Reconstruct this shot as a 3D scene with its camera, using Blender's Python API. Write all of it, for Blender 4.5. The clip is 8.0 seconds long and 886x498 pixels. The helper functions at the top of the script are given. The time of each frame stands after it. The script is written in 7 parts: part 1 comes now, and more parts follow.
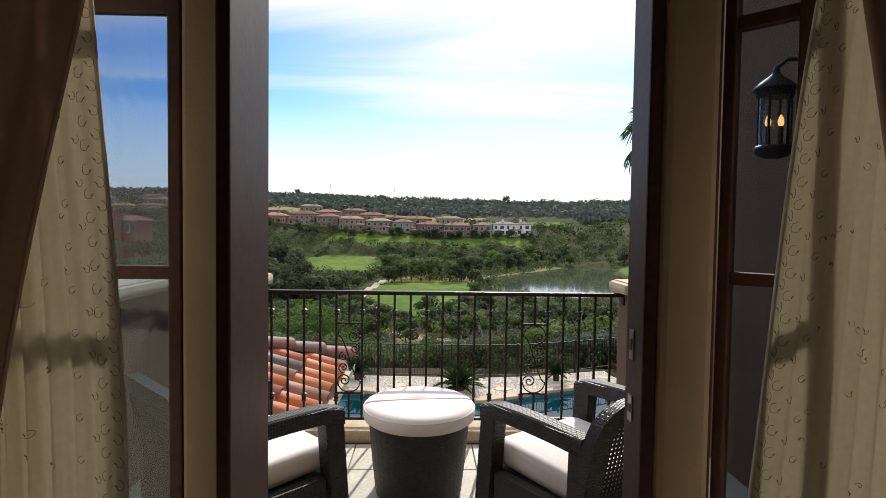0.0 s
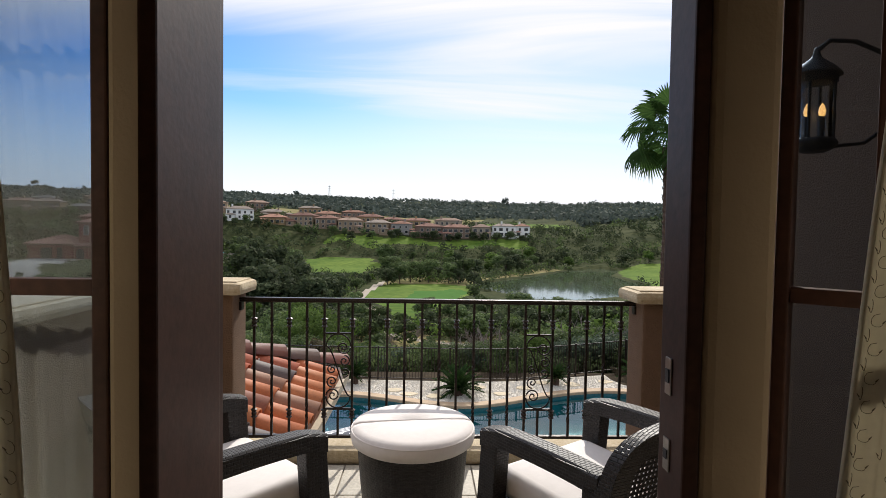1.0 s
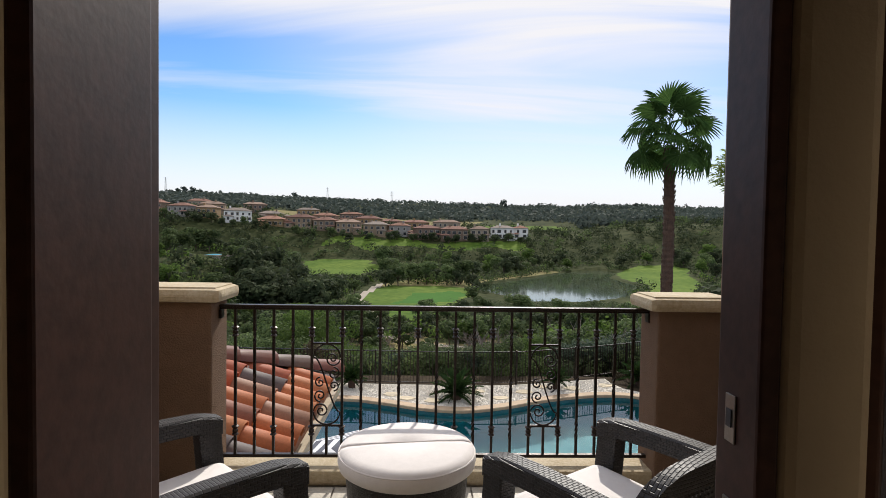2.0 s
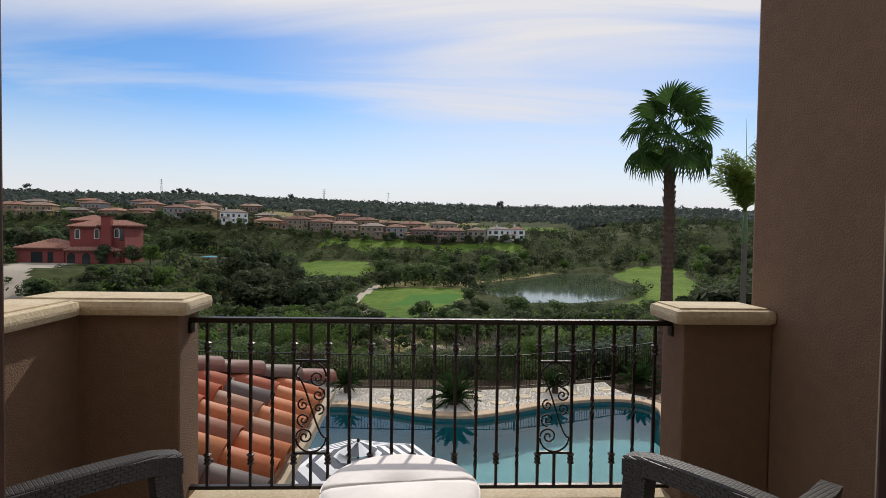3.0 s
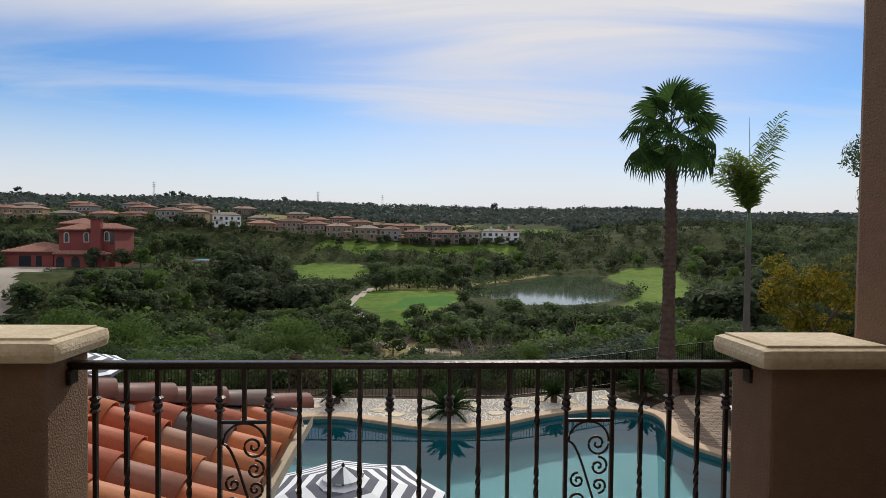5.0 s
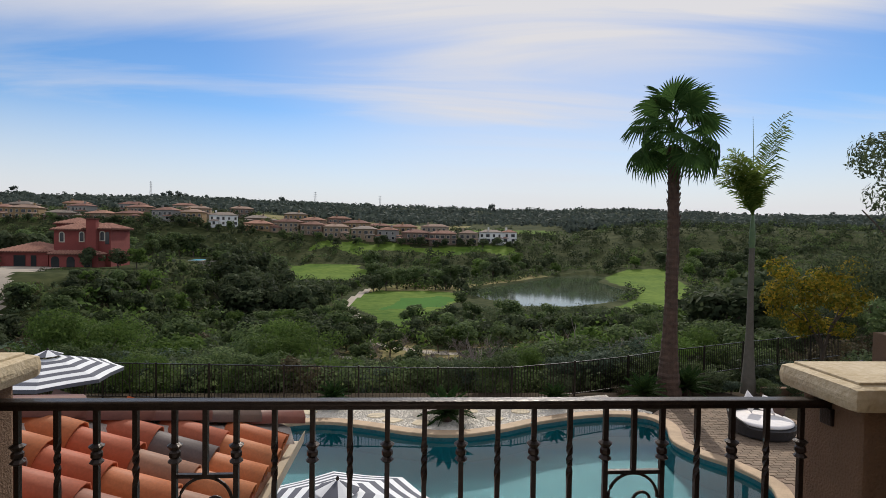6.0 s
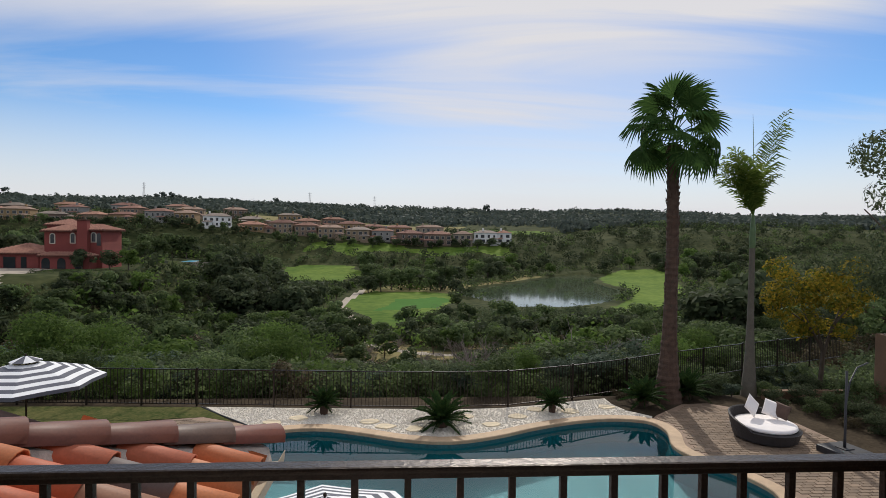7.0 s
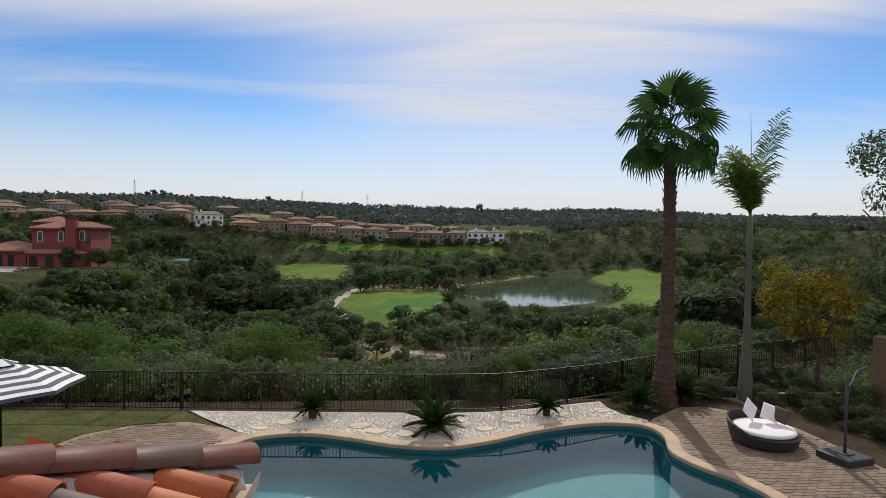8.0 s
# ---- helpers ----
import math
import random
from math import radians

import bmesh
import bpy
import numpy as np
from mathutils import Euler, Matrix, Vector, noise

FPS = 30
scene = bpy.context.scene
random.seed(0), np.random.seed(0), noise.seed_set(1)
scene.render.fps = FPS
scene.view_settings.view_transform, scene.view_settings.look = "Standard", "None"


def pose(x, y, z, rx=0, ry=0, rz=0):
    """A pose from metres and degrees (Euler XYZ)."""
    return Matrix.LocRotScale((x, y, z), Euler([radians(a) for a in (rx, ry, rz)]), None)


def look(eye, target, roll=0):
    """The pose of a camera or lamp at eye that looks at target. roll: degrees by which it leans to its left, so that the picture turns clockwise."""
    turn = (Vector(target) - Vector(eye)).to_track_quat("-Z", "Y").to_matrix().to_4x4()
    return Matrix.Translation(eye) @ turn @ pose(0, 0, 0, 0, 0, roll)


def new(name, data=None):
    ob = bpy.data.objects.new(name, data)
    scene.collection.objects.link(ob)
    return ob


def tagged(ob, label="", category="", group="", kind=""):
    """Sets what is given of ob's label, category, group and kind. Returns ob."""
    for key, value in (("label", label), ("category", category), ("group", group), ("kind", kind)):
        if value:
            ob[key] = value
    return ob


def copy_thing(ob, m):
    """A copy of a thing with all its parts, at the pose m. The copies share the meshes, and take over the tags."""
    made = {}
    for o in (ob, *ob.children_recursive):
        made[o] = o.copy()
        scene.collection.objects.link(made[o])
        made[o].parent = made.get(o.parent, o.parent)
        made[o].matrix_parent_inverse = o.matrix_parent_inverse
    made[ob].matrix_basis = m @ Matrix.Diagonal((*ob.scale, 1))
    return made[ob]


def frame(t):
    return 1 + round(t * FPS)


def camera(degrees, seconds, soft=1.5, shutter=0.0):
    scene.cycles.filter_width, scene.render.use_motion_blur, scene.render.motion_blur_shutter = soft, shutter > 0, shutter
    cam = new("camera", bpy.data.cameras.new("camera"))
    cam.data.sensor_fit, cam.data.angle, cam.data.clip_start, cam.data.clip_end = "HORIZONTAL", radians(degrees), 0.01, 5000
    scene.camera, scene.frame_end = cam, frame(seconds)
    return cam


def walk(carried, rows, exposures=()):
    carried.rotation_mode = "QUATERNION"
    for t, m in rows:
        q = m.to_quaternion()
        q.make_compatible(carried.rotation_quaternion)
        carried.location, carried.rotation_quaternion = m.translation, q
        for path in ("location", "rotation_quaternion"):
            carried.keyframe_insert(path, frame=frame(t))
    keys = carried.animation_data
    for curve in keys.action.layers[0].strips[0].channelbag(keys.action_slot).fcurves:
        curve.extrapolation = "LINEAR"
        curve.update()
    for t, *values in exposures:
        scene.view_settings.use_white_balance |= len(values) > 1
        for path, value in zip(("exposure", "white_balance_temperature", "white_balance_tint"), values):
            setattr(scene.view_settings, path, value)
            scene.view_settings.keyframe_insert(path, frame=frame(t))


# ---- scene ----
cam = camera(78.0, 8.0, 0.8)
EXPOSURES = [(0.0, 0.26), (1.0, 0.06), (1.7, 0.0), (2.9, -0.3), (8.0, -0.4)]
PATH = [
    (0, (-0.117, -3.875, 1.503), (-0.059, -1.878, 1.425), 0.8),
    (0.5, (-0.104, -3.721, 1.507), (-0.044, -1.723, 1.432), 0.9),
    (1, (-0.096, -3.585, 1.508), (-0.034, -1.587, 1.437), 0.9),
    (1.5, (-0.087, -3.454, 1.501), (-0.023, -1.456, 1.433), 0.9),
    (3, (-0.081, -2.938, 1.513), (-0.001, -0.94, 1.454), 0.8),
    (3.5, (-0.058, -2.724, 1.507), (0.026, -0.727, 1.448), 0.7),
    (4, (-0.029, -2.499, 1.514), (0.059, -0.502, 1.457), 0.8),
    (4.5, (-0.009, -2.3, 1.523), (0.084, -0.303, 1.47), 0.8),
    (5.8, (-0.047, -1.752, 1.551), (0.063, 0.244, 1.502), 0.4),
    (6, (-0.043, -1.677, 1.554), (0.067, 0.319, 1.506), 0.8),
    (6.5, (-0.029, -1.435, 1.548), (0.09, 0.561, 1.499), 0.7),
    (7, (-0.006, -1.176, 1.541), (0.123, 0.82, 1.496), 0.7),
    (7.5, (0.001, -0.922, 1.537), (0.142, 1.072, 1.49), 0.8),
    (8, (0.031, -0.725, 1.554), (0.186, 1.269, 1.506), 0.9),
]
walk(cam, [(t, look(eye, target, roll)) for t, eye, target, roll in PATH], EXPOSURES)

# ---- light ----
SUN_AZ, SUN_EL = 12.5, 38.0            # degrees to the right of +y, above the horizon
SUN_WAY = Vector((math.sin(radians(SUN_AZ)) * math.cos(radians(SUN_EL)), math.cos(radians(SUN_AZ)) * math.cos(radians(SUN_EL)), math.sin(radians(SUN_EL))))
sun = new("sun", bpy.data.lights.new("sun", "SUN"))
sun.data.energy, sun.data.angle, sun.data.color = 3.7, radians(0.6), (1.0, 0.94, 0.85)
sun.matrix_world = look(SUN_WAY * 100, (0, 0, 0))


def make_world():
    w = bpy.data.worlds.new("sky")
    scene.world = w
    w.use_nodes = True
    nt = w.node_tree
    nt.nodes.clear()
    N, K = nt.nodes.new, nt.links.new
    sky = N("ShaderNodeTexSky")
    sky.sky_type, sky.sun_disc = "NISHITA", False
    sky.sun_elevation, sky.sun_rotation = radians(SUN_EL), radians(SUN_AZ)
    sky.air_density, sky.dust_density, sky.ozone_density = 1.0, 0.15, 3.0
    tc = N("ShaderNodeTexCoord")
    # thin streaked cirrus, mapped on a plane high above
    sep = N("ShaderNodeSeparateXYZ")
    K(tc.outputs["Generated"], sep.inputs[0])
    hi = N("ShaderNodeMath"); hi.operation = "MAXIMUM"; hi.inputs[1].default_value = 0.0
    K(sep.outputs[2], hi.inputs[0])
    ad = N("ShaderNodeMath"); ad.operation = "ADD"; ad.inputs[1].default_value = 0.12
    K(hi.outputs[0], ad.inputs[0])
    dx = N("ShaderNodeMath"); dx.operation = "DIVIDE"
    dy = N("ShaderNodeMath"); dy.operation = "DIVIDE"
    K(sep.outputs[0], dx.inputs[0]); K(ad.outputs[0], dx.inputs[1])
    K(sep.outputs[1], dy.inputs[0]); K(ad.outputs[0], dy.inputs[1])
    com = N("ShaderNodeCombineXYZ")
    K(dx.outputs[0], com.inputs[0]); K(dy.outputs[0], com.inputs[1])
    mp = N("ShaderNodeMapping")
    mp.inputs["Rotation"].default_value = (0, 0, radians(24))
    mp.inputs["Scale"].default_value = (0.36, 1.35, 1)
    mp.inputs["Location"].default_value = (3.1, 0.6, 0)
    K(com.outputs[0], mp.inputs[0])
    n1 = N("ShaderNodeTexNoise")
    n1.inputs["Scale"].default_value, n1.inputs["Detail"].default_value, n1.inputs["Roughness"].default_value, n1.inputs["Distortion"].default_value = 1.15, 9, 0.52, 0.7
    K(mp.outputs[0], n1.inputs["Vector"])
    r1 = N("ShaderNodeValToRGB")
    r1.color_ramp.elements[0].position, r1.color_ramp.elements[1].position = 0.36, 0.76
    r1.color_ramp.elements[1].color = (0.85, 0.85, 0.85, 1)
    # paler towards the horizon and towards the sun
    hz = N("ShaderNodeMapRange")
    hz.inputs[1].default_value, hz.inputs[2].default_value, hz.inputs[3].default_value, hz.inputs[4].default_value = 0.05, 0.21, 0.94, 0.0
    K(sep.outputs[2], hz.inputs[0])
    dot = N("ShaderNodeVectorMath"); dot.operation = "DOT_PRODUCT"
    nrm = N("ShaderNodeVectorMath"); nrm.operation = "NORMALIZE"
    K(tc.outputs["Generated"], nrm.inputs[0])
    K(nrm.outputs[0], dot.inputs[0]); dot.inputs[1].default_value = SUN_WAY
    gl = N("ShaderNodeMapRange"); gl.interpolation_type = "SMOOTHSTEP"
    gl.inputs[1].default_value, gl.inputs[2].default_value, gl.inputs[3].default_value, gl.inputs[4].default_value = 0.80, 1.0, 0.0, 1.0
    K(dot.outputs["Value"], gl.inputs[0])
    # the cirrus sheet thickens overhead
    veil = N("ShaderNodeMapRange"); veil.interpolation_type = "SMOOTHSTEP"
    veil.inputs[1].default_value, veil.inputs[2].default_value, veil.inputs[3].default_value, veil.inputs[4].default_value = 0.25, 0.38, -0.10, 0.24
    K(sep.outputs[2], veil.inputs[0])
    thick = N("ShaderNodeMath"); thick.operation = "ADD"
    K(n1.outputs[0], thick.inputs[0]); K(veil.outputs[0], thick.inputs[1]); K(thick.outputs[0], r1.inputs[0])
    s1 = N("ShaderNodeMath"); s1.operation = "MAXIMUM"
    K(r1.outputs[0], s1.inputs[0]); K(hz.outputs[0], s1.inputs[1])
    s2 = N("ShaderNodeMath"); s2.operation = "MAXIMUM"; s2.use_clamp = True
    gm = N("ShaderNodeMath"); gm.operation = "MULTIPLY"
    gn = N("ShaderNodeMapRange")
    gn.inputs[1].default_value, gn.inputs[2].default_value, gn.inputs[3].default_value, gn.inputs[4].default_value = 0.3, 0.7, 0.55, 1.25
    K(n1.outputs[0], gn.inputs[0]); K(gn.outputs[0], gm.inputs[0]); K(gl.outputs[0], gm.inputs[1])
    s2.operation = "ADD"
    K(s1.outputs[0], s2.inputs[0]); K(gm.outputs[0], s2.inputs[1])
    mix = N("ShaderNodeMix"); mix.data_type = "RGBA"
    K(s2.outputs[0], mix.inputs[0])
    sat = N("ShaderNodeHueSaturation")
    sat.inputs["Hue"].default_value, sat.inputs["Saturation"].default_value, sat.inputs["Value"].default_value = 0.506, 1.25, 1.50
    K(sky.outputs[0], sat.inputs["Color"]); K(sat.outputs[0], mix.inputs[6])
    mix.inputs[7].default_value = CLOUD
    bg = N("ShaderNodeBackground"); bg.inputs[1].default_value = SKY
    K(mix.outputs[2], bg.inputs[0])
    out = N("ShaderNodeOutputWorld")
    K(bg.outputs[0], out.inputs[0])


SKY, CLOUD = 0.10, (9.6, 9.5, 9.9, 1)
make_world()


# ---- materials ----
def mat(name, color, rough=0.7, metal=0.0, var=0.15, scale=3.0, bump=0.0, bscale=40.0, spread=0.0, hue=None, coords="Object", spec=0.5, trans=0.0, sheen=0.0):
    """A surface: base colour varied at two scales, with fine relief. spread: variation from piece to piece."""
    m = bpy.data.materials.new(name)
    m.use_nodes = True
    nt = m.node_tree
    N, K = nt.nodes.new, nt.links.new
    b = nt.nodes["Principled BSDF"]
    b.inputs["Roughness"].default_value, b.inputs["Metallic"].default_value = rough, metal
    b.inputs["Specular IOR Level"].default_value = spec
    b.inputs["Transmission Weight"].default_value = trans
    b.inputs["Sheen Weight"].default_value = sheen
    tc = N("ShaderNodeTexCoord")
    n1, n2 = N("ShaderNodeTexNoise"), N("ShaderNodeTexNoise")
    n1.inputs["Scale"].default_value, n1.inputs["Detail"].default_value = scale, 5
    n2.inputs["Scale"].default_value, n2.inputs["Detail"].default_value = scale * 9, 4
    K(tc.outputs[coords], n1.inputs["Vector"]); K(tc.outputs[coords], n2.inputs["Vector"])
    add = N("ShaderNodeMath"); add.operation = "ADD"
    K(n1.outputs[0], add.inputs[0]); K(n2.outputs[0], add.inputs[1])
    rng = N("ShaderNodeMapRange")
    rng.inputs[1].default_value, rng.inputs[2].default_value, rng.inputs[3].default_value, rng.inputs[4].default_value = 0.7, 1.3, 0, 1
    K(add.outputs[0], rng.inputs[0])
    mix = N("ShaderNodeMix"); mix.data_type = "RGBA"
    K(rng.outputs[0], mix.inputs[0])
    c2 = hue or tuple(min(1, c * (1 + var)) for c in color)
    mix.inputs[6].default_value = (*[c * (1 - var) for c in color], 1)
    mix.inputs[7].default_value = (*c2, 1)
    last = mix.outputs[2]
    if spread:
        oi = N("ShaderNodeObjectInfo")
        hs = N("ShaderNodeHueSaturation")
        mr = N("ShaderNodeMapRange")
        mr.inputs[3].default_value, mr.inputs[4].default_value = 1 - spread, 1 + spread
        K(oi.outputs["Random"], mr.inputs[0]); K(mr.outputs[0], hs.inputs["Value"])
        K(last, hs.inputs["Color"])
        last = hs.outputs[0]
    K(last, b.inputs["Base Color"])
    if bump:
        bn, bp = N("ShaderNodeTexNoise"), N("ShaderNodeBump")
        bn.inputs["Scale"].default_value, bn.inputs["Detail"].default_value = bscale, 6
        K(tc.outputs[coords], bn.inputs["Vector"])
        bp.inputs["Strength"].default_value, bp.inputs["Distance"].default_value = bump, 0.02
        K(bn.outputs[0], bp.inputs["Height"]); K(bp.outputs[0], b.inputs["Normal"])
    return m


def ramp_by_object(m, colors):
    """Pieces of several colours, told apart by Object Info's Random."""
    nt = m.node_tree
    b = nt.nodes["Principled BSDF"]
    old = b.inputs["Base Color"].links[0].from_socket
    oi, rp, mx = nt.nodes.new("ShaderNodeObjectInfo"), nt.nodes.new("ShaderNodeValToRGB"), nt.nodes.new("ShaderNodeMix")
    rp.color_ramp.interpolation = "CONSTANT"
    while len(rp.color_ramp.elements) < len(colors):
        rp.color_ramp.elements.new(0.5)
    for i, c in enumerate(colors):
        rp.color_ramp.elements[i].position = i / len(colors)
        rp.color_ramp.elements[i].color = (*c, 1)
    mx.data_type, mx.blend_type = "RGBA", "MULTIPLY"
    mx.inputs[0].default_value = 1
    nt.links.new(oi.outputs["Random"], rp.inputs[0])
    nt.links.new(rp.outputs[0], mx.inputs[6]); nt.links.new(old, mx.inputs[7])
    nt.links.new(mx.outputs[2], b.inputs["Base Color"])
    return m


def leaf_mat(name, color, hue, spread=0.25, glow=0.35):
    """Leaves: varied leaf by leaf, with light let through."""
    m = bpy.data.materials.new(name)
    m.use_nodes = True
    nt = m.node_tree
    N, K = nt.nodes.new, nt.links.new
    b, out = nt.nodes["Principled BSDF"], nt.nodes["Material Output"]
    b.inputs["Roughness"].default_value, b.inputs["Specular IOR Level"].default_value = 0.75, 0.10
    geo, oi = N("ShaderNodeNewGeometry"), N("ShaderNodeObjectInfo")
    mix = N("ShaderNodeMix"); mix.data_type = "RGBA"
    mix.inputs[6].default_value, mix.inputs[7].default_value = (*color, 1), (*hue, 1)
    K(geo.outputs["Random Per Island"], mix.inputs[0])
    hs, mr = N("ShaderNodeHueSaturation"), N("ShaderNodeMapRange")
    mr.inputs[3].default_value, mr.inputs[4].default_value = 1 - spread, 1 + spread
    K(oi.outputs["Random"], mr.inputs[0]); K(mr.outputs[0], hs.inputs["Value"]); K(mix.outputs[2], hs.inputs["Color"])
    K(hs.outputs[0], b.inputs["Base Color"])
    tr, ms = N("ShaderNodeBsdfTranslucent"), N("ShaderNodeMixShader")
    K(hs.outputs[0], tr.inputs[0])
    ms.inputs[0].default_value = glow
    K(b.outputs[0], ms.inputs[1]); K(tr.outputs[0], ms.inputs[2]); K(ms.outputs[0], out.inputs[0])
    return m


def glass_mat(name, tint=(1, 1, 1), refl=1.0, rough=0.0):
    m = bpy.data.materials.new(name)
    m.use_nodes = True
    nt = m.node_tree
    nt.nodes.clear()
    N, K = nt.nodes.new, nt.links.new
    t, g, f, ms, o = N("ShaderNodeBsdfTransparent"), N("ShaderNodeBsdfGlossy"), N("ShaderNodeFresnel"), N("ShaderNodeMixShader"), N("ShaderNodeOutputMaterial")
    t.inputs[0].default_value = (*tint, 1)
    g.inputs["Roughness"].default_value = rough
    g.inputs[0].default_value = (refl, refl, refl, 1)
    f.inputs[0].default_value = 1.45
    K(f.outputs[0], ms.inputs[0]); K(t.outputs[0], ms.inputs[1]); K(g.outputs[0], ms.inputs[2]); K(ms.outputs[0], o.inputs[0])
    return m


def water_mat(name, color, rough, bscale, bump, depth_tint):
    m = bpy.data.materials.new(name)
    m.use_nodes = True
    nt = m.node_tree
    N, K = nt.nodes.new, nt.links.new
    b = nt.nodes["Principled BSDF"]
    b.inputs["Base Color"].default_value = (*color, 1)
    b.inputs["Roughness"].default_value = rough
    b.inputs["IOR"].default_value = 1.33
    b.inputs["Transmission Weight"].default_value = depth_tint
    tc, n, bp = N("ShaderNodeTexCoord"), N("ShaderNodeTexNoise"), N("ShaderNodeBump")
    n.inputs["Scale"].default_value, n.inputs["Detail"].default_value = bscale, 3
    K(tc.outputs["Object"], n.inputs["Vector"])
    bp.inputs["Strength"].default_value, bp.inputs["Distance"].default_value = bump, 0.02
    K(n.outputs[0], bp.inputs["Height"]); K(bp.outputs[0], b.inputs["Normal"])
    return m


M_STUCCO = mat("stucco", (0.190, 0.112, 0.066), 0.9, var=0.10, scale=1.6, bump=0.55, bscale=120)
M_PLASTER = mat("plaster", (0.38, 0.285, 0.19), 0.85, var=0.05, scale=1.2, bump=0.12, bscale=90)
M_CAP = mat("cast_stone", (0.56, 0.43, 0.25), 0.8, var=0.2, scale=5, bump=0.3, bscale=70, hue=(0.62, 0.52, 0.36))
M_WOOD = mat("dark_wood", (0.060, 0.026, 0.018), 0.5, var=0.3, scale=4, bump=0.03, spec=0.25, bscale=60)
M_CARPET = mat("carpet", (0.50, 0.42, 0.32), 0.95, var=0.12, scale=8, bump=0.3, bscale=300)
M_CEIL = mat("ceiling_paint", (0.6, 0.55, 0.47), 0.9, var=0.04, scale=2)
M_IRON = mat("wrought_iron", (0.030, 0.021, 0.017), 0.34, metal=0.55, var=0.4, scale=20, bump=0.15, bscale=90)
M_WICKER = mat("wicker", (0.022, 0.020, 0.021), 0.42, var=0.35, scale=30, bump=0.1, bscale=120)
M_CUSHION = mat("cushion_fabric", (0.87, 0.82, 0.79), 0.9, var=0.04, scale=4, bump=0.12, bscale=300, sheen=0.2)
M_FLOORTILE = mat("balcony_tile", (0.50, 0.46, 0.38), 0.6, var=0.2, scale=6, bump=0.1, bscale=50, spread=0.12)
M_GROUT = mat("grout", (0.25, 0.22, 0.18), 0.9, var=0.15, scale=15)
M_TILE = ramp_by_object(mat("roof_tile", (0.9, 0.9, 0.9), 0.62, var=0.20, scale=6, bump=0.05, bscale=45, spec=0.35, hue=(1, 0.96, 0.92)),
                        [(0.52, 0.165, 0.06), (0.34, 0.175, 0.11), (0.47, 0.115, 0.05), (0.54, 0.20, 0.08), (0.145, 0.115, 0.11), (0.50, 0.15, 0.055), (0.31, 0.125, 0.08), (0.56, 0.19, 0.07), (0.36, 0.22, 0.15), (0.44, 0.12, 0.06), (0.53, 0.18, 0.07)])
M_HIP = ramp_by_object(mat("hip_tile_clay", (0.9, 0.9, 0.9), 0.55, var=0.22, scale=6, bump=0.04, bscale=45, spec=0.35, hue=(1, 0.96, 0.92)),
                       [(0.105, 0.062, 0.048), (0.085, 0.06, 0.052), (0.17, 0.055, 0.036), (0.10, 0.056, 0.044), (0.115, 0.07, 0.054), (0.15, 0.055, 0.038)])
M_PAN = mat("roof_pan", (0.30, 0.15, 0.10), 0.8, var=0.3, scale=8)
M_MORTAR = mat("mortar", (0.45, 0.39, 0.34), 0.95, var=0.2, scale=12, bump=0.4, bscale=40)
M_GUTTER = mat("gutter_metal", (0.50, 0.42, 0.30), 0.5, var=0.1, scale=6)
M_DECK = mat("pool_pavers", (0.29, 0.20, 0.14), 0.85, var=0.2, scale=4, bump=0.2, bscale=50, spread=0.15)
M_COPING = mat("coping_stone", (0.43, 0.305, 0.19), 0.75, var=0.14, scale=5, bump=0.2, bscale=40, spread=0.1)
M_POOL = mat("pool_plaster", (0.003, 0.135, 0.165), 0.6, var=0.06, scale=1.5)
M_POOLTILE = mat("waterline_tile", (0.05, 0.16, 0.18), 0.3, var=0.3, scale=12)
M_GRAVEL = mat("white_gravel", (0.62, 0.56, 0.47), 0.95, var=0.10, scale=14, bump=0.35, bscale=40, hue=(0.74, 0.69, 0.60))
M_STEP = mat("step_stone", (0.62, 0.52, 0.36), 0.85, var=0.2, scale=4, spread=0.12)
M_LAWN = mat("lawn", (0.060, 0.095, 0.025), 0.95, var=0.35, scale=0.9, bump=0.6, bscale=60, hue=(0.14, 0.13, 0.05), spec=0.05)
M_SOIL = mat("soil", (0.055, 0.042, 0.028), 0.95, var=0.35, scale=1.0, bump=0.6, bscale=25, spec=0.05)
M_SCRUB = mat("scrub_ground", (0.036, 0.055, 0.018), 0.97, var=0.45, scale=0.05, bump=0.0, hue=(0.075, 0.082, 0.034), spec=0.05)
M_FAIR = mat("fairway", (0.075, 0.148, 0.022), 0.95, var=0.25, scale=0.04, hue=(0.15, 0.212, 0.04), spec=0.05)
M_GREEN = mat("putting_green", (0.060, 0.15, 0.028), 0.95, var=0.1, scale=0.05, spec=0.05)
M_DRY = mat("dry_grass", (0.27, 0.20, 0.10), 0.95, var=0.25, scale=0.05, hue=(0.22, 0.22, 0.09), spec=0.05)
M_PATH = mat("concrete_path", (0.34, 0.29, 0.23), 0.9, var=0.12, scale=0.4)
M_LAKE = water_mat("lake_water", (0.055, 0.075, 0.045), 0.06, 0.6, 0.06, 0.0)
M_VILLAWATER = mat("villa_pool_water", (0.07, 0.33, 0.48), 0.5, var=0.08, scale=0.5, spec=0.1)
M_WATER = water_mat("pool_water", (0.58, 0.95, 0.97), 0.0, 1.3, 0.035, 1.0)
M_TRUNK = mat("bark", (0.10, 0.075, 0.055), 0.95, var=0.3, scale=4, bump=0.6, bscale=20)
M_TWIG = mat("bare_twigs", (0.20, 0.165, 0.14), 0.95, var=0.3, scale=2)
M_PALMBARK = mat("palm_bark", (0.085, 0.050, 0.034), 0.95, var=0.4, scale=6, bump=0.8, bscale=30)
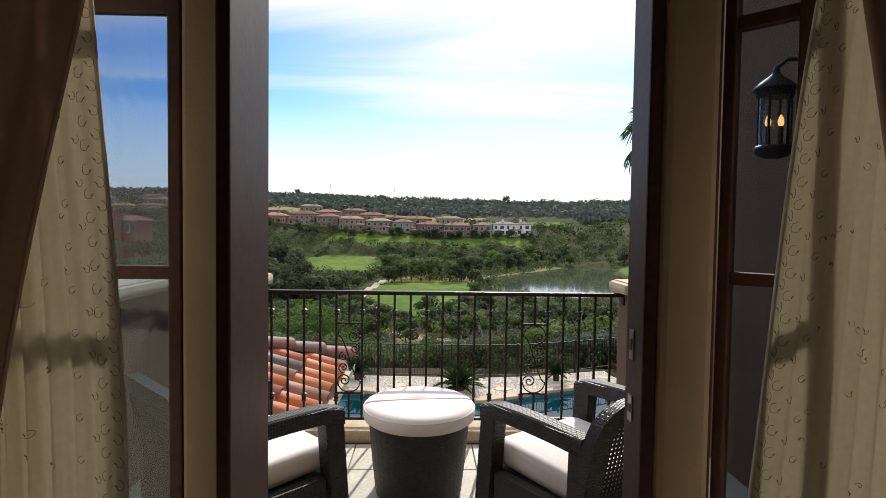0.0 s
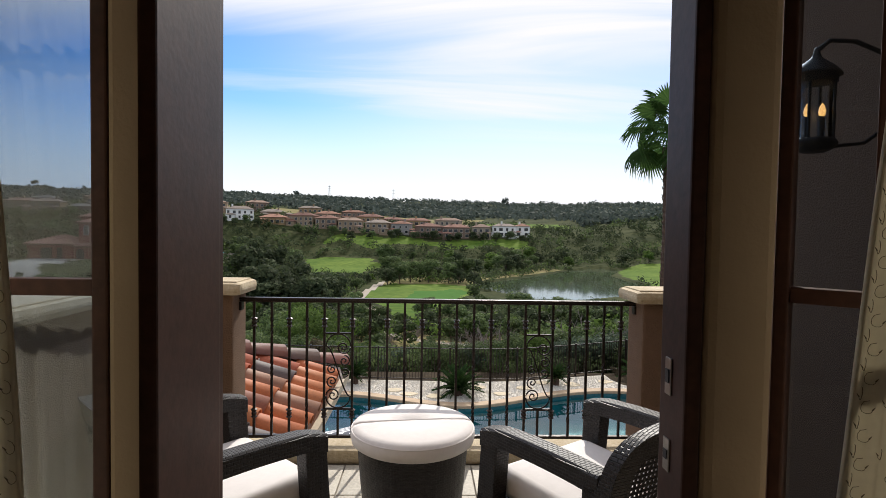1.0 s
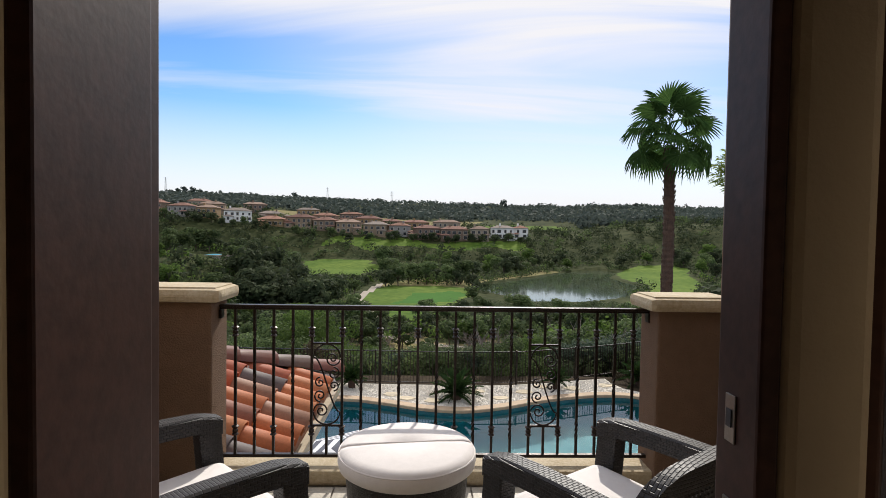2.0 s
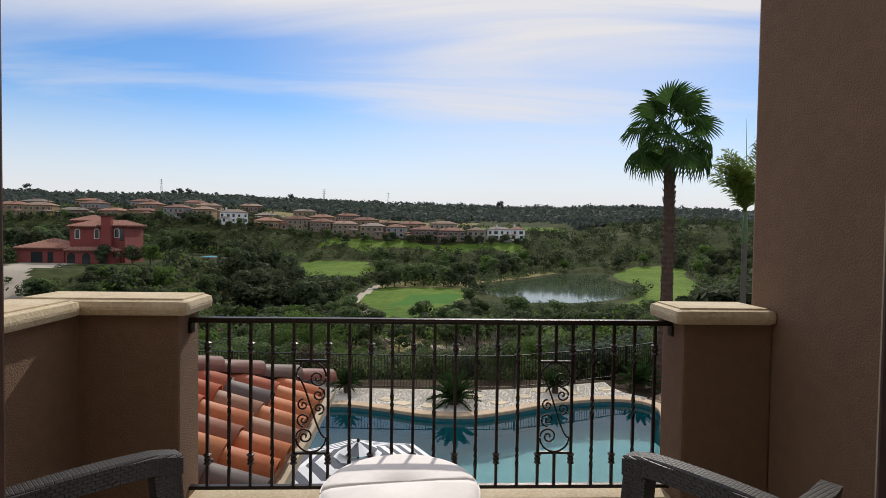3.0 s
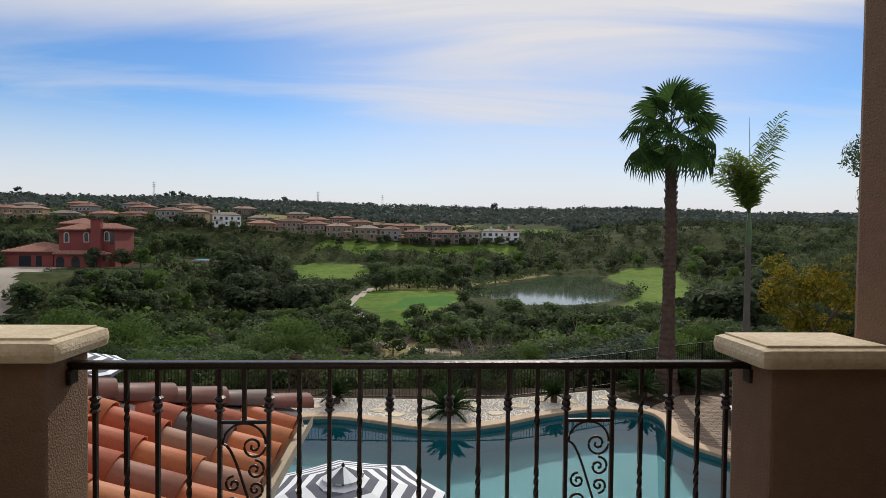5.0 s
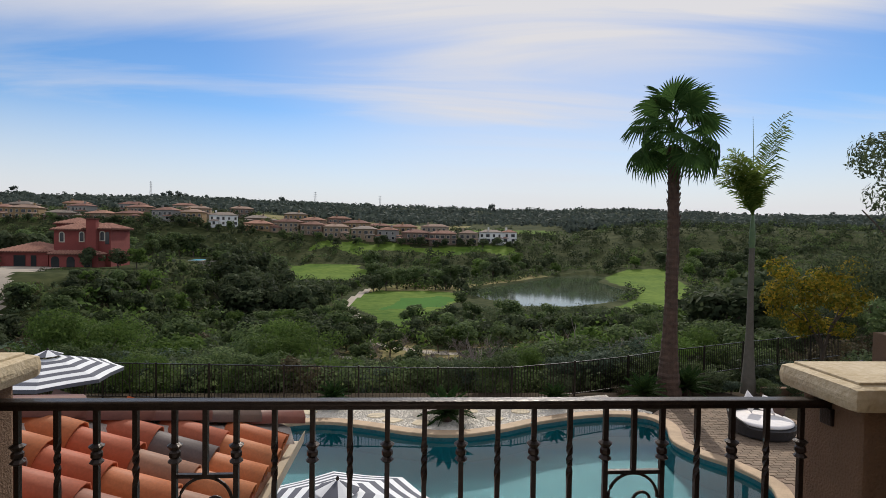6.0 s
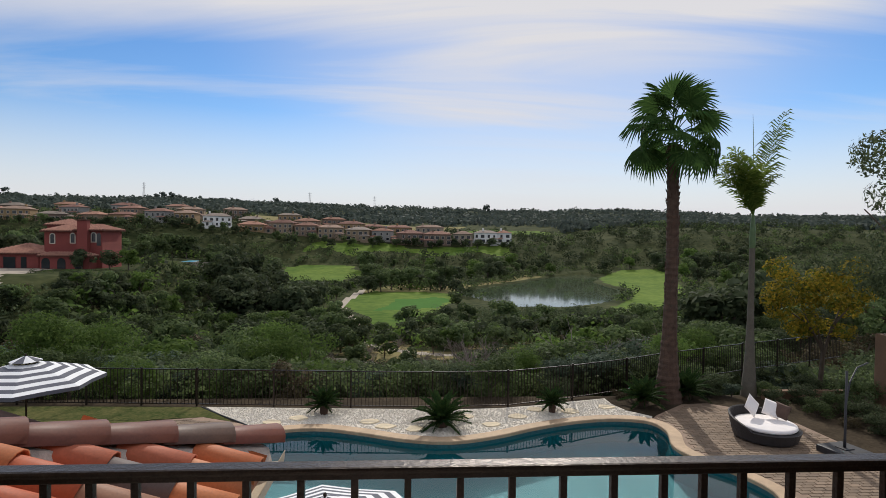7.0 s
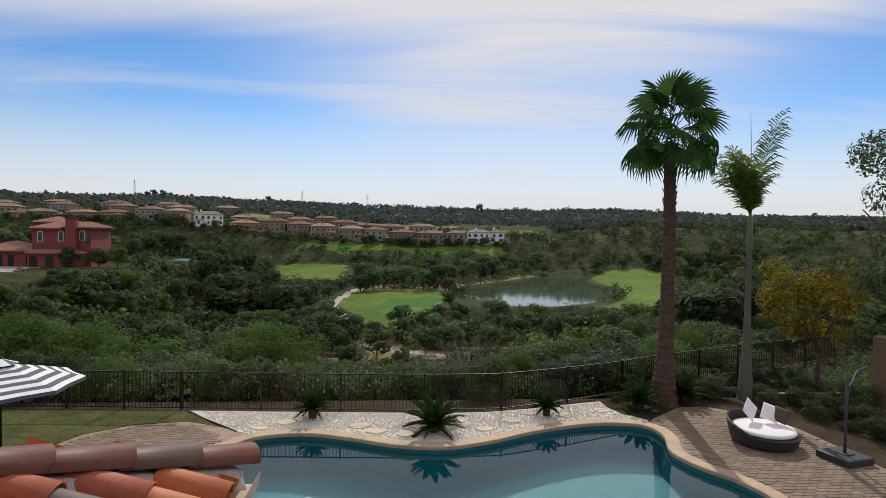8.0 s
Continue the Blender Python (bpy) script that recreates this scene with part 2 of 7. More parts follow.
M_SLIMBARK = mat("slim_palm_bark", (0.13, 0.112, 0.085), 0.9, var=0.2, scale=5, bump=0.3, bscale=25)
M_CROWNSHAFT = mat("crownshaft", (0.10, 0.16, 0.06), 0.5, var=0.2, scale=5)
M_PALMLEAF = leaf_mat("fan_palm_leaf", (0.040, 0.090, 0.024), (0.085, 0.155, 0.042), 0.2, 0.45)
M_FEATHER = leaf_mat("feather_palm_leaf", (0.09, 0.155, 0.03), (0.22, 0.28, 0.06), 0.2, 0.6)
M_CYCAD = leaf_mat("cycad_leaf", (0.020, 0.050, 0.014), (0.05, 0.085, 0.022), 0.2, 0.2)
L_OLIVE = leaf_mat("olive_leaves", (0.0616, 0.0951, 0.0370), (0.1330, 0.1763, 0.0672), 0.4, 0.45)
L_DARK = leaf_mat("dark_leaves", (0.0448, 0.0631, 0.0319), (0.1015, 0.1255, 0.0605), 0.35, 0.42)
L_BRIGHT = leaf_mat("bright_leaves", (0.0700, 0.1214, 0.0269), (0.1330, 0.1968, 0.0487), 0.3, 0.45)
L_SILVER = leaf_mat("silver_leaves", (0.0455, 0.0697, 0.0420), (0.1190, 0.1558, 0.1092))
L_NEAR = leaf_mat("sunlit_scrub_leaves", (0.0560, 0.0845, 0.0286), (0.1470, 0.1886, 0.0773), glow=0.45)
L_MID = leaf_mat("sage_leaves", (0.0595, 0.0820, 0.0386), (0.1190, 0.1517, 0.0756), glow=0.38)
L_BROWN = leaf_mat("brown_scrub_leaves", (0.070, 0.055, 0.034), (0.12, 0.10, 0.055))
L_GOLD = leaf_mat("golden_leaves", (0.070, 0.110, 0.018), (0.38, 0.26, 0.030), 0.1, 0.45)
M_REDWALL = mat("red_stucco", (0.24, 0.055, 0.045), 0.9, var=0.12, scale=0.5, bump=0.2, bscale=10)
M_FARROOF = mat("far_roof_tile", (0.30, 0.165, 0.12), 0.9, var=0.35, scale=0.9, spread=0.3, spec=0.1)
M_ROOFS = [mat("far_roof_clay", c, 0.9, var=0.3, scale=0.9, spread=0.2, spec=0.1) for c in ((0.25, 0.14, 0.105), (0.30, 0.21, 0.16), (0.26, 0.215, 0.18), (0.31, 0.17, 0.12), (0.21, 0.115, 0.09))]
M_REDROOF = mat("villa_roof_tile", (0.40, 0.21, 0.155), 0.85, var=0.3, scale=1.5, spec=0.15)
M_REDPAN = mat("villa_roof_pan", (0.12, 0.05, 0.04), 0.9, var=0.3, scale=1.5, spec=0.1)
M_HOUSE = [mat("house_stucco", c, 0.9, var=0.08, scale=0.3) for c in ((0.28, 0.20, 0.13), (0.23, 0.16, 0.11), (0.32, 0.26, 0.19), (0.20, 0.135, 0.10), (0.29, 0.19, 0.095), (0.28, 0.265, 0.245))]
M_WHITE = mat("white_stucco", (0.80, 0.78, 0.74), 0.9, var=0.05, scale=0.3)
M_WINDOW = mat("dark_window_glass", (0.02, 0.024, 0.03), 0.12, var=0.1, scale=1)
M_TRIM = mat("pale_trim", (0.62, 0.55, 0.45), 0.8, var=0.1, scale=1)
M_NAVY = mat("slate_canvas", (0.10, 0.105, 0.13), 0.85, var=0.1, scale=6, bump=0.1, bscale=150)
M_WHITECANVAS = mat("white_canvas", (0.76, 0.77, 0.78), 0.85, var=0.04, scale=6, bump=0.1, bscale=150)
M_STEEL = mat("brushed_steel", (0.30, 0.28, 0.25), 0.35, metal=0.95, var=0.1, scale=20)
M_LAMPIRON = mat("lantern_bronze", (0.028, 0.026, 0.026), 0.5, metal=0.4, var=0.3, scale=15)
M_PYLON = mat("pylon_steel", (0.25, 0.25, 0.26), 0.6, metal=0.3, var=0.1, scale=1)
M_BASE = mat("umbrella_base", (0.028, 0.028, 0.032), 0.5, var=0.2, scale=6)
GLASS = glass_mat("window_glass", (0.93, 0.95, 0.95))
SCREEN = glass_mat("insect_screen", (0.60, 0.66, 0.74), 0.08, rough=0.6)


# ---- mesh helpers ----
def link_mesh(name, bm, material, smooth=False):
    me = bpy.data.meshes.new(name)
    bm.normal_update()
    bm.to_mesh(me)
    bm.free()
    for m in (material if isinstance(material, (list, tuple)) else [material]):
        me.materials.append(m)
    if smooth:
        me.polygons.foreach_set("use_smooth", [True] * len(me.polygons))
    return new(name, me)


def raw_mesh(name, verts, faces, material, smooth=False, indices=None):
    me = bpy.data.meshes.new(name)
    me.from_pydata(verts, [], faces)
    for m in (material if isinstance(material, (list, tuple)) else [material]):
        me.materials.append(m)
    if smooth:
        me.polygons.foreach_set("use_smooth", [True] * len(me.polygons))
    if indices is not None:
        me.polygons.foreach_set("material_index", indices)
    me.update()
    return me


def part(name, bm, material, parent, label="", smooth=False):
    ob = link_mesh(name, bm, material, smooth)
    ob.parent = parent
    return tagged(ob, label)


def part_data(name, me, parent, m=None, label=""):
    ob = new(name, me)
    ob.parent = parent
    if m is not None:
        ob.matrix_basis = m
    return tagged(ob, label)


def thing(name, m, label, category, group="", kind=""):
    ob = new(name)
    ob.empty_display_size = 0.1
    ob.matrix_basis = m
    return tagged(ob, label, category, group, kind)


def box(bm, lo, hi, bevel=0.0, m=None):
    ret = bmesh.ops.create_cube(bm, size=1.0)
    vs = ret["verts"]
    c = [(a + b) / 2 for a, b in zip(lo, hi)]
    s = [b - a for a, b in zip(lo, hi)]
    for v in vs:
        v.co = Vector((v.co.x * s[0] + c[0], v.co.y * s[1] + c[1], v.co.z * s[2] + c[2]))
    if bevel:
        es = list({e for v in vs for e in v.link_edges})
        r = bmesh.ops.bevel(bm, geom=es, offset=bevel, segments=2, affect="EDGES", profile=0.6)
        vs = list({v for f in r["faces"] for v in f.verts} | {v for v in vs if v.is_valid})
    if m is not None:
        bmesh.ops.transform(bm, matrix=m, verts=[v for v in vs if v.is_valid])
    return bm


def boxes(*pairs, bevel=0.0):
    bm = bmesh.new()
    for lo, hi in pairs:
        box(bm, lo, hi, bevel)
    return bm


def lathe(profile, n=24, center=(0, 0, 0), start=0.0, turn=2 * math.pi):
    """A body of revolution from (radius, height) pairs."""
    bm = bmesh.new()
    rings = []
    full = abs(turn - 2 * math.pi) < 1e-6
    k = n if full else n + 1
    for r, z in profile:
        rings.append([bm.verts.new((center[0] + r * math.cos(start + turn * i / n), center[1] + r * math.sin(start + turn * i / n), center[2] + z)) for i in range(k)])
    for a, b in zip(rings, rings[1:]):
        for i in range(n):
            j = (i + 1) % k
            bm.faces.new((a[i], a[j], b[j], b[i]))
    return bm


def tube(bm, pts, r, n=6, r2=None):
    """A bar along points, tapering from r to r2."""
    rings = []
    pts = [Vector(p) for p in pts]
    for i, p in enumerate(pts):
        t = (pts[min(i + 1, len(pts) - 1)] - pts[max(i - 1, 0)]).normalized()
        a = t.cross(Vector((0, 0, 1)) if abs(t.z) < 0.95 else Vector((1, 0, 0))).normalized()
        b = t.cross(a)
        q = r if r2 is None else r + (r2 - r) * i / (len(pts) - 1)
        rings.append([bm.verts.new(p + a * q * math.cos(2 * math.pi * k / n) + b * q * math.sin(2 * math.pi * k / n)) for k in range(n)])
    for u, v in zip(rings, rings[1:]):
        for k in range(n):
            bm.faces.new((u[k], u[(k + 1) % n], v[(k + 1) % n], v[k]))
    bm.faces.new(rings[0][::-1]); bm.faces.new(rings[-1])
    return bm


def smooth01(a, b, x):
    t = min(1.0, max(0.0, (x - a) / (b - a)))
    return t * t * (3 - 2 * t)


def inside(poly, x, y):
    hit = False
    for (ax, ay), (bx, by) in zip(poly, poly[1:] + poly[:1]):
        if (ay > y) != (by > y) and x < (bx - ax) * (y - ay) / (by - ay) + ax:
            hit = not hit
    return hit


def spline(pts, n, closed=True):
    """Catmull-Rom through points, n steps a span."""
    out, k = [], len(pts)
    for i in range(k if closed else k - 1):
        p = [Vector(pts[(i + d) % k]) if closed else Vector(pts[min(max(i + d, 0), k - 1)]) for d in (-1, 0, 1, 2)]
        for s in range(n):
            t = s / n
            out.append(0.5 * (2 * p[1] + (p[2] - p[0]) * t + (2 * p[0] - 5 * p[1] + 4 * p[2] - p[3]) * t * t + (3 * p[1] - p[0] - 3 * p[2] + p[3]) * t ** 3))
    if not closed:
        out.append(Vector(pts[-1]))
    return out


# ---- land ----
GROUND = -4.4
POOL = [(-5.0, 13.2), (-4.72, 14.5), (-4.1, 15.38), (-2.75, 15.66), (-1.4, 15.26), (0.0, 14.66), (1.35, 14.46), (2.7, 14.86), (4.0, 15.52), (5.4, 16.05), (6.75, 16.27),
        (7.85, 15.98), (8.06, 15.1), (7.68, 13.85), (7.95, 12.85), (8.45, 12.05), (8.65, 10.8), (7.6, 9.4), (5.0, 8.6), (1.5, 8.3), (-2.0, 8.6), (-4.3, 10.2)]
POOL_LINE = spline(POOL, 6)
POOL_POLY = [(p.x, p.y) for p in POOL_LINE]
LAKE = [(16, 212), (34, 232), (56, 262), (78, 296), (104, 318), (107, 296), (91, 262), (90, 214), (66, 178), (49, 164), (34, 165), (26, 184)]
FAIRWAYS = [[(-60, 256), (-74, 300), (-70, 335), (-50, 345), (-32, 335), (-22, 300), (-30, 254)], [(-20, 190), (-10, 214), (16, 206), (14, 176), (8, 140), (-6, 118), (-12, 150)],
            [(101, 284), (112, 302), (126, 318), (140, 318), (148, 300), (128, 250), (110, 206), (90, 174), (72, 155), (62, 162), (76, 182), (88, 202), (92, 218), (90, 234), (91, 250), (96, 268)],
            [(40, 470), (60, 500), (130, 490), (124, 462)], [(-66, 369), (-62, 385), (-20, 384), (0, 379), (66, 381), (74, 367), (30, 362), (-20, 364)]]
GREENS = [[(-6, 160), (0, 190), (12, 186), (10, 160)]]
DRY = [[(-20, 205), (0, 250), (30, 240), (16, 205)], [(20, 225), (60, 300), (78, 300), (50, 258)], [(-260, 480), (-200, 560), (60, 560), (40, 490)], [(70, 148), (96, 190), (112, 190), (88, 150)]]
DRIVE = [(-60, 72), (-71, 90), (-87, 112), (-93, 127.5), (-80, 127.5), (-77, 116), (-72, 101), (-55, 72)]
ROUTE = [(-17, 214), (-19, 188), (-20, 163), (-12, 130), (-10, 110), (-2, 95), (8, 89), (22, 90), (40, 96)]
ROUTE_B = [(-14, 86), (-2, 80), (10, 76), (24, 80)]
ROUTE = [tuple(p) for p in spline(ROUTE, 3, False)]
ROUTE_B = [tuple(p) for p in spline(ROUTE_B, 3, False)]


def normals_of(line):
    out = []
    for i in range(len(line)):
        t = (line[(i + 1) % len(line)] - line[i - 1]).normalized()
        out.append(Vector((-t.y, t.x)))
    # the outline runs clockwise: the left normal points outwards
    return out


POOL2 = [Vector((p.x, p.y)) for p in POOL_LINE]
POOL_N = normals_of(POOL2)


def near_line(line, x, y):
    best = 1e9
    for (ax, ay), (bx, by) in zip(line, line[1:]):
        t = max(0, min(1, ((x - ax) * (bx - ax) + (y - ay) * (by - ay)) / ((bx - ax) ** 2 + (by - ay) ** 2)))
        best = min(best, math.hypot(x - ax - t * (bx - ax), y - ay - t * (by - ay)))
    return best


PROFILE = [(-50, -4.4), (18.9, -4.4), (22, -5.3), (30, -8.0), (45, -12.0), (80, -17.0), (120, -19.6), (300, -19.8), (345, -16.0), (375, -7), (400, -1.5), (440, 2), (520, 10), (800, 27), (1500, 71), (2400, 90), (4200, 60)]


def height(x, y):
    """The lie of the land."""
    for (a, za), (b, zb) in zip(PROFILE, PROFILE[1:]):
        if y <= b:
            z = za + (zb - za) * max(0.0, min(1.0, (y - a) / (b - a)))
            break
    else:
        z = PROFILE[-1][1]
    if y > 19:
        far = smooth01(19, 60, y)
        # the shelf with the red house, and the rise beyond it
        z += smooth01(-38, -68, x) * smooth01(60, 112, y) * (1 - smooth01(175, 240, y)) * 13.5
        z += smooth01(-10, -200, x) * smooth01(330, 400, y) * 11 + smooth01(-100, -800, x) * smooth01(700, 1500, y) * 14
        # the rise on the other side
        z += smooth01(18, 60, x) * smooth01(19, 34, y) * (1 - smooth01(60, 140, y)) * 5
        z += smooth01(110, 220, x) * smooth01(150, 330, y) * (1 - smooth01(400, 700, y)) * 9
        roll = noise.noise(Vector((x / 60, y / 60, 1.3))) * 1.6 + noise.noise(Vector((x / 400, y / 500, 7.7))) * 14 * smooth01(500, 1400, y)
        if not (120 < y < 330 and -80 < x < 150):
            z += roll * far
        z += noise.noise(Vector((x / 90, 3.3, y / 200))) * 9 * smooth01(700, 1500, y)
        # the levelled plot of the red house
        plot = smooth01(-112, -100, x) * (1 - smooth01(-62, -54, x)) * smooth01(96, 108, y) * (1 - smooth01(150, 158, y))
        z += (-6.75 - z) * plot
    return z


def make_ground():
    def steps(a, b, d):
        return list(np.arange(a, b, d))
    xs = steps(-4000, -600, 170) + steps(-600, -200, 16) + steps(-200, -100, 5) + steps(-100, -75, 2.4) + steps(-75, -14, 1.2) + steps(-14, 14, 0.5) + steps(14, 150, 1.3) + steps(150, 300, 6) + steps(300, 700, 20) + steps(700, 4000, 170) + [4000]
    ys = steps(-60, 0, 6) + steps(0, 7, 1) + steps(7, 20, 0.5) + steps(20, 64, 2.5) + steps(64, 120, 1.2) + steps(120, 400, 2.0) + steps(400, 600, 8) + steps(600, 1600, 40) + steps(1600, 4400, 150)
    verts, faces, idx = [], [], []
    small = [tuple(p + n * 0.27) for p, n in zip(POOL2, POOL_N)]
    for y in ys:
        for x in xs:
            z = height(x, y)
            if 7 < y < 18 and -6 < x < 9.5:
                if inside(small, x, y):
                    z = -7.4
            if 150 < y < 330 and 10 < x < 120 and inside(LAKE, x, y):
                z -= 1.6
            verts.append((x, y, z))
    w = len(xs)
    for j in range(len(ys) - 1):
        for i in range(w - 1):
            cx, cy = (xs[i] + xs[i + 1]) / 2, (ys[j] + ys[j + 1]) / 2
            k = 0
            wob = noise.noise(Vector((cx / 14, cy / 14, 5.5))) * 7
            ox, oy = cx, cy
            cx, cy = cx + wob * (cy > 60), cy + wob * 1.5 * (cy > 60)
            if cy < 19.5:
                k = 1
            elif 60 < cy < 400 and -110 < cx < 160:
                if -40 < ox < 45 and oy < 220 and (near_line(ROUTE, ox, oy) < 1.35 or near_line(ROUTE_B, ox, oy) < 1.1):
                    k = 5
                elif ox < -50 and inside(DRIVE, ox, oy):
                    k = 5
                elif any(inside(p, cx, cy) for p in GREENS):
                    k = 3
                elif any(inside(p, cx, cy) for p in FAIRWAYS):
                    k = 2
                elif any(inside(p, cx, cy) for p in DRY):
                    k = 4
                elif 62 < oy < 114 and -22 < ox < 30 and noise.noise(Vector((ox / 11, oy / 6, 2))) > -0.08:
                    k = 4
            elif 400 <= cy < 700 and (any(inside(p, cx, cy) for p in FAIRWAYS)):
                k = 2
            elif 400 <= cy < 700 and (any(inside(p, cx, cy) for p in DRY)):
                k = 4
            faces.append((j * w + i, j * w + i + 1, (j + 1) * w + i + 1, (j + 1) * w + i))
            idx.append(k)
    ob = new("ground", raw_mesh("ground", verts, faces, [M_SCRUB, M_SOIL, M_FAIR, M_GREEN, M_DRY, M_PATH], True, idx))
    tagged(ob, "rolling scrub and golf course land down a valley", "ground", kind="structure")


make_ground()
lake_bm = bmesh.new()
lake_bm.faces.new([lake_bm.verts.new((x, y, -20.15)) for x, y in [(8, 205), (34, 245), (70, 305), (106, 330), (116, 298), (98, 258), (99, 208), (70, 168), (48, 156), (28, 156), (16, 180)][::-1]])
lake = tagged(link_mesh("water", lake_bm, M_LAKE), "still greenish lake on the golf course reflecting the sky", "lake", kind="structure")


# ---- pool and deck ----
def make_pool():
    basin = bmesh.new()
    top = [basin.verts.new((p.x, p.y, GROUND - 0.02)) for p in POOL2]
    mid = [basin.verts.new((p.x, p.y, GROUND - 0.28)) for p in POOL2]
    low = [basin.verts.new((p.x - n.x * 0.25, p.y - n.y * 0.25, GROUND - 1.58)) for p, n in zip(POOL2, POOL_N)]
    k = len(top)
    for i in range(k):
        j = (i + 1) % k
        f = basin.faces.new((top[i], top[j], mid[j], mid[i])); f.material_index = 1
        basin.faces.new((mid[i], mid[j], low[j], low[i]))
    basin.faces.new(low)
    pool = thing("swimming_pool", pose(0, 0, 0), "freeform swimming pool with clear turquoise water", "pool", kind="structure")
    part("basin", basin, [M_POOL, M_POOLTILE], pool)
    wat = bmesh.new()
    wat.faces.new([wat.verts.new((p.x + n.x * 0.03, p.y + n.y * 0.03, GROUND - 0.14)) for p, n in reversed(list(zip(POOL2, POOL_N)))])
    ob = part("water_surface", wat, M_WATER, pool)
    ob.visible_shadow = False
    # coping stones round the rim, in short curved pieces
    step = 2
    for i in range(0, k, step):
        bm = bmesh.new()
        loop = []
        for a in range(step + 1):
            q = (i + a) % k
            p, n = POOL2[q], POOL_N[q]
            loop.append([bm.verts.new((p.x + n.x * o, p.y + n.y * o, z)) for o, z in ((-0.05, GROUND - 0.05), (-0.05, GROUND + 0.03), (-0.03, GROUND + 0.05), (0.33, GROUND + 0.05), (0.34, GROUND - 0.02))])
        for u, v in zip(loop, loop[1:]):
            for a in range(4):
                bm.faces.new((u[a], v[a], v[a + 1], u[a + 1]))
        part("coping_stone", bm, M_COPING, pool)


make_pool()


def flat_patch(name, poly, z, material, label, category, thick=0.04):
    bm = bmesh.new()
    f = bm.faces.new([bm.verts.new((x, y, z)) for x, y in poly])
    f.normal_update()
    if f.normal.z < 0:
        bmesh.ops.reverse_faces(bm, faces=[f])
    r = bmesh.ops.extrude_face_region(bm, geom=[f])
    vs = [v for v in r["geom"] if isinstance(v, bmesh.types.BMVert)]
    bmesh.ops.translate(bm, vec=(0, 0, thick), verts=vs)
    bmesh.ops.triangulate(bm, faces=bm.faces)
    return tagged(link_mesh(name, bm, material), label, category, kind="structure")


def rim(a, b, off):
    """Points of the pool's rim from index a to b, moved outwards."""
    k = len(POOL2)
    return [tuple(POOL2[i % k] + POOL_N[i % k] * off) for i in range(a, b + 1)]


flat_patch("gravel_bed", rim(12, 66, 0.30) + [(8.22, 16.5), (7.58, 17.16), (7.35, 17.84), (7.34, 18.55), (5.96, 18.2), (4.85, 17.85), (3.2, 17.5), (1.84, 17.42), (0, 17.5), (-3.8, 17.7), (-6.85, 17.9), (-5.93, 16.95), (-5.19, 16.27), (-4.75, 15.9)], GROUND - 0.02, M_GRAVEL, "bed of white crushed gravel between pool and fence", "gravel")
flat_patch("lawn", [(-30, 4), (-30, 18.3), (-12, 18.1), (-6.98, 17.9), (-6.03, 16.95), (-5.5, 16.4), (-6.55, 16.86), (-8.1, 16.65), (-9.1, 15.8), (-9.6, 14.6), (-9.3, 13.6), (-9.3, 4)], GROUND - 0.025, M_LAWN, "patchy mown lawn beside the pool deck", "lawn")
flat_patch("deck_base", [(-9.3, 4), (-9.3, 13.6), (-9.6, 14.6), (-9.1, 15.8), (-8.1, 16.55), (-6.55, 16.85), (-5.4, 16.34)] + [tuple(p) for p in rim(12, 12, 0.3)] + rim(0, 11, 0.3)[::-1] + rim(120, 131, 0.3)[::-1] + [(-2, 4)], GROUND - 0.03, M_DECK, "brown paved pool deck", "deck")
flat_patch("deck_base", [(8.45, 16.65), (9.9, 17.8), (10.9, 17.9), (11.6, 17.35), (12.7, 15.7), (12.8, 13.8), (12.9, 4), (5, 4), (5, 8.3)] + rim(66, 108, 0.3)[::-1], GROUND - 0.03, M_DECK, "brown paved pool deck", "deck")
flat_patch("deck_base", [(-1.99, 4), (4.99, 4)] + rim(108, 120, 0.3), GROUND - 0.03, M_DECK, "brown paved pool deck", "deck")


# ---- house: room, doors, balcony ----
WALL_IN, WALL_OUT = -2.36, -2.26       # inner and outer face of the house wall
ROOM = (-3.4, 3.2, -8.6, 2.75)
XL, XR = -1.79, 1.78                   # inner faces of the balcony's side walls


def slab(name, lo, hi, material, label, category, bevel=0.0):
    return tagged(link_mesh(name, boxes((lo, hi), bevel=bevel), material), label, category, kind="structure")


slab("floor", (ROOM[0], ROOM[2], -0.2), (ROOM[1], WALL_OUT, 0.0), M_CARPET, "beige carpeted bedroom floor", "floor")
slab("ceiling", (ROOM[0], ROOM[2], 2.75), (ROOM[1], WALL_OUT, 2.95), M_CEIL, "plain plaster ceiling of the room", "ceiling")
slab("wall_south", (ROOM[0] - 0.2, ROOM[2] - 0.2, -0.2), (ROOM[1] + 0.2, ROOM[2], 2.95), M_PLASTER, "plain beige bedroom wall", "wall")
slab("wall_west", (ROOM[0] - 0.2, ROOM[2], -0.2), (ROOM[0], WALL_OUT, 2.95), M_PLASTER, "plain beige bedroom wall", "wall")
slab("wall_east", (ROOM[1], ROOM[2], -0.2), (ROOM[1] + 0.2, WALL_OUT, 2.95), M_PLASTER, "plain beige bedroom wall", "wall")
HEAD = 2.45
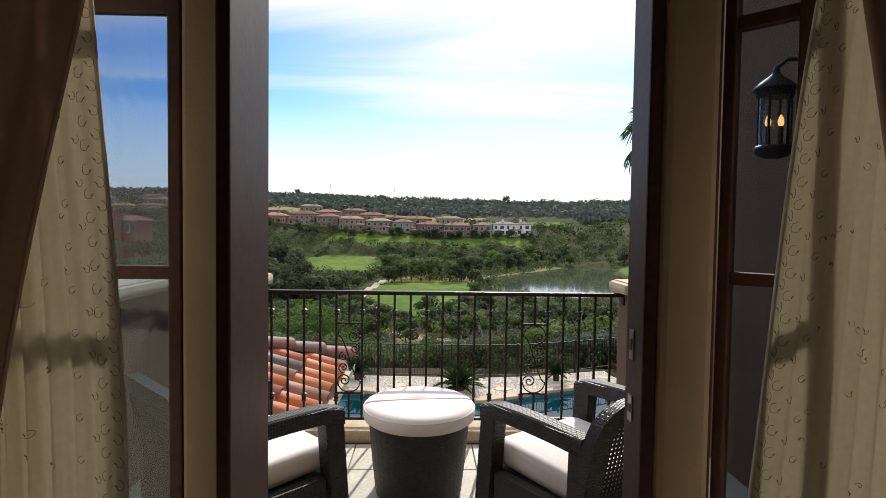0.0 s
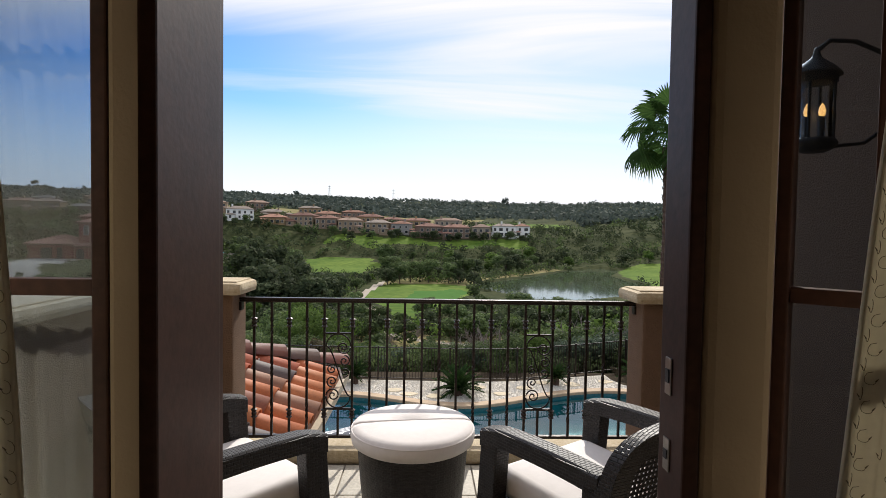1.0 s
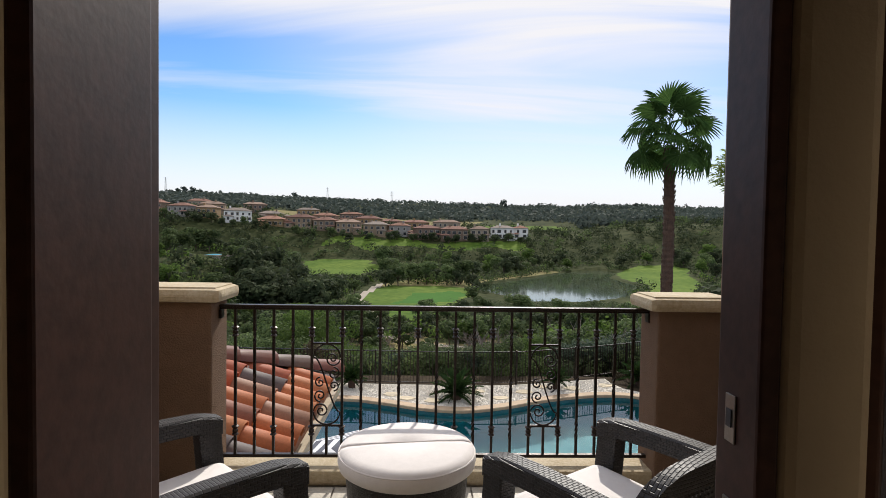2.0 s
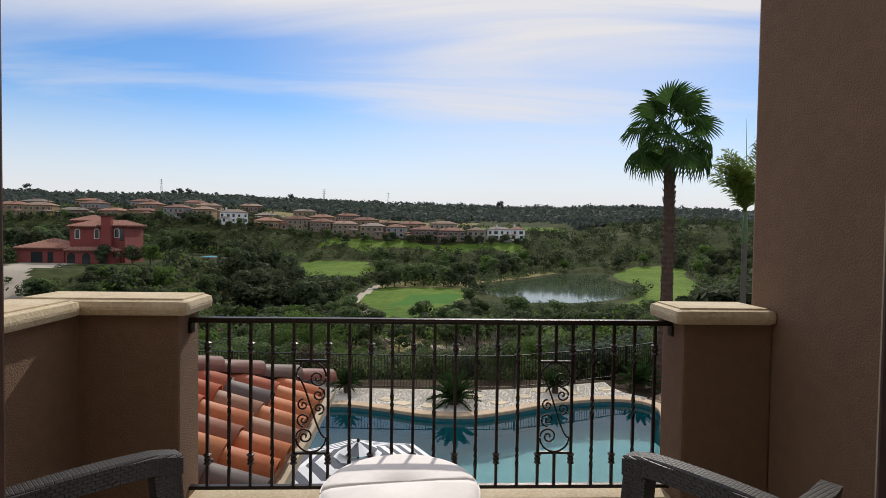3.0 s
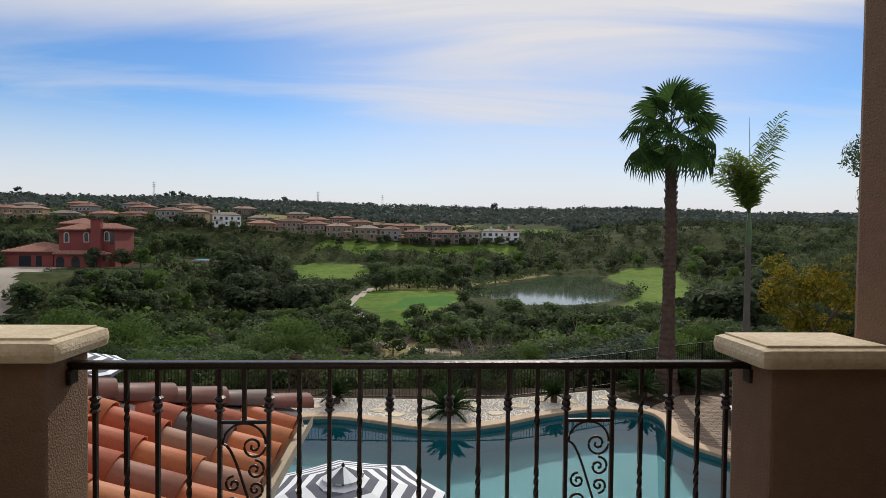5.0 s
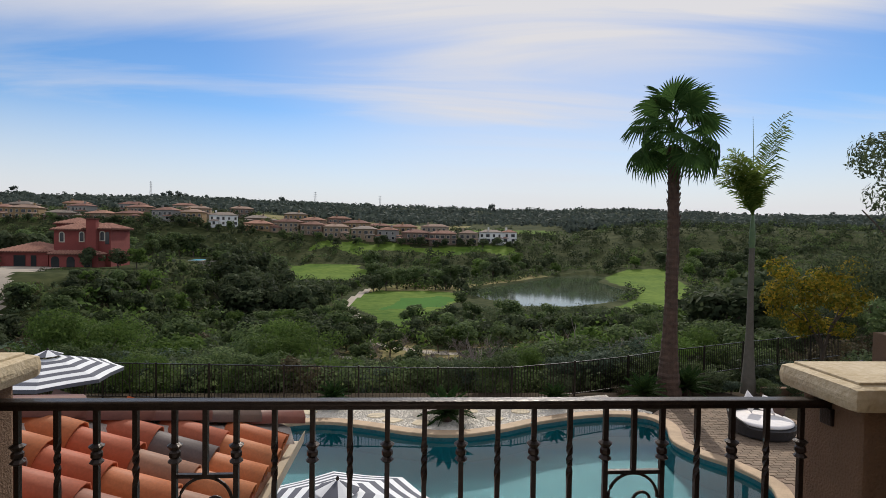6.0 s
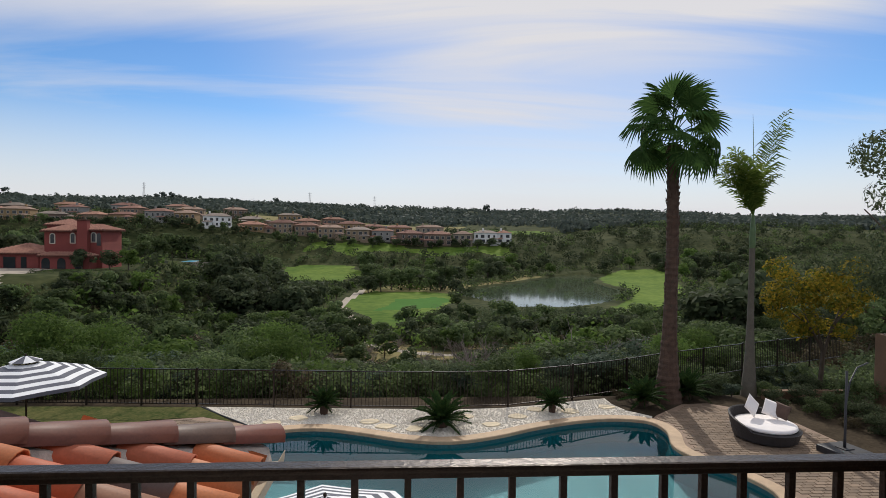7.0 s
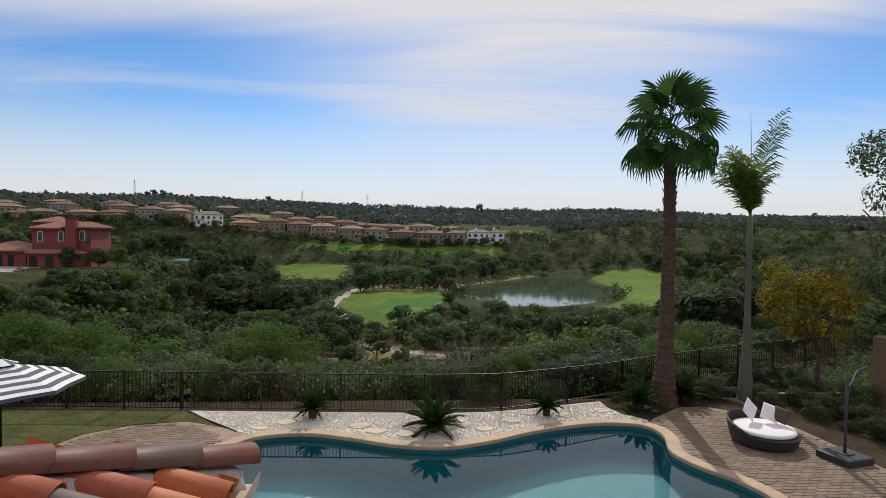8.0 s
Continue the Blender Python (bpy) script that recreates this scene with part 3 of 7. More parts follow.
# wall with the doors: header, two plaster strips between door and side windows, and the outer ends
slab("wall_north", (ROOM[0], WALL_IN, HEAD), (ROOM[1], WALL_OUT, 2.75), M_PLASTER, "beige plaster header over the balcony doors", "wall")
slab("wall_north", (-0.762, -2.42, 0.0), (-0.602, WALL_OUT, HEAD), M_PLASTER, "narrow beige plaster strip between door and window", "wall", 0.012)
slab("wall_north", (0.503, -2.45, 0.0), (0.648, WALL_OUT, HEAD), M_PLASTER, "narrow beige plaster strip between door and window", "wall", 0.02)
slab("wall_north", (ROOM[0], WALL_IN, 0.0), (-1.36, WALL_OUT, HEAD), M_PLASTER, "plain beige bedroom wall", "wall")
slab("wall_north", (1.30, WALL_IN, 0.0), (ROOM[1], WALL_OUT, HEAD), M_PLASTER, "plain beige bedroom wall", "wall")
# lower storey
slab("wall_lower", (ROOM[0] - 0.2, ROOM[2] - 0.2, -4.4), (ROOM[1] + 0.2, -2.27, -0.21), M_STUCCO, "tan stucco lower storey of the house", "wall")
slab("roof_flat", (ROOM[0] - 0.3, ROOM[2] - 0.3, 2.96), (ROOM[1] + 0.3, -2.10, 3.12), M_PAN, "plain roof over the room", "roof")
slab("wall_outside", (-1.79, -2.19, -4.4), (1.78, -1.9, -0.21), M_STUCCO, "tan stucco house wall below the balcony", "wall")


def make_door():
    d = thing("door_1", pose(0, 0, 0), "dark-stained wooden balcony door frame standing open", "door", kind="structure")
    part("jamb", boxes(((-0.600, -2.615, 0.0), (-0.567, -2.315, HEAD)), bevel=0.006), M_WOOD, d)
    part("stop", boxes(((-0.600, -2.312, 0.0), (-0.580, -2.262, HEAD)), bevel=0.004), M_WOOD, d)
    part("jamb", boxes(((0.463, -2.44, 0.0), (0.500, -2.315, HEAD)), bevel=0.006), M_WOOD, d)
    part("head", boxes(((-0.567, -2.40, HEAD - 0.08), (0.463, -2.32, HEAD)), bevel=0.006), M_WOOD, d)
    part("threshold", boxes(((-0.567, -2.40, 0.0), (0.463, -2.262, 0.025)), bevel=0.006), M_WOOD, d)
    part("frame_post", boxes(((0.651, -2.375, 0.0), (0.690, -2.262, HEAD)), bevel=0.004), M_WOOD, d)
    for z, h in ((1.14, 0.085), (0.965, 0.075)):
        part("strike_plate", boxes(((0.4590, -2.380, z), (0.4625, -2.350, z + h)), bevel=0.0015), M_STEEL, d, "brushed steel strike plate")
        # no hole is cut: a dark box on the plate stands for its shade
        part("bolt_hole_shade", boxes(((0.4565, -2.373, z + 0.028), (0.4583, -2.357, z + h - 0.026))), M_BASE, d)


def make_window(name, m, width, label, mesh=True, left=0.05, right=0.035):
    """A tall narrow wooden window, its inner lower corner at the origin, running along +x."""
    w = thing(name, m, label, "window", kind="structure")
    H, T = HEAD - 0.02, 0.055
    for x0 in (0.0, width - right):
        part("stile", boxes(((x0, 0, 0.35), (x0 + (left if x0 == 0.0 else right), T, H)), bevel=0.005), M_WOOD, w)
    part("sill_panel", boxes(((0.0, 0.004, 0.0), (width, T - 0.004, 0.35))), M_WOOD, w)
    for z in (0.351, 0.40, H - 0.07):
        part("rail", boxes(((left, 0.006, z), (width - right, T - 0.006, z + (0.045 if z < 0.5 else 0.07)))), M_WOOD, w)
    zs = (1.355, 2.055)
    for z in zs:
        part("glazing_bar", boxes(((left, 0.008, z), (width - right, T - 0.008, z + 0.036)), bevel=0.004), M_WOOD, w)
    edges = [0.445, 1.355, 1.391, 2.055, 2.091, H - 0.07]
    for a, b in zip(edges[::2], edges[1::2]):
        p = part("pane", boxes(((left, T / 2 - 0.002, a), (width - right, T / 2 + 0.002, b))), GLASS, w)
        p.visible_shadow = False
    if mesh:
        s = part("insect_screen", boxes(((left - 0.005, T + 0.01, 0.40), (width - right + 0.005, T + 0.011, H - 0.05))), SCREEN, w, "fine grey insect screen")
        s.visible_shadow = False
    return w


make_door()
make_window("window_1", pose(-1.36, -2.415, 0), 0.595, "tall dark wooden window with panes and insect screen")
make_window("window_2", pose(0.696, -2.366, 0, 0, 0, -45), 0.215, "narrow dark wooden casement window standing ajar", True, 0.03, 0.04)
# pane-side infill beyond the open casement
slab("wall_north_reveal", (1.285, WALL_IN - 0.003, 0.0), (1.298, WALL_OUT, HEAD), M_PLASTER, "plaster window reveal", "wall")


def cloth(name, x0, x1, y, z0, z1, folds, depth, material, label, lean0=0.0, lean1=0.0, seed=0, thick=0.004, stitched=None):
    """A hanging curtain with soft folds; lean: how far each edge moves sideways from bottom to top; stitched: the edge that carries embroidery."""
    rnd = random.Random(seed)
    ph = [rnd.uniform(0, 6.28) for _ in range(6)]
    nx, nz = folds * 12, 34

    def at(u, v):
        a, b = x0 + lean0 * v ** 1.4, x1 + lean1 * v ** 1.4
        amp = depth * (0.55 + 0.45 * math.sin(ph[0] + 3 * u)) * (1.15 - 0.45 * v)
        w = math.sin(2 * math.pi * folds * u + ph[1] + 0.5 * math.sin(2.2 * v + ph[2])) + 0.35 * math.sin(4.6 * math.pi * folds * u + ph[3] + v)
        return Vector((a + (b - a) * u + 0.008 * math.sin(9 * v + ph[4]), y + amp * w, z0 + (z1 - z0) * v))
    verts = [tuple(at(i / nx, j / nz)) for j in range(nz + 1) for i in range(nx + 1)]
    faces = [(j * (nx + 1) + i, j * (nx + 1) + i + 1, (j + 1) * (nx + 1) + i + 1, (j + 1) * (nx + 1) + i) for j in range(nz) for i in range(nx)]
    c = thing(name, pose(0, 0, 0), label, "curtain", "curtains beside the balcony doors")
    ob = part_data("fabric", raw_mesh("fabric", verts, faces, material, True), c)
    ob.modifiers.new("thickness", "SOLIDIFY").thickness = thick
    hem = bmesh.new()
    edge = 0.0 if stitched == 0 else 1.0
    tube(hem, [at(edge, k / 40) for k in range(41)], 0.005, 5)
    part("hem", hem, material, c, "", True)
    top = bmesh.new()
    tube(top, [at(k / 30, 1.0) + Vector((0, 0, 0.01)) for k in range(31)], 0.012, 6)
    part("heading", top, material, c, "", True)
    if stitched is not None:
        # curling vine sprigs sewn on, denser along the leading edge
        bm = bmesh.new()
        # a vine of alternating curls down the edge, looser sprigs behind it
        curls = [(0.055 + 0.022 * (-1) ** k, 0.20 + 0.0105 * k, 0.013, 1.57, (-1) ** k) for k in range(74)]
        curls += [(0.16 + 0.03 * (-1) ** k, 0.21 + 0.019 * k, 0.010, 1.2, (-1) ** k) for k in range(40)]
        curls += [(rnd.uniform(0.2, 0.9), rnd.uniform(0.22, 0.97), rnd.uniform(0.006, 0.010), rnd.uniform(0, 6.28), rnd.choice((-1, 1))) for k in range(80)]
        for q, v, r, a0, sg in curls:
            u = q if stitched == 0 else 1 - q
            pts = []
            for m in range(9):
                t = m / 8
                rr = r * (1.25 - 0.85 * t)
                du, dv = rr * math.cos(a0 + sg * 4.4 * t) / (abs(x1 - x0)), rr * math.sin(a0 + sg * 4.4 * t) / (z1 - z0)
                if 0 < u + du < 1 and 0 < v + dv < 1:
                    pts.append(at(u + du, v + dv) + Vector((0, -0.005, 0)))
            if len(pts) > 3:
                tube(bm, pts, 0.0007, 3)
                tube(bm, [pts[-1], pts[-1] + Vector((0.005 * sg, -0.001, 0.006))], 0.0016, 4, 0.0006)
        tagged(part("embroidery", bm, M_STITCH, c, "brown embroidered vine sprigs"), kind="stuff")
    return c


def fabric(name, color, clear):
    m = bpy.data.materials.new(name)
    m.use_nodes = True
    nt = m.node_tree
    N, K = nt.nodes.new, nt.links.new
    b, out = nt.nodes["Principled BSDF"], nt.nodes["Material Output"]
    b.inputs["Roughness"].default_value = 0.9
    tc, n1 = N("ShaderNodeTexCoord"), N("ShaderNodeTexNoise")
    n1.inputs["Scale"].default_value = 55
    K(tc.outputs["Object"], n1.inputs["Vector"])
    mix = N("ShaderNodeMix"); mix.data_type = "RGBA"
    mix.inputs[6].default_value, mix.inputs[7].default_value = (*[c * 0.82 for c in color], 1), (*color, 1)
    K(n1.outputs[0], mix.inputs[0]); K(mix.outputs[2], b.inputs["Base Color"])
    tr, ms = N("ShaderNodeBsdfTranslucent"), N("ShaderNodeMixShader")
    K(mix.outputs[2], tr.inputs[0])
    ms.inputs[0].default_value = clear
    K(b.outputs[0], ms.inputs[1]); K(tr.outputs[0], ms.inputs[2]); K(ms.outputs[0], out.inputs[0])
    return m


M_SHEER = fabric("sheer_linen", (0.87, 0.82, 0.69), 0.34)
M_DRAPE = fabric("brown_drape", (0.62, 0.46, 0.36), 0.20)
M_STITCH = mat("embroidery_thread", (0.16, 0.13, 0.09), 0.8, var=0.2, scale=30)
cloth("sheer_curtain", -1.30, -0.79, -2.60, 0.02, 2.6, 9, 0.036, M_SHEER, "cream sheer curtain embroidered with curling vines", -0.05, -0.12, 3, stitched=1)
cloth("sheer_curtain", 0.60, 1.16, -2.60, 0.02, 2.6, 9, 0.034, M_SHEER, "cream sheer curtain embroidered with curling vines", 0.27, 0.05, 5, stitched=0)
cloth("drape", -1.75, -1.12, -2.74, 0.02, 2.6, 7, 0.035, M_DRAPE, "heavy brown drape hanging over the sheer curtain", 0.0, 0.45, 8)
cloth("drape", 1.02, 1.75, -2.74, 0.02, 2.6, 7, 0.035, M_DRAPE, "heavy brown drape hanging over the sheer curtain", -0.36, 0.0, 11)

# balcony: floor slab with tiles, side walls, end piers with caps
slab("balcony_floor", (XL - 0.3, -2.255, -0.24), (XR + 0.3, 0.16, -0.012), M_GROUT, "balcony floor slab with grey grout", "floor")
tile_floor = thing("tiled_floor", pose(0, 0, 0), "pale stone floor tiles of the balcony", "floor", kind="structure")
tile_me = bpy.data.meshes.new("floor_tile")
tb = boxes(((-0.196, -0.196, -0.012), (0.196, 0.196, 0.0)), bevel=0.004); tb.to_mesh(tile_me); tb.free(); tile_me.materials.append(M_FLOORTILE)
for i in range(9):
    for j in range(5):
        part_data("floor_tile", tile_me, tile_floor, pose(-1.59 + i * 0.40, -0.33 - j * 0.40, 0.0))
slab("curb", (-1.32, -0.11, -0.008), (1.33, 0.14, 0.085), M_CAP, "low cast stone curb under the railing", "curb", 0.02)
slab("wall_parapet", (XL - 0.26, -2.255, -0.24), (XL, -0.14, 1.10), M_STUCCO, "tan stucco parapet wall of the balcony", "wall")
slab("pier", (XL - 0.26, -0.138, -0.24), (-1.30, 0.12, 1.10), M_STUCCO, "tan stucco pier at the railing's end", "pier", 0.015)
slab("pier", (1.30, -0.138, -0.24), (XR - 0.002, 0.12, 1.075), M_STUCCO, "tan stucco pier at the railing's end", "pier", 0.015)
slab("wall_right", (XR, -2.255, -4.4), (XR + 0.5, 0.07, 4.6), M_STUCCO, "tall tan stucco side wall of the balcony", "wall", 0.02)


def make_cap(name, boxes_, z, label):
    """A bullnosed cast stone cap of the given plan rectangles."""
    bm = bmesh.new()
    for (x0, y0), (x1, y1) in boxes_:
        box(bm, (x0, y0, z - 0.088), (x1, y1, z - 0.008), 0.033)
        box(bm, (x0 + 0.036, y0 + 0.036, z - 0.03), (x1 - 0.036, y1 - 0.036, z), 0.005)
    return tagged(link_mesh(name, bm, M_CAP), label, "cap", kind="structure")


make_cap("pier_cap", [((XL - 0.31, -0.185), (-1.235, 0.165))], 1.165, "weathered cream cast stone cap on the pier")
make_cap("parapet_cap", [((XL - 0.31, -2.254), (XL + 0.048, -0.19))], 1.165, "weathered cream cast stone cap along the parapet")
make_cap("pier_cap", [((1.235, -0.185), (XR - 0.003, 0.165))], 1.14, "weathered cream cast stone cap on the pier")

# railing of wrought iron
S = 0.114
RAIL = 1.05


def railing():
    r = thing("balcony_railing", pose(0, 0, 0), "dark wrought iron railing with twisted bars and scroll panels", "railing")
    top = bmesh.new()
    box(top, (-1.30, -0.022, RAIL - 0.016), (1.315, 0.022, RAIL), 0.006)
    box(top, (-1.30, -0.012, RAIL - 0.03), (1.315, 0.012, RAIL - 0.014), 0.003)
    part("top_rail", top, M_IRON, r)
    part("bottom_rail", boxes(((-1.30, -0.016, 0.125), (1.315, 0.016, 0.145)), bevel=0.004), M_IRON, r)
    for x in (-1.295, 1.30):
        part("bracket", boxes(((x - 0.012, -0.025, RAIL - 0.085), (x + 0.012, 0.025, RAIL - 0.03)), bevel=0.004), M_IRON, r)
    h = 0.0075

    def bar(twist):
        bm = bmesh.new()
        zs = [0.145 + (RAIL - 0.03 - 0.145) * i / 44 for i in range(45)] if twist else [0.145, RAIL - 0.03]
        rings = []
        for z in zs:
            a = 0.0
            if twist:
                for c in (0.30, 0.86):
                    a += math.pi * 1.5 * smooth01(c - 0.075, c + 0.075, z)
                a += math.pi * 1.5 * smooth01(0.50, 0.66, z)
            rings.append([bm.verts.new((h * 1.41 * math.cos(a + math.pi / 4 + k * math.pi / 2), h * 1.41 * math.sin(a + math.pi / 4 + k * math.pi / 2), z)) for k in range(4)])
        for u, v in zip(rings, rings[1:]):
            for k in range(4):
                bm.faces.new((u[k], u[(k + 1) % 4], v[(k + 1) % 4], v[k]))
        return bm

    def collar():
        """A cast collar: two flared leaf cups with a band."""
        bm = lathe([(0.011, -0.030), (0.021, -0.022), (0.012, -0.012), (0.017, -0.006), (0.017, 0.006), (0.012, 0.012), (0.023, 0.027), (0.011, 0.034)], 8)
        return bm

    m_plain, m_twist = bpy.data.meshes.new("baluster"), bpy.data.meshes.new("twisted_baluster")
    m_col = bpy.data.meshes.new("collar")
    for bm, me in ((bar(False), m_plain), (bar(True), m_twist), (collar(), m_col)):
        bm.normal_update(); bm.to_mesh(me); bm.free(); me.materials.append(M_IRON)
    spots = []
    for k in range(-4, 5):
        spots.append((k * S, k % 2 == 0))
    for s in (-1, 1):
        spots += [(s * 5 * S, False), (s * 6.6 * S, False)]
        spots += [(s * (6.6 + i) * S, i % 2 == 1) for i in (1, 2, 3, 4)]
    for x, twisted in spots:
        b = part_data("baluster", m_twist if twisted else m_plain, r, pose(x, 0, 0))
        if not twisted:
            for z in (0.885, 0.285):
                part_data("collar", m_col, b, pose(0, 0, z))

    def spiral(cx, cz, r0, turns, start, sign, n=30):
        return [(cx + r0 * (1 - 0.88 * i / n) * math.cos(start + sign * 2 * math.pi * turns * i / n), 0, cz + r0 * (1 - 0.88 * i / n) * math.sin(start + sign * 2 * math.pi * turns * i / n)) for i in range(n + 1)]

    for s in (-1, 1):
        x0, x1 = s * 5.8 * S - 0.8 * S, s * 5.8 * S + 0.8 * S
        xm, w = s * 5.8 * S, 0.8 * S - 0.012
        panel = part("scroll_panel", boxes(((x0, -0.007, 0.812), (x1, 0.007, 0.824))), M_IRON, r)
        part("lower_bar", boxes(((x0, -0.007, 0.312), (x1, 0.007, 0.324))), M_IRON, panel)
        for z0, z1 in ((0.145, 0.312), (0.824, RAIL - 0.03)):
            st = bar(False)
            for v in st.verts:
                v.co.z = z0 if v.co.z < 0.5 else z1
                v.co.x += xm
            part("stub", st, M_IRON, panel)

        def scroll(pts, name="scroll"):
            bm = bmesh.new()
            tube(bm, pts, 0.0050, 6)
            part(name, bm, M_IRON, panel)
        # one long S from the upper arch to the lower arch, with curled ends, and small C scrolls between
        big = [(xm + w * math.cos(a), 0, 0.735 + 0.078 * math.sin(a)) for a in np.linspace(0.0, math.pi, 16)]
        big += [(xm - w + 2 * w * t, 0, 0.735 - 0.335 * smooth01(0, 1, t) - 0.0 * t) for t in np.linspace(0.08, 0.92, 12)]
        low = [(xm + w * math.cos(a), 0, 0.400 - 0.076 * math.sin(a)) for a in np.linspace(0.0, math.pi, 16)]
        scroll(big + low)
        scroll(spiral(xm + w * 0.42, 0.725, w * 0.58, 1.6, 0.0, -1))
        scroll(spiral(xm - w * 0.42, 0.408, w * 0.58, 1.6, math.pi, -1))
        scroll(spiral(xm + w * 0.50, 0.635, w * 0.48, 1.5, math.pi / 2, -1))
        scroll(spiral(xm - w * 0.50, 0.500, w * 0.48, 1.5, -math.pi / 2, -1))
        scroll(spiral(xm + w * 0.52, 0.560, w * 0.40, 1.4, -math.pi / 2, 1))
        scroll(spiral(xm - w * 0.52, 0.580, w * 0.40, 1.4, math.pi / 2, 1))
    return r


railing()


# ---- balcony furniture ----
def weave(m, cell):
    """Adds a basket weave relief to a material."""
    nt = m.node_tree
    N, K = nt.nodes.new, nt.links.new
    b = nt.nodes["Principled BSDF"]
    tc, br, bp = N("ShaderNodeTexCoord"), N("ShaderNodeTexBrick"), N("ShaderNodeBump")
    br.inputs["Scale"].default_value = 1.0
    br.inputs["Brick Width"].default_value, br.inputs["Row Height"].default_value, br.inputs["Mortar Size"].default_value = cell, cell * 0.5, cell * 0.09
    br.inputs["Mortar Smooth"].default_value = 1.0
    br.inputs["Color1"].default_value = br.inputs["Color2"].default_value = (1, 1, 1, 1)
    br.inputs["Mortar"].default_value = (0, 0, 0, 1)
    K(tc.outputs["UV"], br.inputs["Vector"])
    bp.inputs["Strength"].default_value, bp.inputs["Distance"].default_value = 1.0, 0.006
    K(br.outputs["Color"], bp.inputs["Height"]); K(bp.outputs[0], b.inputs["Normal"])
    return m


def box_uv(me):
    """Metric coordinates on the faces, for the weave."""
    uv = me.uv_layers.new(name="uv")
    for p in me.polygons:
        n = p.normal
        ax = max(range(3), key=lambda i: abs(n[i]))
        for li in p.loop_indices:
            c = me.vertices[me.loops[li].vertex_index].co
            uv.data[li].uv = (c.y, c.z) if ax == 0 else ((c.x, c.z) if ax == 1 else (c.x, c.y))


M_WEAVE = weave(mat("woven_wicker", (0.034, 0.030, 0.030), 0.5, var=0.35, scale=30), 0.026)


def wpart(name, bm, parent, label=""):
    ob = part(name, bm, M_WEAVE, parent, label)
    box_uv(ob.data)
    return ob


def cushion_mesh(w, d, h, sag=0.012):
    bm = bmesh.new()
    box(bm, (-w / 2, -d / 2, 0), (w / 2, d / 2, h), min(h, w, d) * 0.32)
    return bm


def armchair():
    """A woven armchair, facing +y, its foot at the origin."""
    c = thing("wicker_armchair", pose(0, 0, 0), "dark woven wicker armchair with a white seat cushion", "chair", "chairs on the balcony")
    for s in (-1, 1):
        x0, x1 = sorted((s * 0.305, s * 0.392))
        arm = bmesh.new()
        n = 12
        rows = []
        for i in range(n + 1):
            t = i / n
            yy = -0.31 + 0.62 * t
            zt = 0.648 + 0.026 * math.sin(math.pi * (0.18 + 0.66 * t)) - (0.018 * max(0, t - 0.86) / 0.14)
            rows.append([arm.verts.new(p) for p in ((x0, yy, zt - 0.075), (x0, yy, zt - 0.01), (x0 + 0.01, yy, zt), (x1 - 0.01, yy, zt), (x1, yy, zt - 0.01), (x1, yy, zt - 0.075))])
        for u, v in zip(rows, rows[1:]):
            for k in range(6):
                arm.faces.new((u[k], v[k], v[(k + 1) % 6], u[(k + 1) % 6]))
        arm.faces.new(rows[0][::-1]); arm.faces.new(rows[-1])
        bmesh.ops.recalc_face_normals(arm, faces=arm.faces)
        wpart("arm", arm, c)
        leg = boxes(((x0 + 0.002, 0.205, 0.0), (x1 - 0.002, 0.305, 0.60)), bevel=0.008)
        for v in leg.verts:
            v.co.y += 0.05 * (0.6 - v.co.z) / 0.6
        wpart("front_leg", leg, c)
        leg = boxes(((x0, -0.33, 0.0), (x1, -0.225, 0.62)), bevel=0.012)
        for v in leg.verts:
            v.co.y -= 0.06 * max(0, v.co.z - 0.3)
        wpart("back_leg", leg, c)
        wpart("side_panel", boxes(((x0 + 0.015, -0.23, 0.05), (x1 - 0.015, 0.215, 0.335)), bevel=0.006), c)
    wpart("seat", boxes(((-0.305, -0.26, 0.24), (0.305, 0.285, 0.325)), bevel=0.012), c)
    wpart("front_apron", boxes(((-0.305, 0.255, 0.05), (0.305, 0.283, 0.24)), bevel=0.006), c)

    # back: a broad frame with round upper corners, leaning back, filled with open lattice
    def back_at(x, z):
        return Vector((x, -0.275 - 0.20 * max(0, z - 0.3) - 0.05 * (1 - (x / 0.4) ** 2), z))
    arc = [(-0.352, 0.30), (-0.352, 0.55), (-0.348, 0.66), (-0.32, 0.735), (-0.25, 0.775), (-0.12, 0.79), (0.0, 0.795), (0.12, 0.79), (0.25, 0.775), (0.32, 0.735), (0.348, 0.66), (0.352, 0.55), (0.352, 0.30)]
    line = spline([(x, z, 0) for x, z in arc], 3, False)
    rim_bm = bmesh.new()
    rows = []
    for i, p in enumerate(line):
        t = (line[min(i + 1, len(line) - 1)] - line[max(i - 1, 0)]).normalized()
        nrm = Vector((-t.y, t.x, 0))
        a, b = p + nrm * 0.042, p - nrm * 0.042
        row = []
        for q, dy in ((a, 0.028), (a, -0.028), (b, -0.028), (b, 0.028)):
            v = back_at(q.x, q.y)
            row.append(rim_bm.verts.new(v + Vector((0, dy, 0))))
        rows.append(row)
    for u, v in zip(rows, rows[1:]):
        for k in range(4):
            rim_bm.faces.new((u[k], u[(k + 1) % 4], v[(k + 1) % 4], v[k]))
    rim_bm.faces.new(rows[0]); rim_bm.faces.new(rows[-1])
    bmesh.ops.recalc_face_normals(rim_bm, faces=rim_bm.faces)
    wpart("back_frame", rim_bm, c)
    lat = bmesh.new()
    for k in range(31):
        x = -0.32 + 0.64 * k / 30
        tube(lat, [back_at(x, z) for z in (0.30, 0.5, 0.76 - 0.10 * abs(x / 0.32) ** 6)], 0.0062, 4)
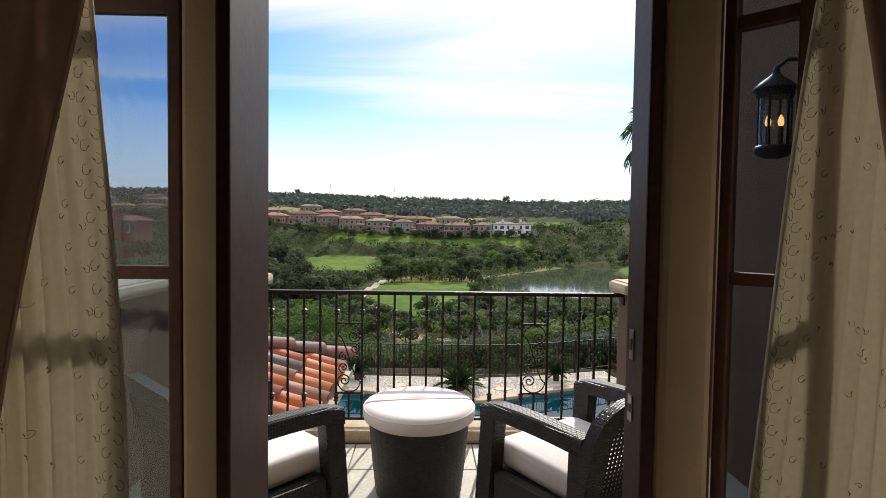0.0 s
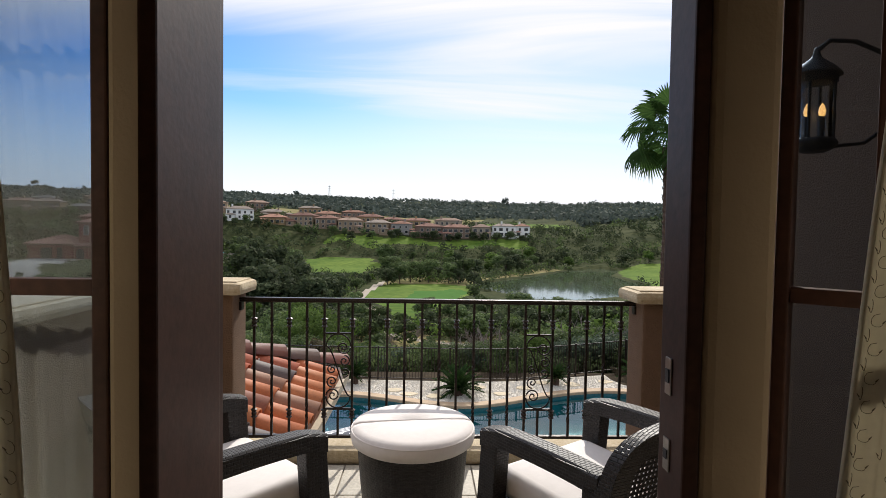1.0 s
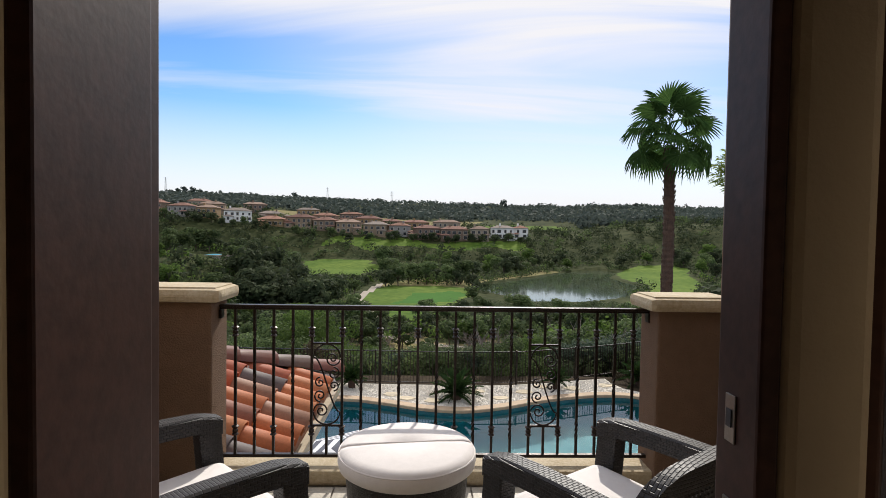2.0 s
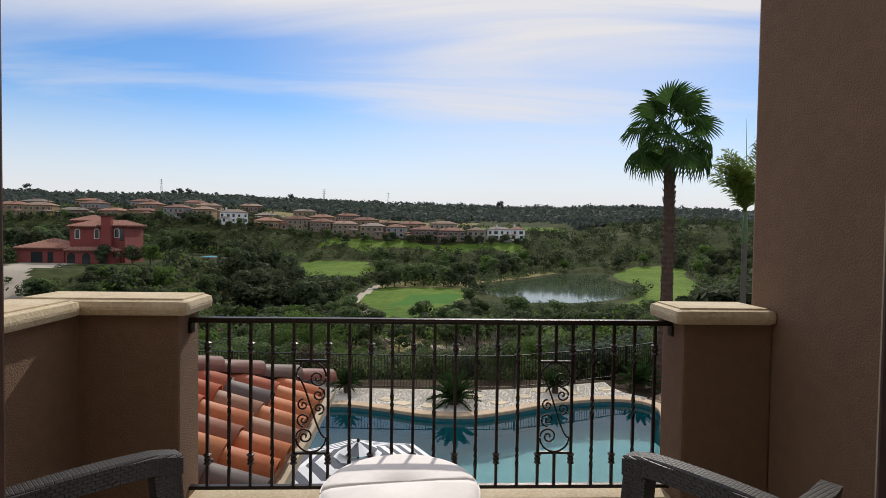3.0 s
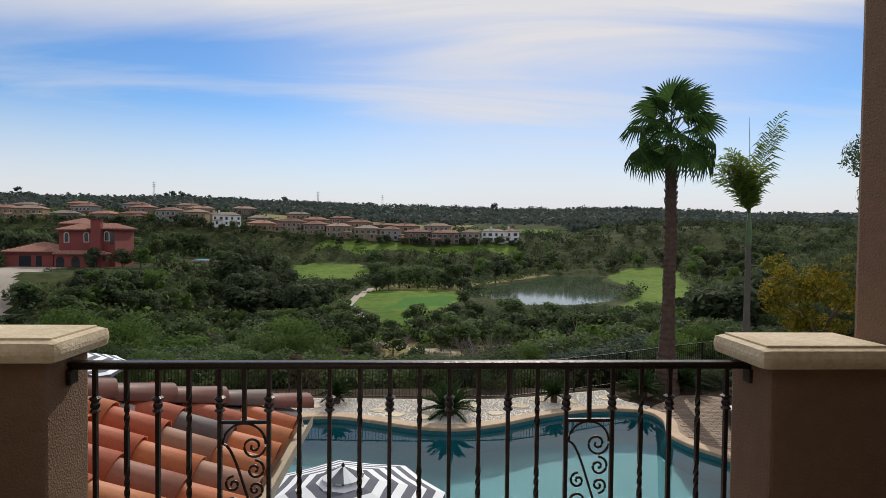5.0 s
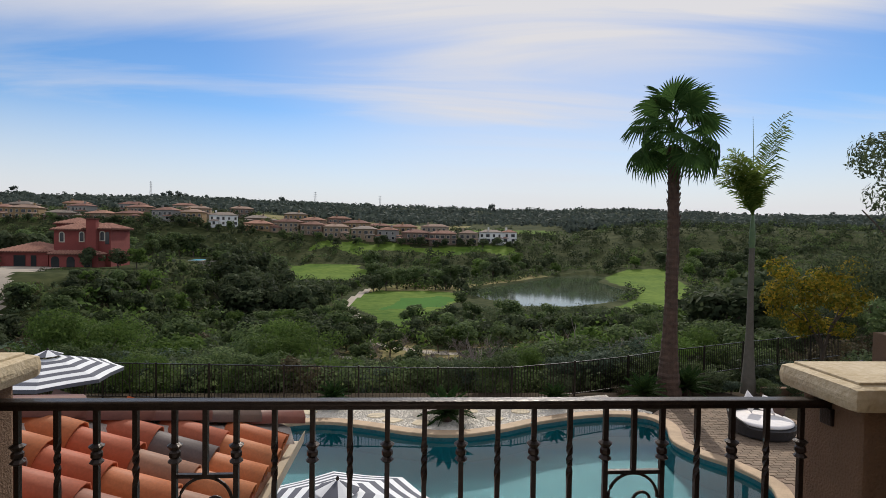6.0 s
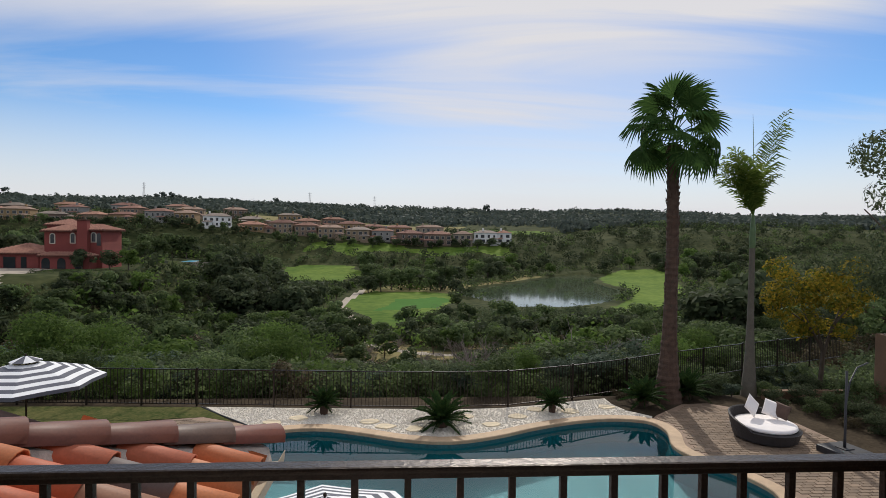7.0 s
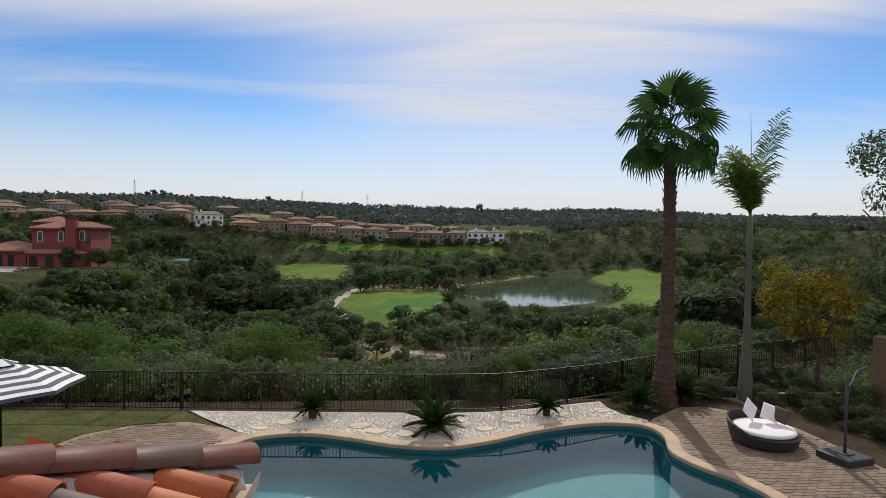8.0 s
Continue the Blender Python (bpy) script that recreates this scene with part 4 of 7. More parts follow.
    for z in np.arange(0.31, 0.755, 0.021):
        w = 0.32 if z < 0.68 else 0.29
        tube(lat, [back_at(x, z) for x in np.linspace(-w, w, 9)], 0.0062, 4)
    part("back_lattice", lat, M_WICKER, c, "open woven lattice back")
    ob = part("seat_cushion", cushion_mesh(0.60, 0.55, 0.125), M_CUSHION, c, "white seat cushion", True)
    ob.matrix_basis = pose(0, 0.03, 0.325, 2.5)
    pipe = bmesh.new()
    for z in (0.030, 0.098):
        qx, qy = 0.292, 0.267
        tube(pipe, [(-qx + 0.03, -qy, z), (qx - 0.03, -qy, z), (qx, -qy + 0.03, z), (qx, qy - 0.03, z), (qx - 0.03, qy, z), (-qx + 0.03, qy, z), (-qx, qy - 0.03, z), (-qx, -qy + 0.03, z), (-qx + 0.03, -qy, z)], 0.0045, 5)
    part("piping", pipe, M_CUSHION, ob)
    return c


chair = armchair()
chair.matrix_basis = pose(0.65, -1.26, 0.0, 0, 0, 35)
copy_thing(chair, pose(-0.99, -1.25, 0.0, 0, 0, -45))


def ottoman():
    o = thing("wicker_ottoman", pose(-0.15, -0.79, 0.0, 0, 0, 7), "round dark wicker ottoman with white half-moon cushions", "ottoman")
    for s, a0 in (("front", math.pi), ("back", 0.0)):
        gap = 0.006 if a0 == 0 else -0.006
        prof = [(0.0, 0.0), (0.235, 0.0), (0.245, 0.02), (0.265, 0.20), (0.285, 0.420)]
        b = lathe(prof, 20, (0, gap, 0), a0, math.pi)
        bmesh.ops.holes_fill(b, edges=b.edges[:], sides=0)
        wb = part("woven_body", b, M_WEAVE, o, smooth=False)
        box_uv(wb.data)
        prof = [(0.0, 0.422), (0.295, 0.422), (0.312, 0.434), (0.318, 0.46), (0.316, 0.488), (0.302, 0.508), (0.27, 0.517), (0.15, 0.522), (0.0, 0.523)]
        q = lathe(prof, 28, (0, gap, 0), a0, math.pi)
        bmesh.ops.holes_fill(q, edges=q.edges[:], sides=0)
        cu = part("cushion", q, M_CUSHION, o, "white half-moon cushion", True)
        pp = bmesh.new()
        tube(pp, [(0.313 * math.cos(a0 + math.pi * i / 24), gap + 0.313 * math.sin(a0 + math.pi * i / 24), 0.492) for i in range(25)], 0.004, 5)
        part("piping", pp, M_CUSHION, cu)
    return o


ottoman()


def lantern():
    l = thing("wall_lantern", pose(1.41, -1.48, 1.97), "bronze wall lantern with glass cylinder and lit candle bulbs", "lamp")
    part("cap", lathe([(0.0, 0.33), (0.010, 0.32), (0.015, 0.29), (0.022, 0.275), (0.038, 0.26), (0.065, 0.235), (0.090, 0.205), (0.094, 0.19), (0.079, 0.185), (0.079, 0.16), (0.068, 0.155), (0.0, 0.155)], 20), M_LAMPIRON, l, smooth=True)
    part("base", lathe([(0.0, -0.17), (0.04, -0.17), (0.075, -0.15), (0.086, -0.125), (0.075, -0.105), (0.0, -0.105)], 20), M_LAMPIRON, l, smooth=True)
    g = part("glass", lathe([(0.063, -0.105), (0.063, 0.155)], 20), GLASS, l, smooth=True)
    g.visible_shadow = False
    for a in (0.8, 2.4, 3.9, 5.5):
        bm = bmesh.new()
        tube(bm, [(0.068 * math.cos(a), 0.068 * math.sin(a), -0.11), (0.068 * math.cos(a), 0.068 * math.sin(a), 0.16)], 0.006, 6)
        part("strut", bm, M_LAMPIRON, l)
    glow = bpy.data.materials.new("bulb_glow")
    glow.use_nodes = True
    p = glow.node_tree.nodes["Principled BSDF"]
    p.inputs["Emission Color"].default_value, p.inputs["Emission Strength"].default_value = (1.0, 0.42, 0.09, 1), 3.2
    for dx, dy in ((-0.024, 0.01), (0.024, -0.01)):
        part("candle", lathe([(0.011, -0.105), (0.011, 0.0), (0.0, 0.0)], 10, (dx, dy, 0)), M_LAMPIRON, l)
        part("bulb", lathe([(0.0, 0.0), (0.011, 0.005), (0.014, 0.025), (0.009, 0.048), (0.0, 0.066)], 10, (dx, dy, 0)), glow, l, "glowing candle bulb", True)
    arm = bmesh.new()
    tube(arm, [(0, 0, 0.31), (0.05, 0, 0.36), (0.15, 0, 0.36), (0.28, 0, 0.30), (0.36, 0, 0.24)], 0.011, 8)
    tube(arm, [(0.06, 0, -0.14), (0.20, 0, -0.12), (0.36, 0, 0.02)], 0.009, 8)
    part("bracket_arm", arm, M_LAMPIRON, l)
    l.scale = (1, 0.82, 0.82)
    part("wall_plate", boxes(((0.352, -0.06, -0.10), (0.372, 0.06, 0.30)), bevel=0.006), M_LAMPIRON, l)
    return l


lantern()


# ---- tiled roof beside the balcony ----
EAVE_X, CORNER_Y, EAVE_Z, PITCH = -1.27, 3.95, -0.47, 0.375


def barrel(length, r0, r1, thick=0.014, n=7):
    """A half-round clay tile along +x, its wider open end at x = length."""
    bm = bmesh.new()
    rows = []
    for x, r in ((0.0, r0), (length, r1)):
        for q in (r, r - thick):
            rows.append([bm.verts.new((x, q * math.cos(math.pi * i / n), q * math.sin(math.pi * i / n))) for i in range(n + 1)])
    oa, ia, ob, ib = rows
    for i in range(n):
        bm.faces.new((oa[i], ob[i], ob[i + 1], oa[i + 1]))
        bm.faces.new((ia[i + 1], ib[i + 1], ib[i], ia[i]))
        bm.faces.new((ob[i], ib[i], ib[i + 1], ob[i + 1]))
    bm.normal_update()
    me = bpy.data.meshes.new("tile")
    bm.to_mesh(me); bm.free()
    me.materials.append(M_TILE)
    me.polygons.foreach_set("use_smooth", [len(p.vertices) == 4 for p in me.polygons])
    return me


def tile_roof():
    rnd = random.Random(21)
    roof = thing("tile_roof", pose(0, 0, 0), "hipped roof of mixed red, orange and grey clay barrel tiles", "roof", kind="structure")
    back, rise = 3.6, 3.6 * PITCH
    bm = bmesh.new()
    # the two slopes and the hip between them
    a = [(EAVE_X, -1.9, EAVE_Z), (EAVE_X, CORNER_Y, EAVE_Z), (EAVE_X - back, CORNER_Y - back, EAVE_Z + rise), (EAVE_X - back, -1.9, EAVE_Z + rise)]
    b = [(EAVE_X, CORNER_Y, EAVE_Z), (-6.5, CORNER_Y, EAVE_Z), (-6.5, CORNER_Y - back, EAVE_Z + rise), (EAVE_X - back, CORNER_Y - back, EAVE_Z + rise)]
    for q in (a, b):
        f = [bm.verts.new(Vector(p) - Vector((0, 0, 0.03))) for p in q]
        g = [bm.verts.new(Vector(p) - Vector((0, 0, 0.20))) for p in q]
        bm.faces.new(f); bm.faces.new(g[::-1])
        for i in range(4):
            bm.faces.new((f[i], g[i], g[(i + 1) % 4], f[(i + 1) % 4]))
    part("roof_deck", bm, M_PAN, roof)
    lengths = 0.54
    me = barrel(lengths, 0.118, 0.142)
    pan = barrel(lengths, 0.095, 0.11)
    slope = math.degrees(math.atan(PITCH))
    row, y = 0, CORNER_Y - 0.20
    expo = 0.45
    while y > -1.75:
        depth = min(back, CORNER_Y - y + 0.05)
        n = int(depth / expo) + 1
        for i in range(n):
            x = EAVE_X + 0.05 - lengths * 0.95 - i * expo * math.cos(math.atan(PITCH))
            if EAVE_X - x > depth + 0.16:
                continue
            z = EAVE_Z + (EAVE_X - x) * PITCH
            part_data("roof_tile", me, roof, pose(x + rnd.uniform(-0.02, 0.02), y + rnd.uniform(-0.012, 0.012), z + 0.012 + rnd.uniform(0, 0.008), rnd.uniform(-2, 2), slope - 2.2, rnd.uniform(-1.6, 1.6)))
        if y - 0.155 > -1.75:
            for i in range(n + 1):
                x = EAVE_X + 0.05 - lengths * 0.95 - i * expo * math.cos(math.atan(PITCH))
                part_data("pan_tile", pan, roof, pose(x, y - 0.167, EAVE_Z + (EAVE_X - x) * PITCH + 0.062, 180, slope - 2.0, 0))
        y -= 0.335
        row += 1
    # the slope on the far side of the hip
    x = EAVE_X - 0.30
    while x > -6.3:
        depth = min(back, EAVE_X - x + 0.05)
        for i in range(int(depth / expo) + 1):
            yy = CORNER_Y + 0.05 - lengths * 0.95 - i * expo * math.cos(math.atan(PITCH))
            if CORNER_Y - yy > depth + 0.1:
                continue
            part_data("roof_tile", me, roof, pose(x, yy, EAVE_Z + (CORNER_Y - yy) * PITCH + 0.012, 0, slope - 2.2, 90))
        x -= 0.335
    # hip: overlapping caps on a bed of mortar
    hip = Vector((-1, -1, PITCH)).normalized()
    tilt = math.degrees(math.asin(hip.z))
    hm = barrel(0.60, 0.120, 0.145)
    hm.materials.clear(); hm.materials.append(M_HIP)
    for i in range(11):
        p = Vector((EAVE_X, CORNER_Y, EAVE_Z)) + hip * (0.52 + i * 0.50)
        part_data("hip_tile", hm, roof, pose(p.x, p.y, p.z + 0.10 + rnd.uniform(-0.008, 0.012), rnd.uniform(-3, 3), tilt - 1.5, 45 + rnd.uniform(-2, 2)))
    bed = bmesh.new()
    p, q = Vector((EAVE_X - 0.05, CORNER_Y - 0.05, EAVE_Z + 0.0)), Vector((EAVE_X, CORNER_Y, EAVE_Z)) + hip * 5.0
    rr = []
    for k in range(41):
        c = p.lerp(q, k / 40)
        side = Vector((1, -1, 0)).normalized()
        w = 0.15 + 0.035 * noise.noise(Vector((k * 0.7, 0, 0)))
        rr.append([bed.verts.new(c + side * w * s + Vector((0, 0, hgt))) for s, hgt in ((-1.2, -0.06), (-0.75, 0.085), (0.75, 0.085 + 0.02 * noise.noise(Vector((k * 1.1, 5, 0)))), (1.25 + 0.3 * noise.noise(Vector((k * 0.9, 9, 0))), -0.06))])
    for u, v in zip(rr, rr[1:]):
        for k in range(3):
            bed.faces.new((u[k], v[k], v[k + 1], u[k + 1]))
    part("mortar_bed", bed, M_MORTAR, roof, "rough grey mortar under the hip tiles", True)
    gut = bmesh.new()
    prof = [(-0.02, 0.02), (-0.02, -0.10), (0.10, -0.10), (0.115, 0.0), (0.13, 0.012), (0.125, -0.005), (0.112, -0.11), (-0.03, -0.11)]
    ends = [[gut.verts.new((EAVE_X + 0.01 + x, yy, EAVE_Z - 0.02 + z)) for x, z in prof] for yy in (-1.9, CORNER_Y + 0.06)]
    for k in range(len(prof) - 1):
        gut.faces.new((ends[0][k], ends[1][k], ends[1][k + 1], ends[0][k + 1]))
    gut.faces.new(ends[1])
    part("gutter", gut, M_GUTTER, roof, "pale tan metal gutter along the eave")
    wall = boxes(((-6.3, -1.9, GROUND), (EAVE_X - 0.30, CORNER_Y - 0.30, EAVE_Z - 0.12)))
    part("wall", wall, M_STUCCO, roof, "tan stucco wing wall")


tile_roof()


# ---- poolside things ----
def umbrella(m, radius, drop, height_, label, tilt=0.0):
    u = thing("market_umbrella", m, label, "umbrella", "striped umbrellas by the pool")
    top, rim_z = height_, height_ - drop
    can = bmesh.new()
    seg, bands = 8, 9
    rings = []
    for b in range(bands + 1):
        f = 0.16 + 0.84 * b / bands
        ring = []
        for i in range(seg * 2):
            a = 2 * math.pi * i / (seg * 2) + math.radians(10)
            r = radius * f * (1.0 if i % 2 == 0 else math.cos(math.pi / seg) * (1 - 0.03 * f))
            ring.append(can.verts.new((r * math.cos(a), r * math.sin(a), top - 0.10 - (drop - 0.10) * f ** 1.12)))
        rings.append(ring)
    n = seg * 2
    for b in range(bands):
        for i in range(n):
            fc = can.faces.new((rings[b][i], rings[b + 1][i], rings[b + 1][(i + 1) % n], rings[b][(i + 1) % n]))
            fc.material_index = b % 2
    # hanging edge
    low = [can.verts.new(v.co + Vector((0, 0, -0.10))) for v in rings[-1]]
    for i in range(n):
        fc = can.faces.new((rings[-1][i], low[i], low[(i + 1) % n], rings[-1][(i + 1) % n]))
        fc.material_index = 1
    canopy = part("canopy", can, [M_WHITECANVAS, M_NAVY], u, "canopy with white and slate stripes")
    canopy.modifiers.new("thickness", "SOLIDIFY").thickness = 0.004
    vent = bmesh.new()
    vr = []
    for f, z in ((0.02, 0.06), (0.10, 0.0), (0.20, -0.075)):
        vr.append([vent.verts.new((radius * f * math.cos(2 * math.pi * i / 16 + 0.17), radius * f * math.sin(2 * math.pi * i / 16 + 0.17), top + z - 0.03)) for i in range(16)])
    for k, (p, q) in enumerate(zip(vr, vr[1:])):
        for i in range(16):
            fc = vent.faces.new((p[i], q[i], q[(i + 1) % 16], p[(i + 1) % 16]))
            fc.material_index = 1 if (i // 2) % 2 else 0
    part("vent", vent, [M_WHITECANVAS, M_NAVY], canopy)
    part("pole", lathe([(0.0, 0.0), (0.024, 0.0), (0.024, top - 0.02), (0.0, top)], 10), M_IRON, u, smooth=True)
    part("finial", lathe([(0.0, top + 0.10), (0.025, top + 0.075), (0.03, top + 0.05), (0.012, top + 0.02), (0.012, top - 0.03)], 10), M_IRON, u, smooth=True)
    part("base_plate", lathe([(0.0, 0.075), (0.06, 0.075), (0.25, 0.035), (0.26, 0.0)], 20), M_BASE, u)
    for i in range(8):
        a = 2 * math.pi * i / 8 + math.radians(10)
        bm = bmesh.new()
        tube(bm, [(0.03 * math.cos(a), 0.03 * math.sin(a), top - 0.14), (radius * 0.97 * math.cos(a), radius * 0.97 * math.sin(a), rim_z - 0.02)], 0.008, 5)
        part("rib", bm, M_IRON, u)
    return u


umbrella(pose(-1.14, 6.6, GROUND), 1.68, 0.55, 2.2, "striped white and slate umbrella standing beside the pool")
umbrella(pose(-10.25, 14.2, GROUND, 0, 0, 15), 1.86, 0.62, 2.56, "striped white and slate umbrella standing on the lawn")


def daybed():
    d = thing("round_daybed", pose(10.75, 14.45, GROUND + 0.012, 0, 0, 25), "round dark wicker daybed with a white mattress", "daybed")
    body = lathe([(0.0, 0.04), (0.80, 0.04), (0.86, 0.08), (0.93, 0.30), (0.95, 0.36), (0.88, 0.38), (0.0, 0.38)], 32)
    wb = part("body", body, M_WEAVE, d); box_uv(wb.data)
    back = bmesh.new()
    rows = []
    for i in range(29):
        a = math.radians(-12) + math.radians(204) * i / 28
        h = 0.38 + 0.34 * math.sin(math.pi * min(1, max(0, i / 28))) ** 0.6
        rows.append([back.verts.new((r * math.cos(a), r * math.sin(a), z)) for r, z in ((0.93, 0.34), (1.00, h), (0.97, h + 0.02), (0.93, h), (0.87, 0.34))])
    for u, v in zip(rows, rows[1:]):
        for k in range(4):
            back.faces.new((u[k], v[k], v[k + 1], u[k + 1]))
    wb = part("backrest", back, M_WEAVE, d, "curved woven backrest"); box_uv(wb.data)
    part("mattress", lathe([(0.0, 0.383), (0.80, 0.383), (0.845, 0.42), (0.835, 0.475), (0.76, 0.50), (0.0, 0.505)], 32), M_CUSHION, d, "white round mattress", True)
    return d


def pillow(m, material, label, s=0.5):
    bm = bmesh.new()
    n = 10
    grid = {}
    for side in (1, -1):
        for i in range(n + 1):
            for j in range(n + 1):
                u, v = i / n * 2 - 1, j / n * 2 - 1
                edge = abs(u) > 0.999 or abs(v) > 0.999
                if side == -1 and edge:
                    grid[(side, i, j)] = grid[(1, i, j)]
                    continue
                h = 0.0 if edge else 0.085 * (1 - u ** 4) * (1 - v ** 4)
                p = 1 - 0.07 * (1 - abs(u * v)) * (u * u + v * v) / 2
                grid[(side, i, j)] = bm.verts.new((u * s / 2 * p, side * h, v * s / 2 * p))
    for side in (1, -1):
        for i in range(n):
            for j in range(n):
                q = [grid[(side, i, j)], grid[(side, i + 1, j)], grid[(side, i + 1, j + 1)], grid[(side, i, j + 1)]]
                if len(set(q)) == 4:
                    bm.faces.new(q if side == -1 else q[::-1])
    ob = link_mesh("throw_pillow", bm, material, True)
    ob.matrix_basis = m
    return tagged(ob, label, "pillow", "pillows on the daybed")


daybed()
pillow(pose(10.63, 14.92, GROUND + 0.86, -22, 45, 8), M_CUSHION, "white square throw pillow leaning on the daybed back", 0.52)
pillow(pose(11.17, 14.78, GROUND + 0.80, -20, 18, -22), M_CUSHION, "white square throw pillow leaning on the daybed back", 0.48)
M_PILLOW = mat("brown_pillow", (0.10, 0.06, 0.045), 0.9, var=0.2, scale=8)
pillow(pose(11.37, 14.62, GROUND + 0.78, -20, 12, -55), M_PILLOW, "dark brown throw pillow on the daybed", 0.44)


def umbrella_base():
    u = thing("umbrella_stand", pose(12.15, 13.12, GROUND + 0.012, 0, 0, 12), "square black umbrella stand with a slim pole", "umbrella stand")
    part("ballast", boxes(((-0.48, -0.46, 0.0), (0.48, 0.46, 0.20)), bevel=0.035), M_BASE, u)
    part("plate", boxes(((-0.16, -0.16, 0.202), (0.16, 0.16, 0.225)), bevel=0.008), M_BASE, u)
    part("pole", lathe([(0.0, 0.22), (0.04, 0.22), (0.034, 0.5), (0.032, 2.35), (0.0, 2.36)], 10), M_BASE, u, smooth=True)
    arm = bmesh.new()
    tube(arm, [(0.0, 0.0, 1.4), (0.25, 0.1, 2.0), (0.7, 0.25, 2.35), (1.3, 0.4, 2.42)], 0.022, 8)
    part("arm", arm, M_BASE, u)


umbrella_base()


def sun_lounger(m):
    l = thing("sun_lounger", m, "low sun lounger with a pale cushion by the pool", "lounger", "loungers by the pool")
    part("frame", boxes(((-0.32, -0.95, 0.24), (0.32, 0.95, 0.30)), bevel=0.015), M_WICKER, l)
    for x in (-0.28, 0.28):
        for y in (-0.85, 0.85):
            part("leg", boxes(((x - 0.03, y - 0.03, 0.0), (x + 0.03, y + 0.03, 0.24))), M_WICKER, l)
    part("mattress", boxes(((-0.31, -0.93, 0.302), (0.31, 0.93, 0.38)), bevel=0.03), M_CUSHION, l, "", True)


sun_lounger(pose(3.6, 7.15, GROUND + 0.012, 0, 0, 80))
rock = bmesh.new()
bmesh.ops.create_icosphere(rock, subdivisions=3, radius=0.36)
for v in rock.verts:
    v.co *= 1 + 0.10 * noise.noise(v.co * 3)
    v.co.z = v.co.z * 0.9 + 0.10
rock_ob = link_mesh("boulder", rock, M_CAP, True)
rock_ob.location = (1.75, 7.7, GROUND + 0.0)
tagged(rock_ob, "smooth pale rounded boulder at the pool edge", "boulder")


def fence():
    f = thing("pool_fence", pose(0, 0, 0), "black metal picket fence behind the pool garden", "fence")
    line = [(-32, 18.9), (-11, 18.3), (-7.2, 18.05), (-1.9, 17.7), (0.9, 17.56), (3.55, 17.66), (6.1, 18.5), (8.55, 19.5), (10.4, 20.5), (15.14, 22.5), (22, 25.2)]
    H = 1.30
    pick = bpy.data.meshes.new("picket")
    bm = boxes(((-0.009, -0.009, 0.08), (0.009, 0.009, H - 0.03))); bm.to_mesh(pick); bm.free(); pick.materials.append(M_IRON)
    post = bpy.data.meshes.new("post")
    bm = boxes(((-0.028, -0.028, -0.25), (0.028, 0.028, H + 0.03)), bevel=0.006); bm.to_mesh(post); bm.free(); post.materials.append(M_IRON)
    cnt, far = 0, bmesh.new()
    gap = 0.122
    carry = 0.0
    for (ax, ay), (bx, by) in zip(line, line[1:]):
        L = math.hypot(bx - ax, by - ay)
        yaw = math.degrees(math.atan2(by - ay, bx - ax))
        n = max(1, round(L / 2.45))
        ga, gb = height(ax, min(ay, 18.8)), height(bx, min(by, 18.8))
        for name, z in (("top_rail", H - 0.03), ("bottom_rail", 0.08)):
            r = part(name, boxes(((0, -0.016, z - 0.015), (L, 0.016, z + 0.018))), M_IRON, f)
            r.matrix_basis = pose(ax, ay, GROUND, 0, 0, yaw)
        for i in range(n):
            t = i / n
            part_data("post", post, f, pose(ax + (bx - ax) * t, ay + (by - ay) * t, GROUND, 0, 0, yaw))
        s = carry
        while s < L:
            x, y = ax + (bx - ax) * s / L, ay + (by - ay) * s / L
            if -14.5 < x < 14.5 and cnt < 300:
                part_data("picket", pick, f, pose(x, y, GROUND, 0, 0, yaw))
                cnt += 1
            else:
                box(far, (x - 0.009, y - 0.009, GROUND + 0.08), (x + 0.009, y + 0.009, GROUND + H - 0.03))
            s += gap
        carry = s - L
    tagged(part("pickets", far, M_IRON, f), kind="stuff")


fence()
slab("garden_wall", (17.0, 16.5, GROUND), (22.0, 17.6, -1.78), M_STUCCO, "tan stucco garden wall at the boundary", "wall", 0.03)
slab("retaining_curb", (13.3, 18.2, GROUND), (17.0, 18.45, -4.05), M_STUCCO, "low stucco planter wall behind the deck", "wall", 0.02)

edging = bmesh.new()
tube(edging, [(x, y, GROUND + 0.02) for x, y in ((-7.0, 17.92), (-6.57, 17.5), (-5.98, 16.96), (-5.3, 16.37), (-4.78, 15.9))], 0.022, 6)
tagged(link_mesh("garden_edging", edging, M_BASE), "black edging strip between lawn and white gravel", "edging", kind="structure")
STEP_LABEL = "flat tan stepping stone set in the gravel"
rs = random.Random(4)
for x, y in ((-4.2, 16.21), (-3.48, 16.6), (-1.18, 16.21), (-0.64, 15.75), (0.3, 15.5), (2.7, 15.83), (3.68, 16.57), (4.43, 17.3), (5.6, 17.07), (7.0, 17.5), (1.9, 16.6)):
    bm = bmesh.new()
    n = 9
    ring = [bm.verts.new((rs.uniform(0.24, 0.34) * math.cos(2 * math.pi * i / n), rs.uniform(0.18, 0.28) * math.sin(2 * math.pi * i / n), 0.035)) for i in range(n)]
    low = [bm.verts.new((v.co.x * 1.06, v.co.y * 1.06, 0.0)) for v in ring]
    bm.faces.new(ring)
    for i in range(n):
        bm.faces.new((low[i], low[(i + 1) % n], ring[(i + 1) % n], ring[i]))
    ob = link_mesh("stepping_stone", bm, M_STEP)
    ob.location = (x, y, GROUND + 0.019)
    tagged(ob, STEP_LABEL, "stone", "stepping stones")

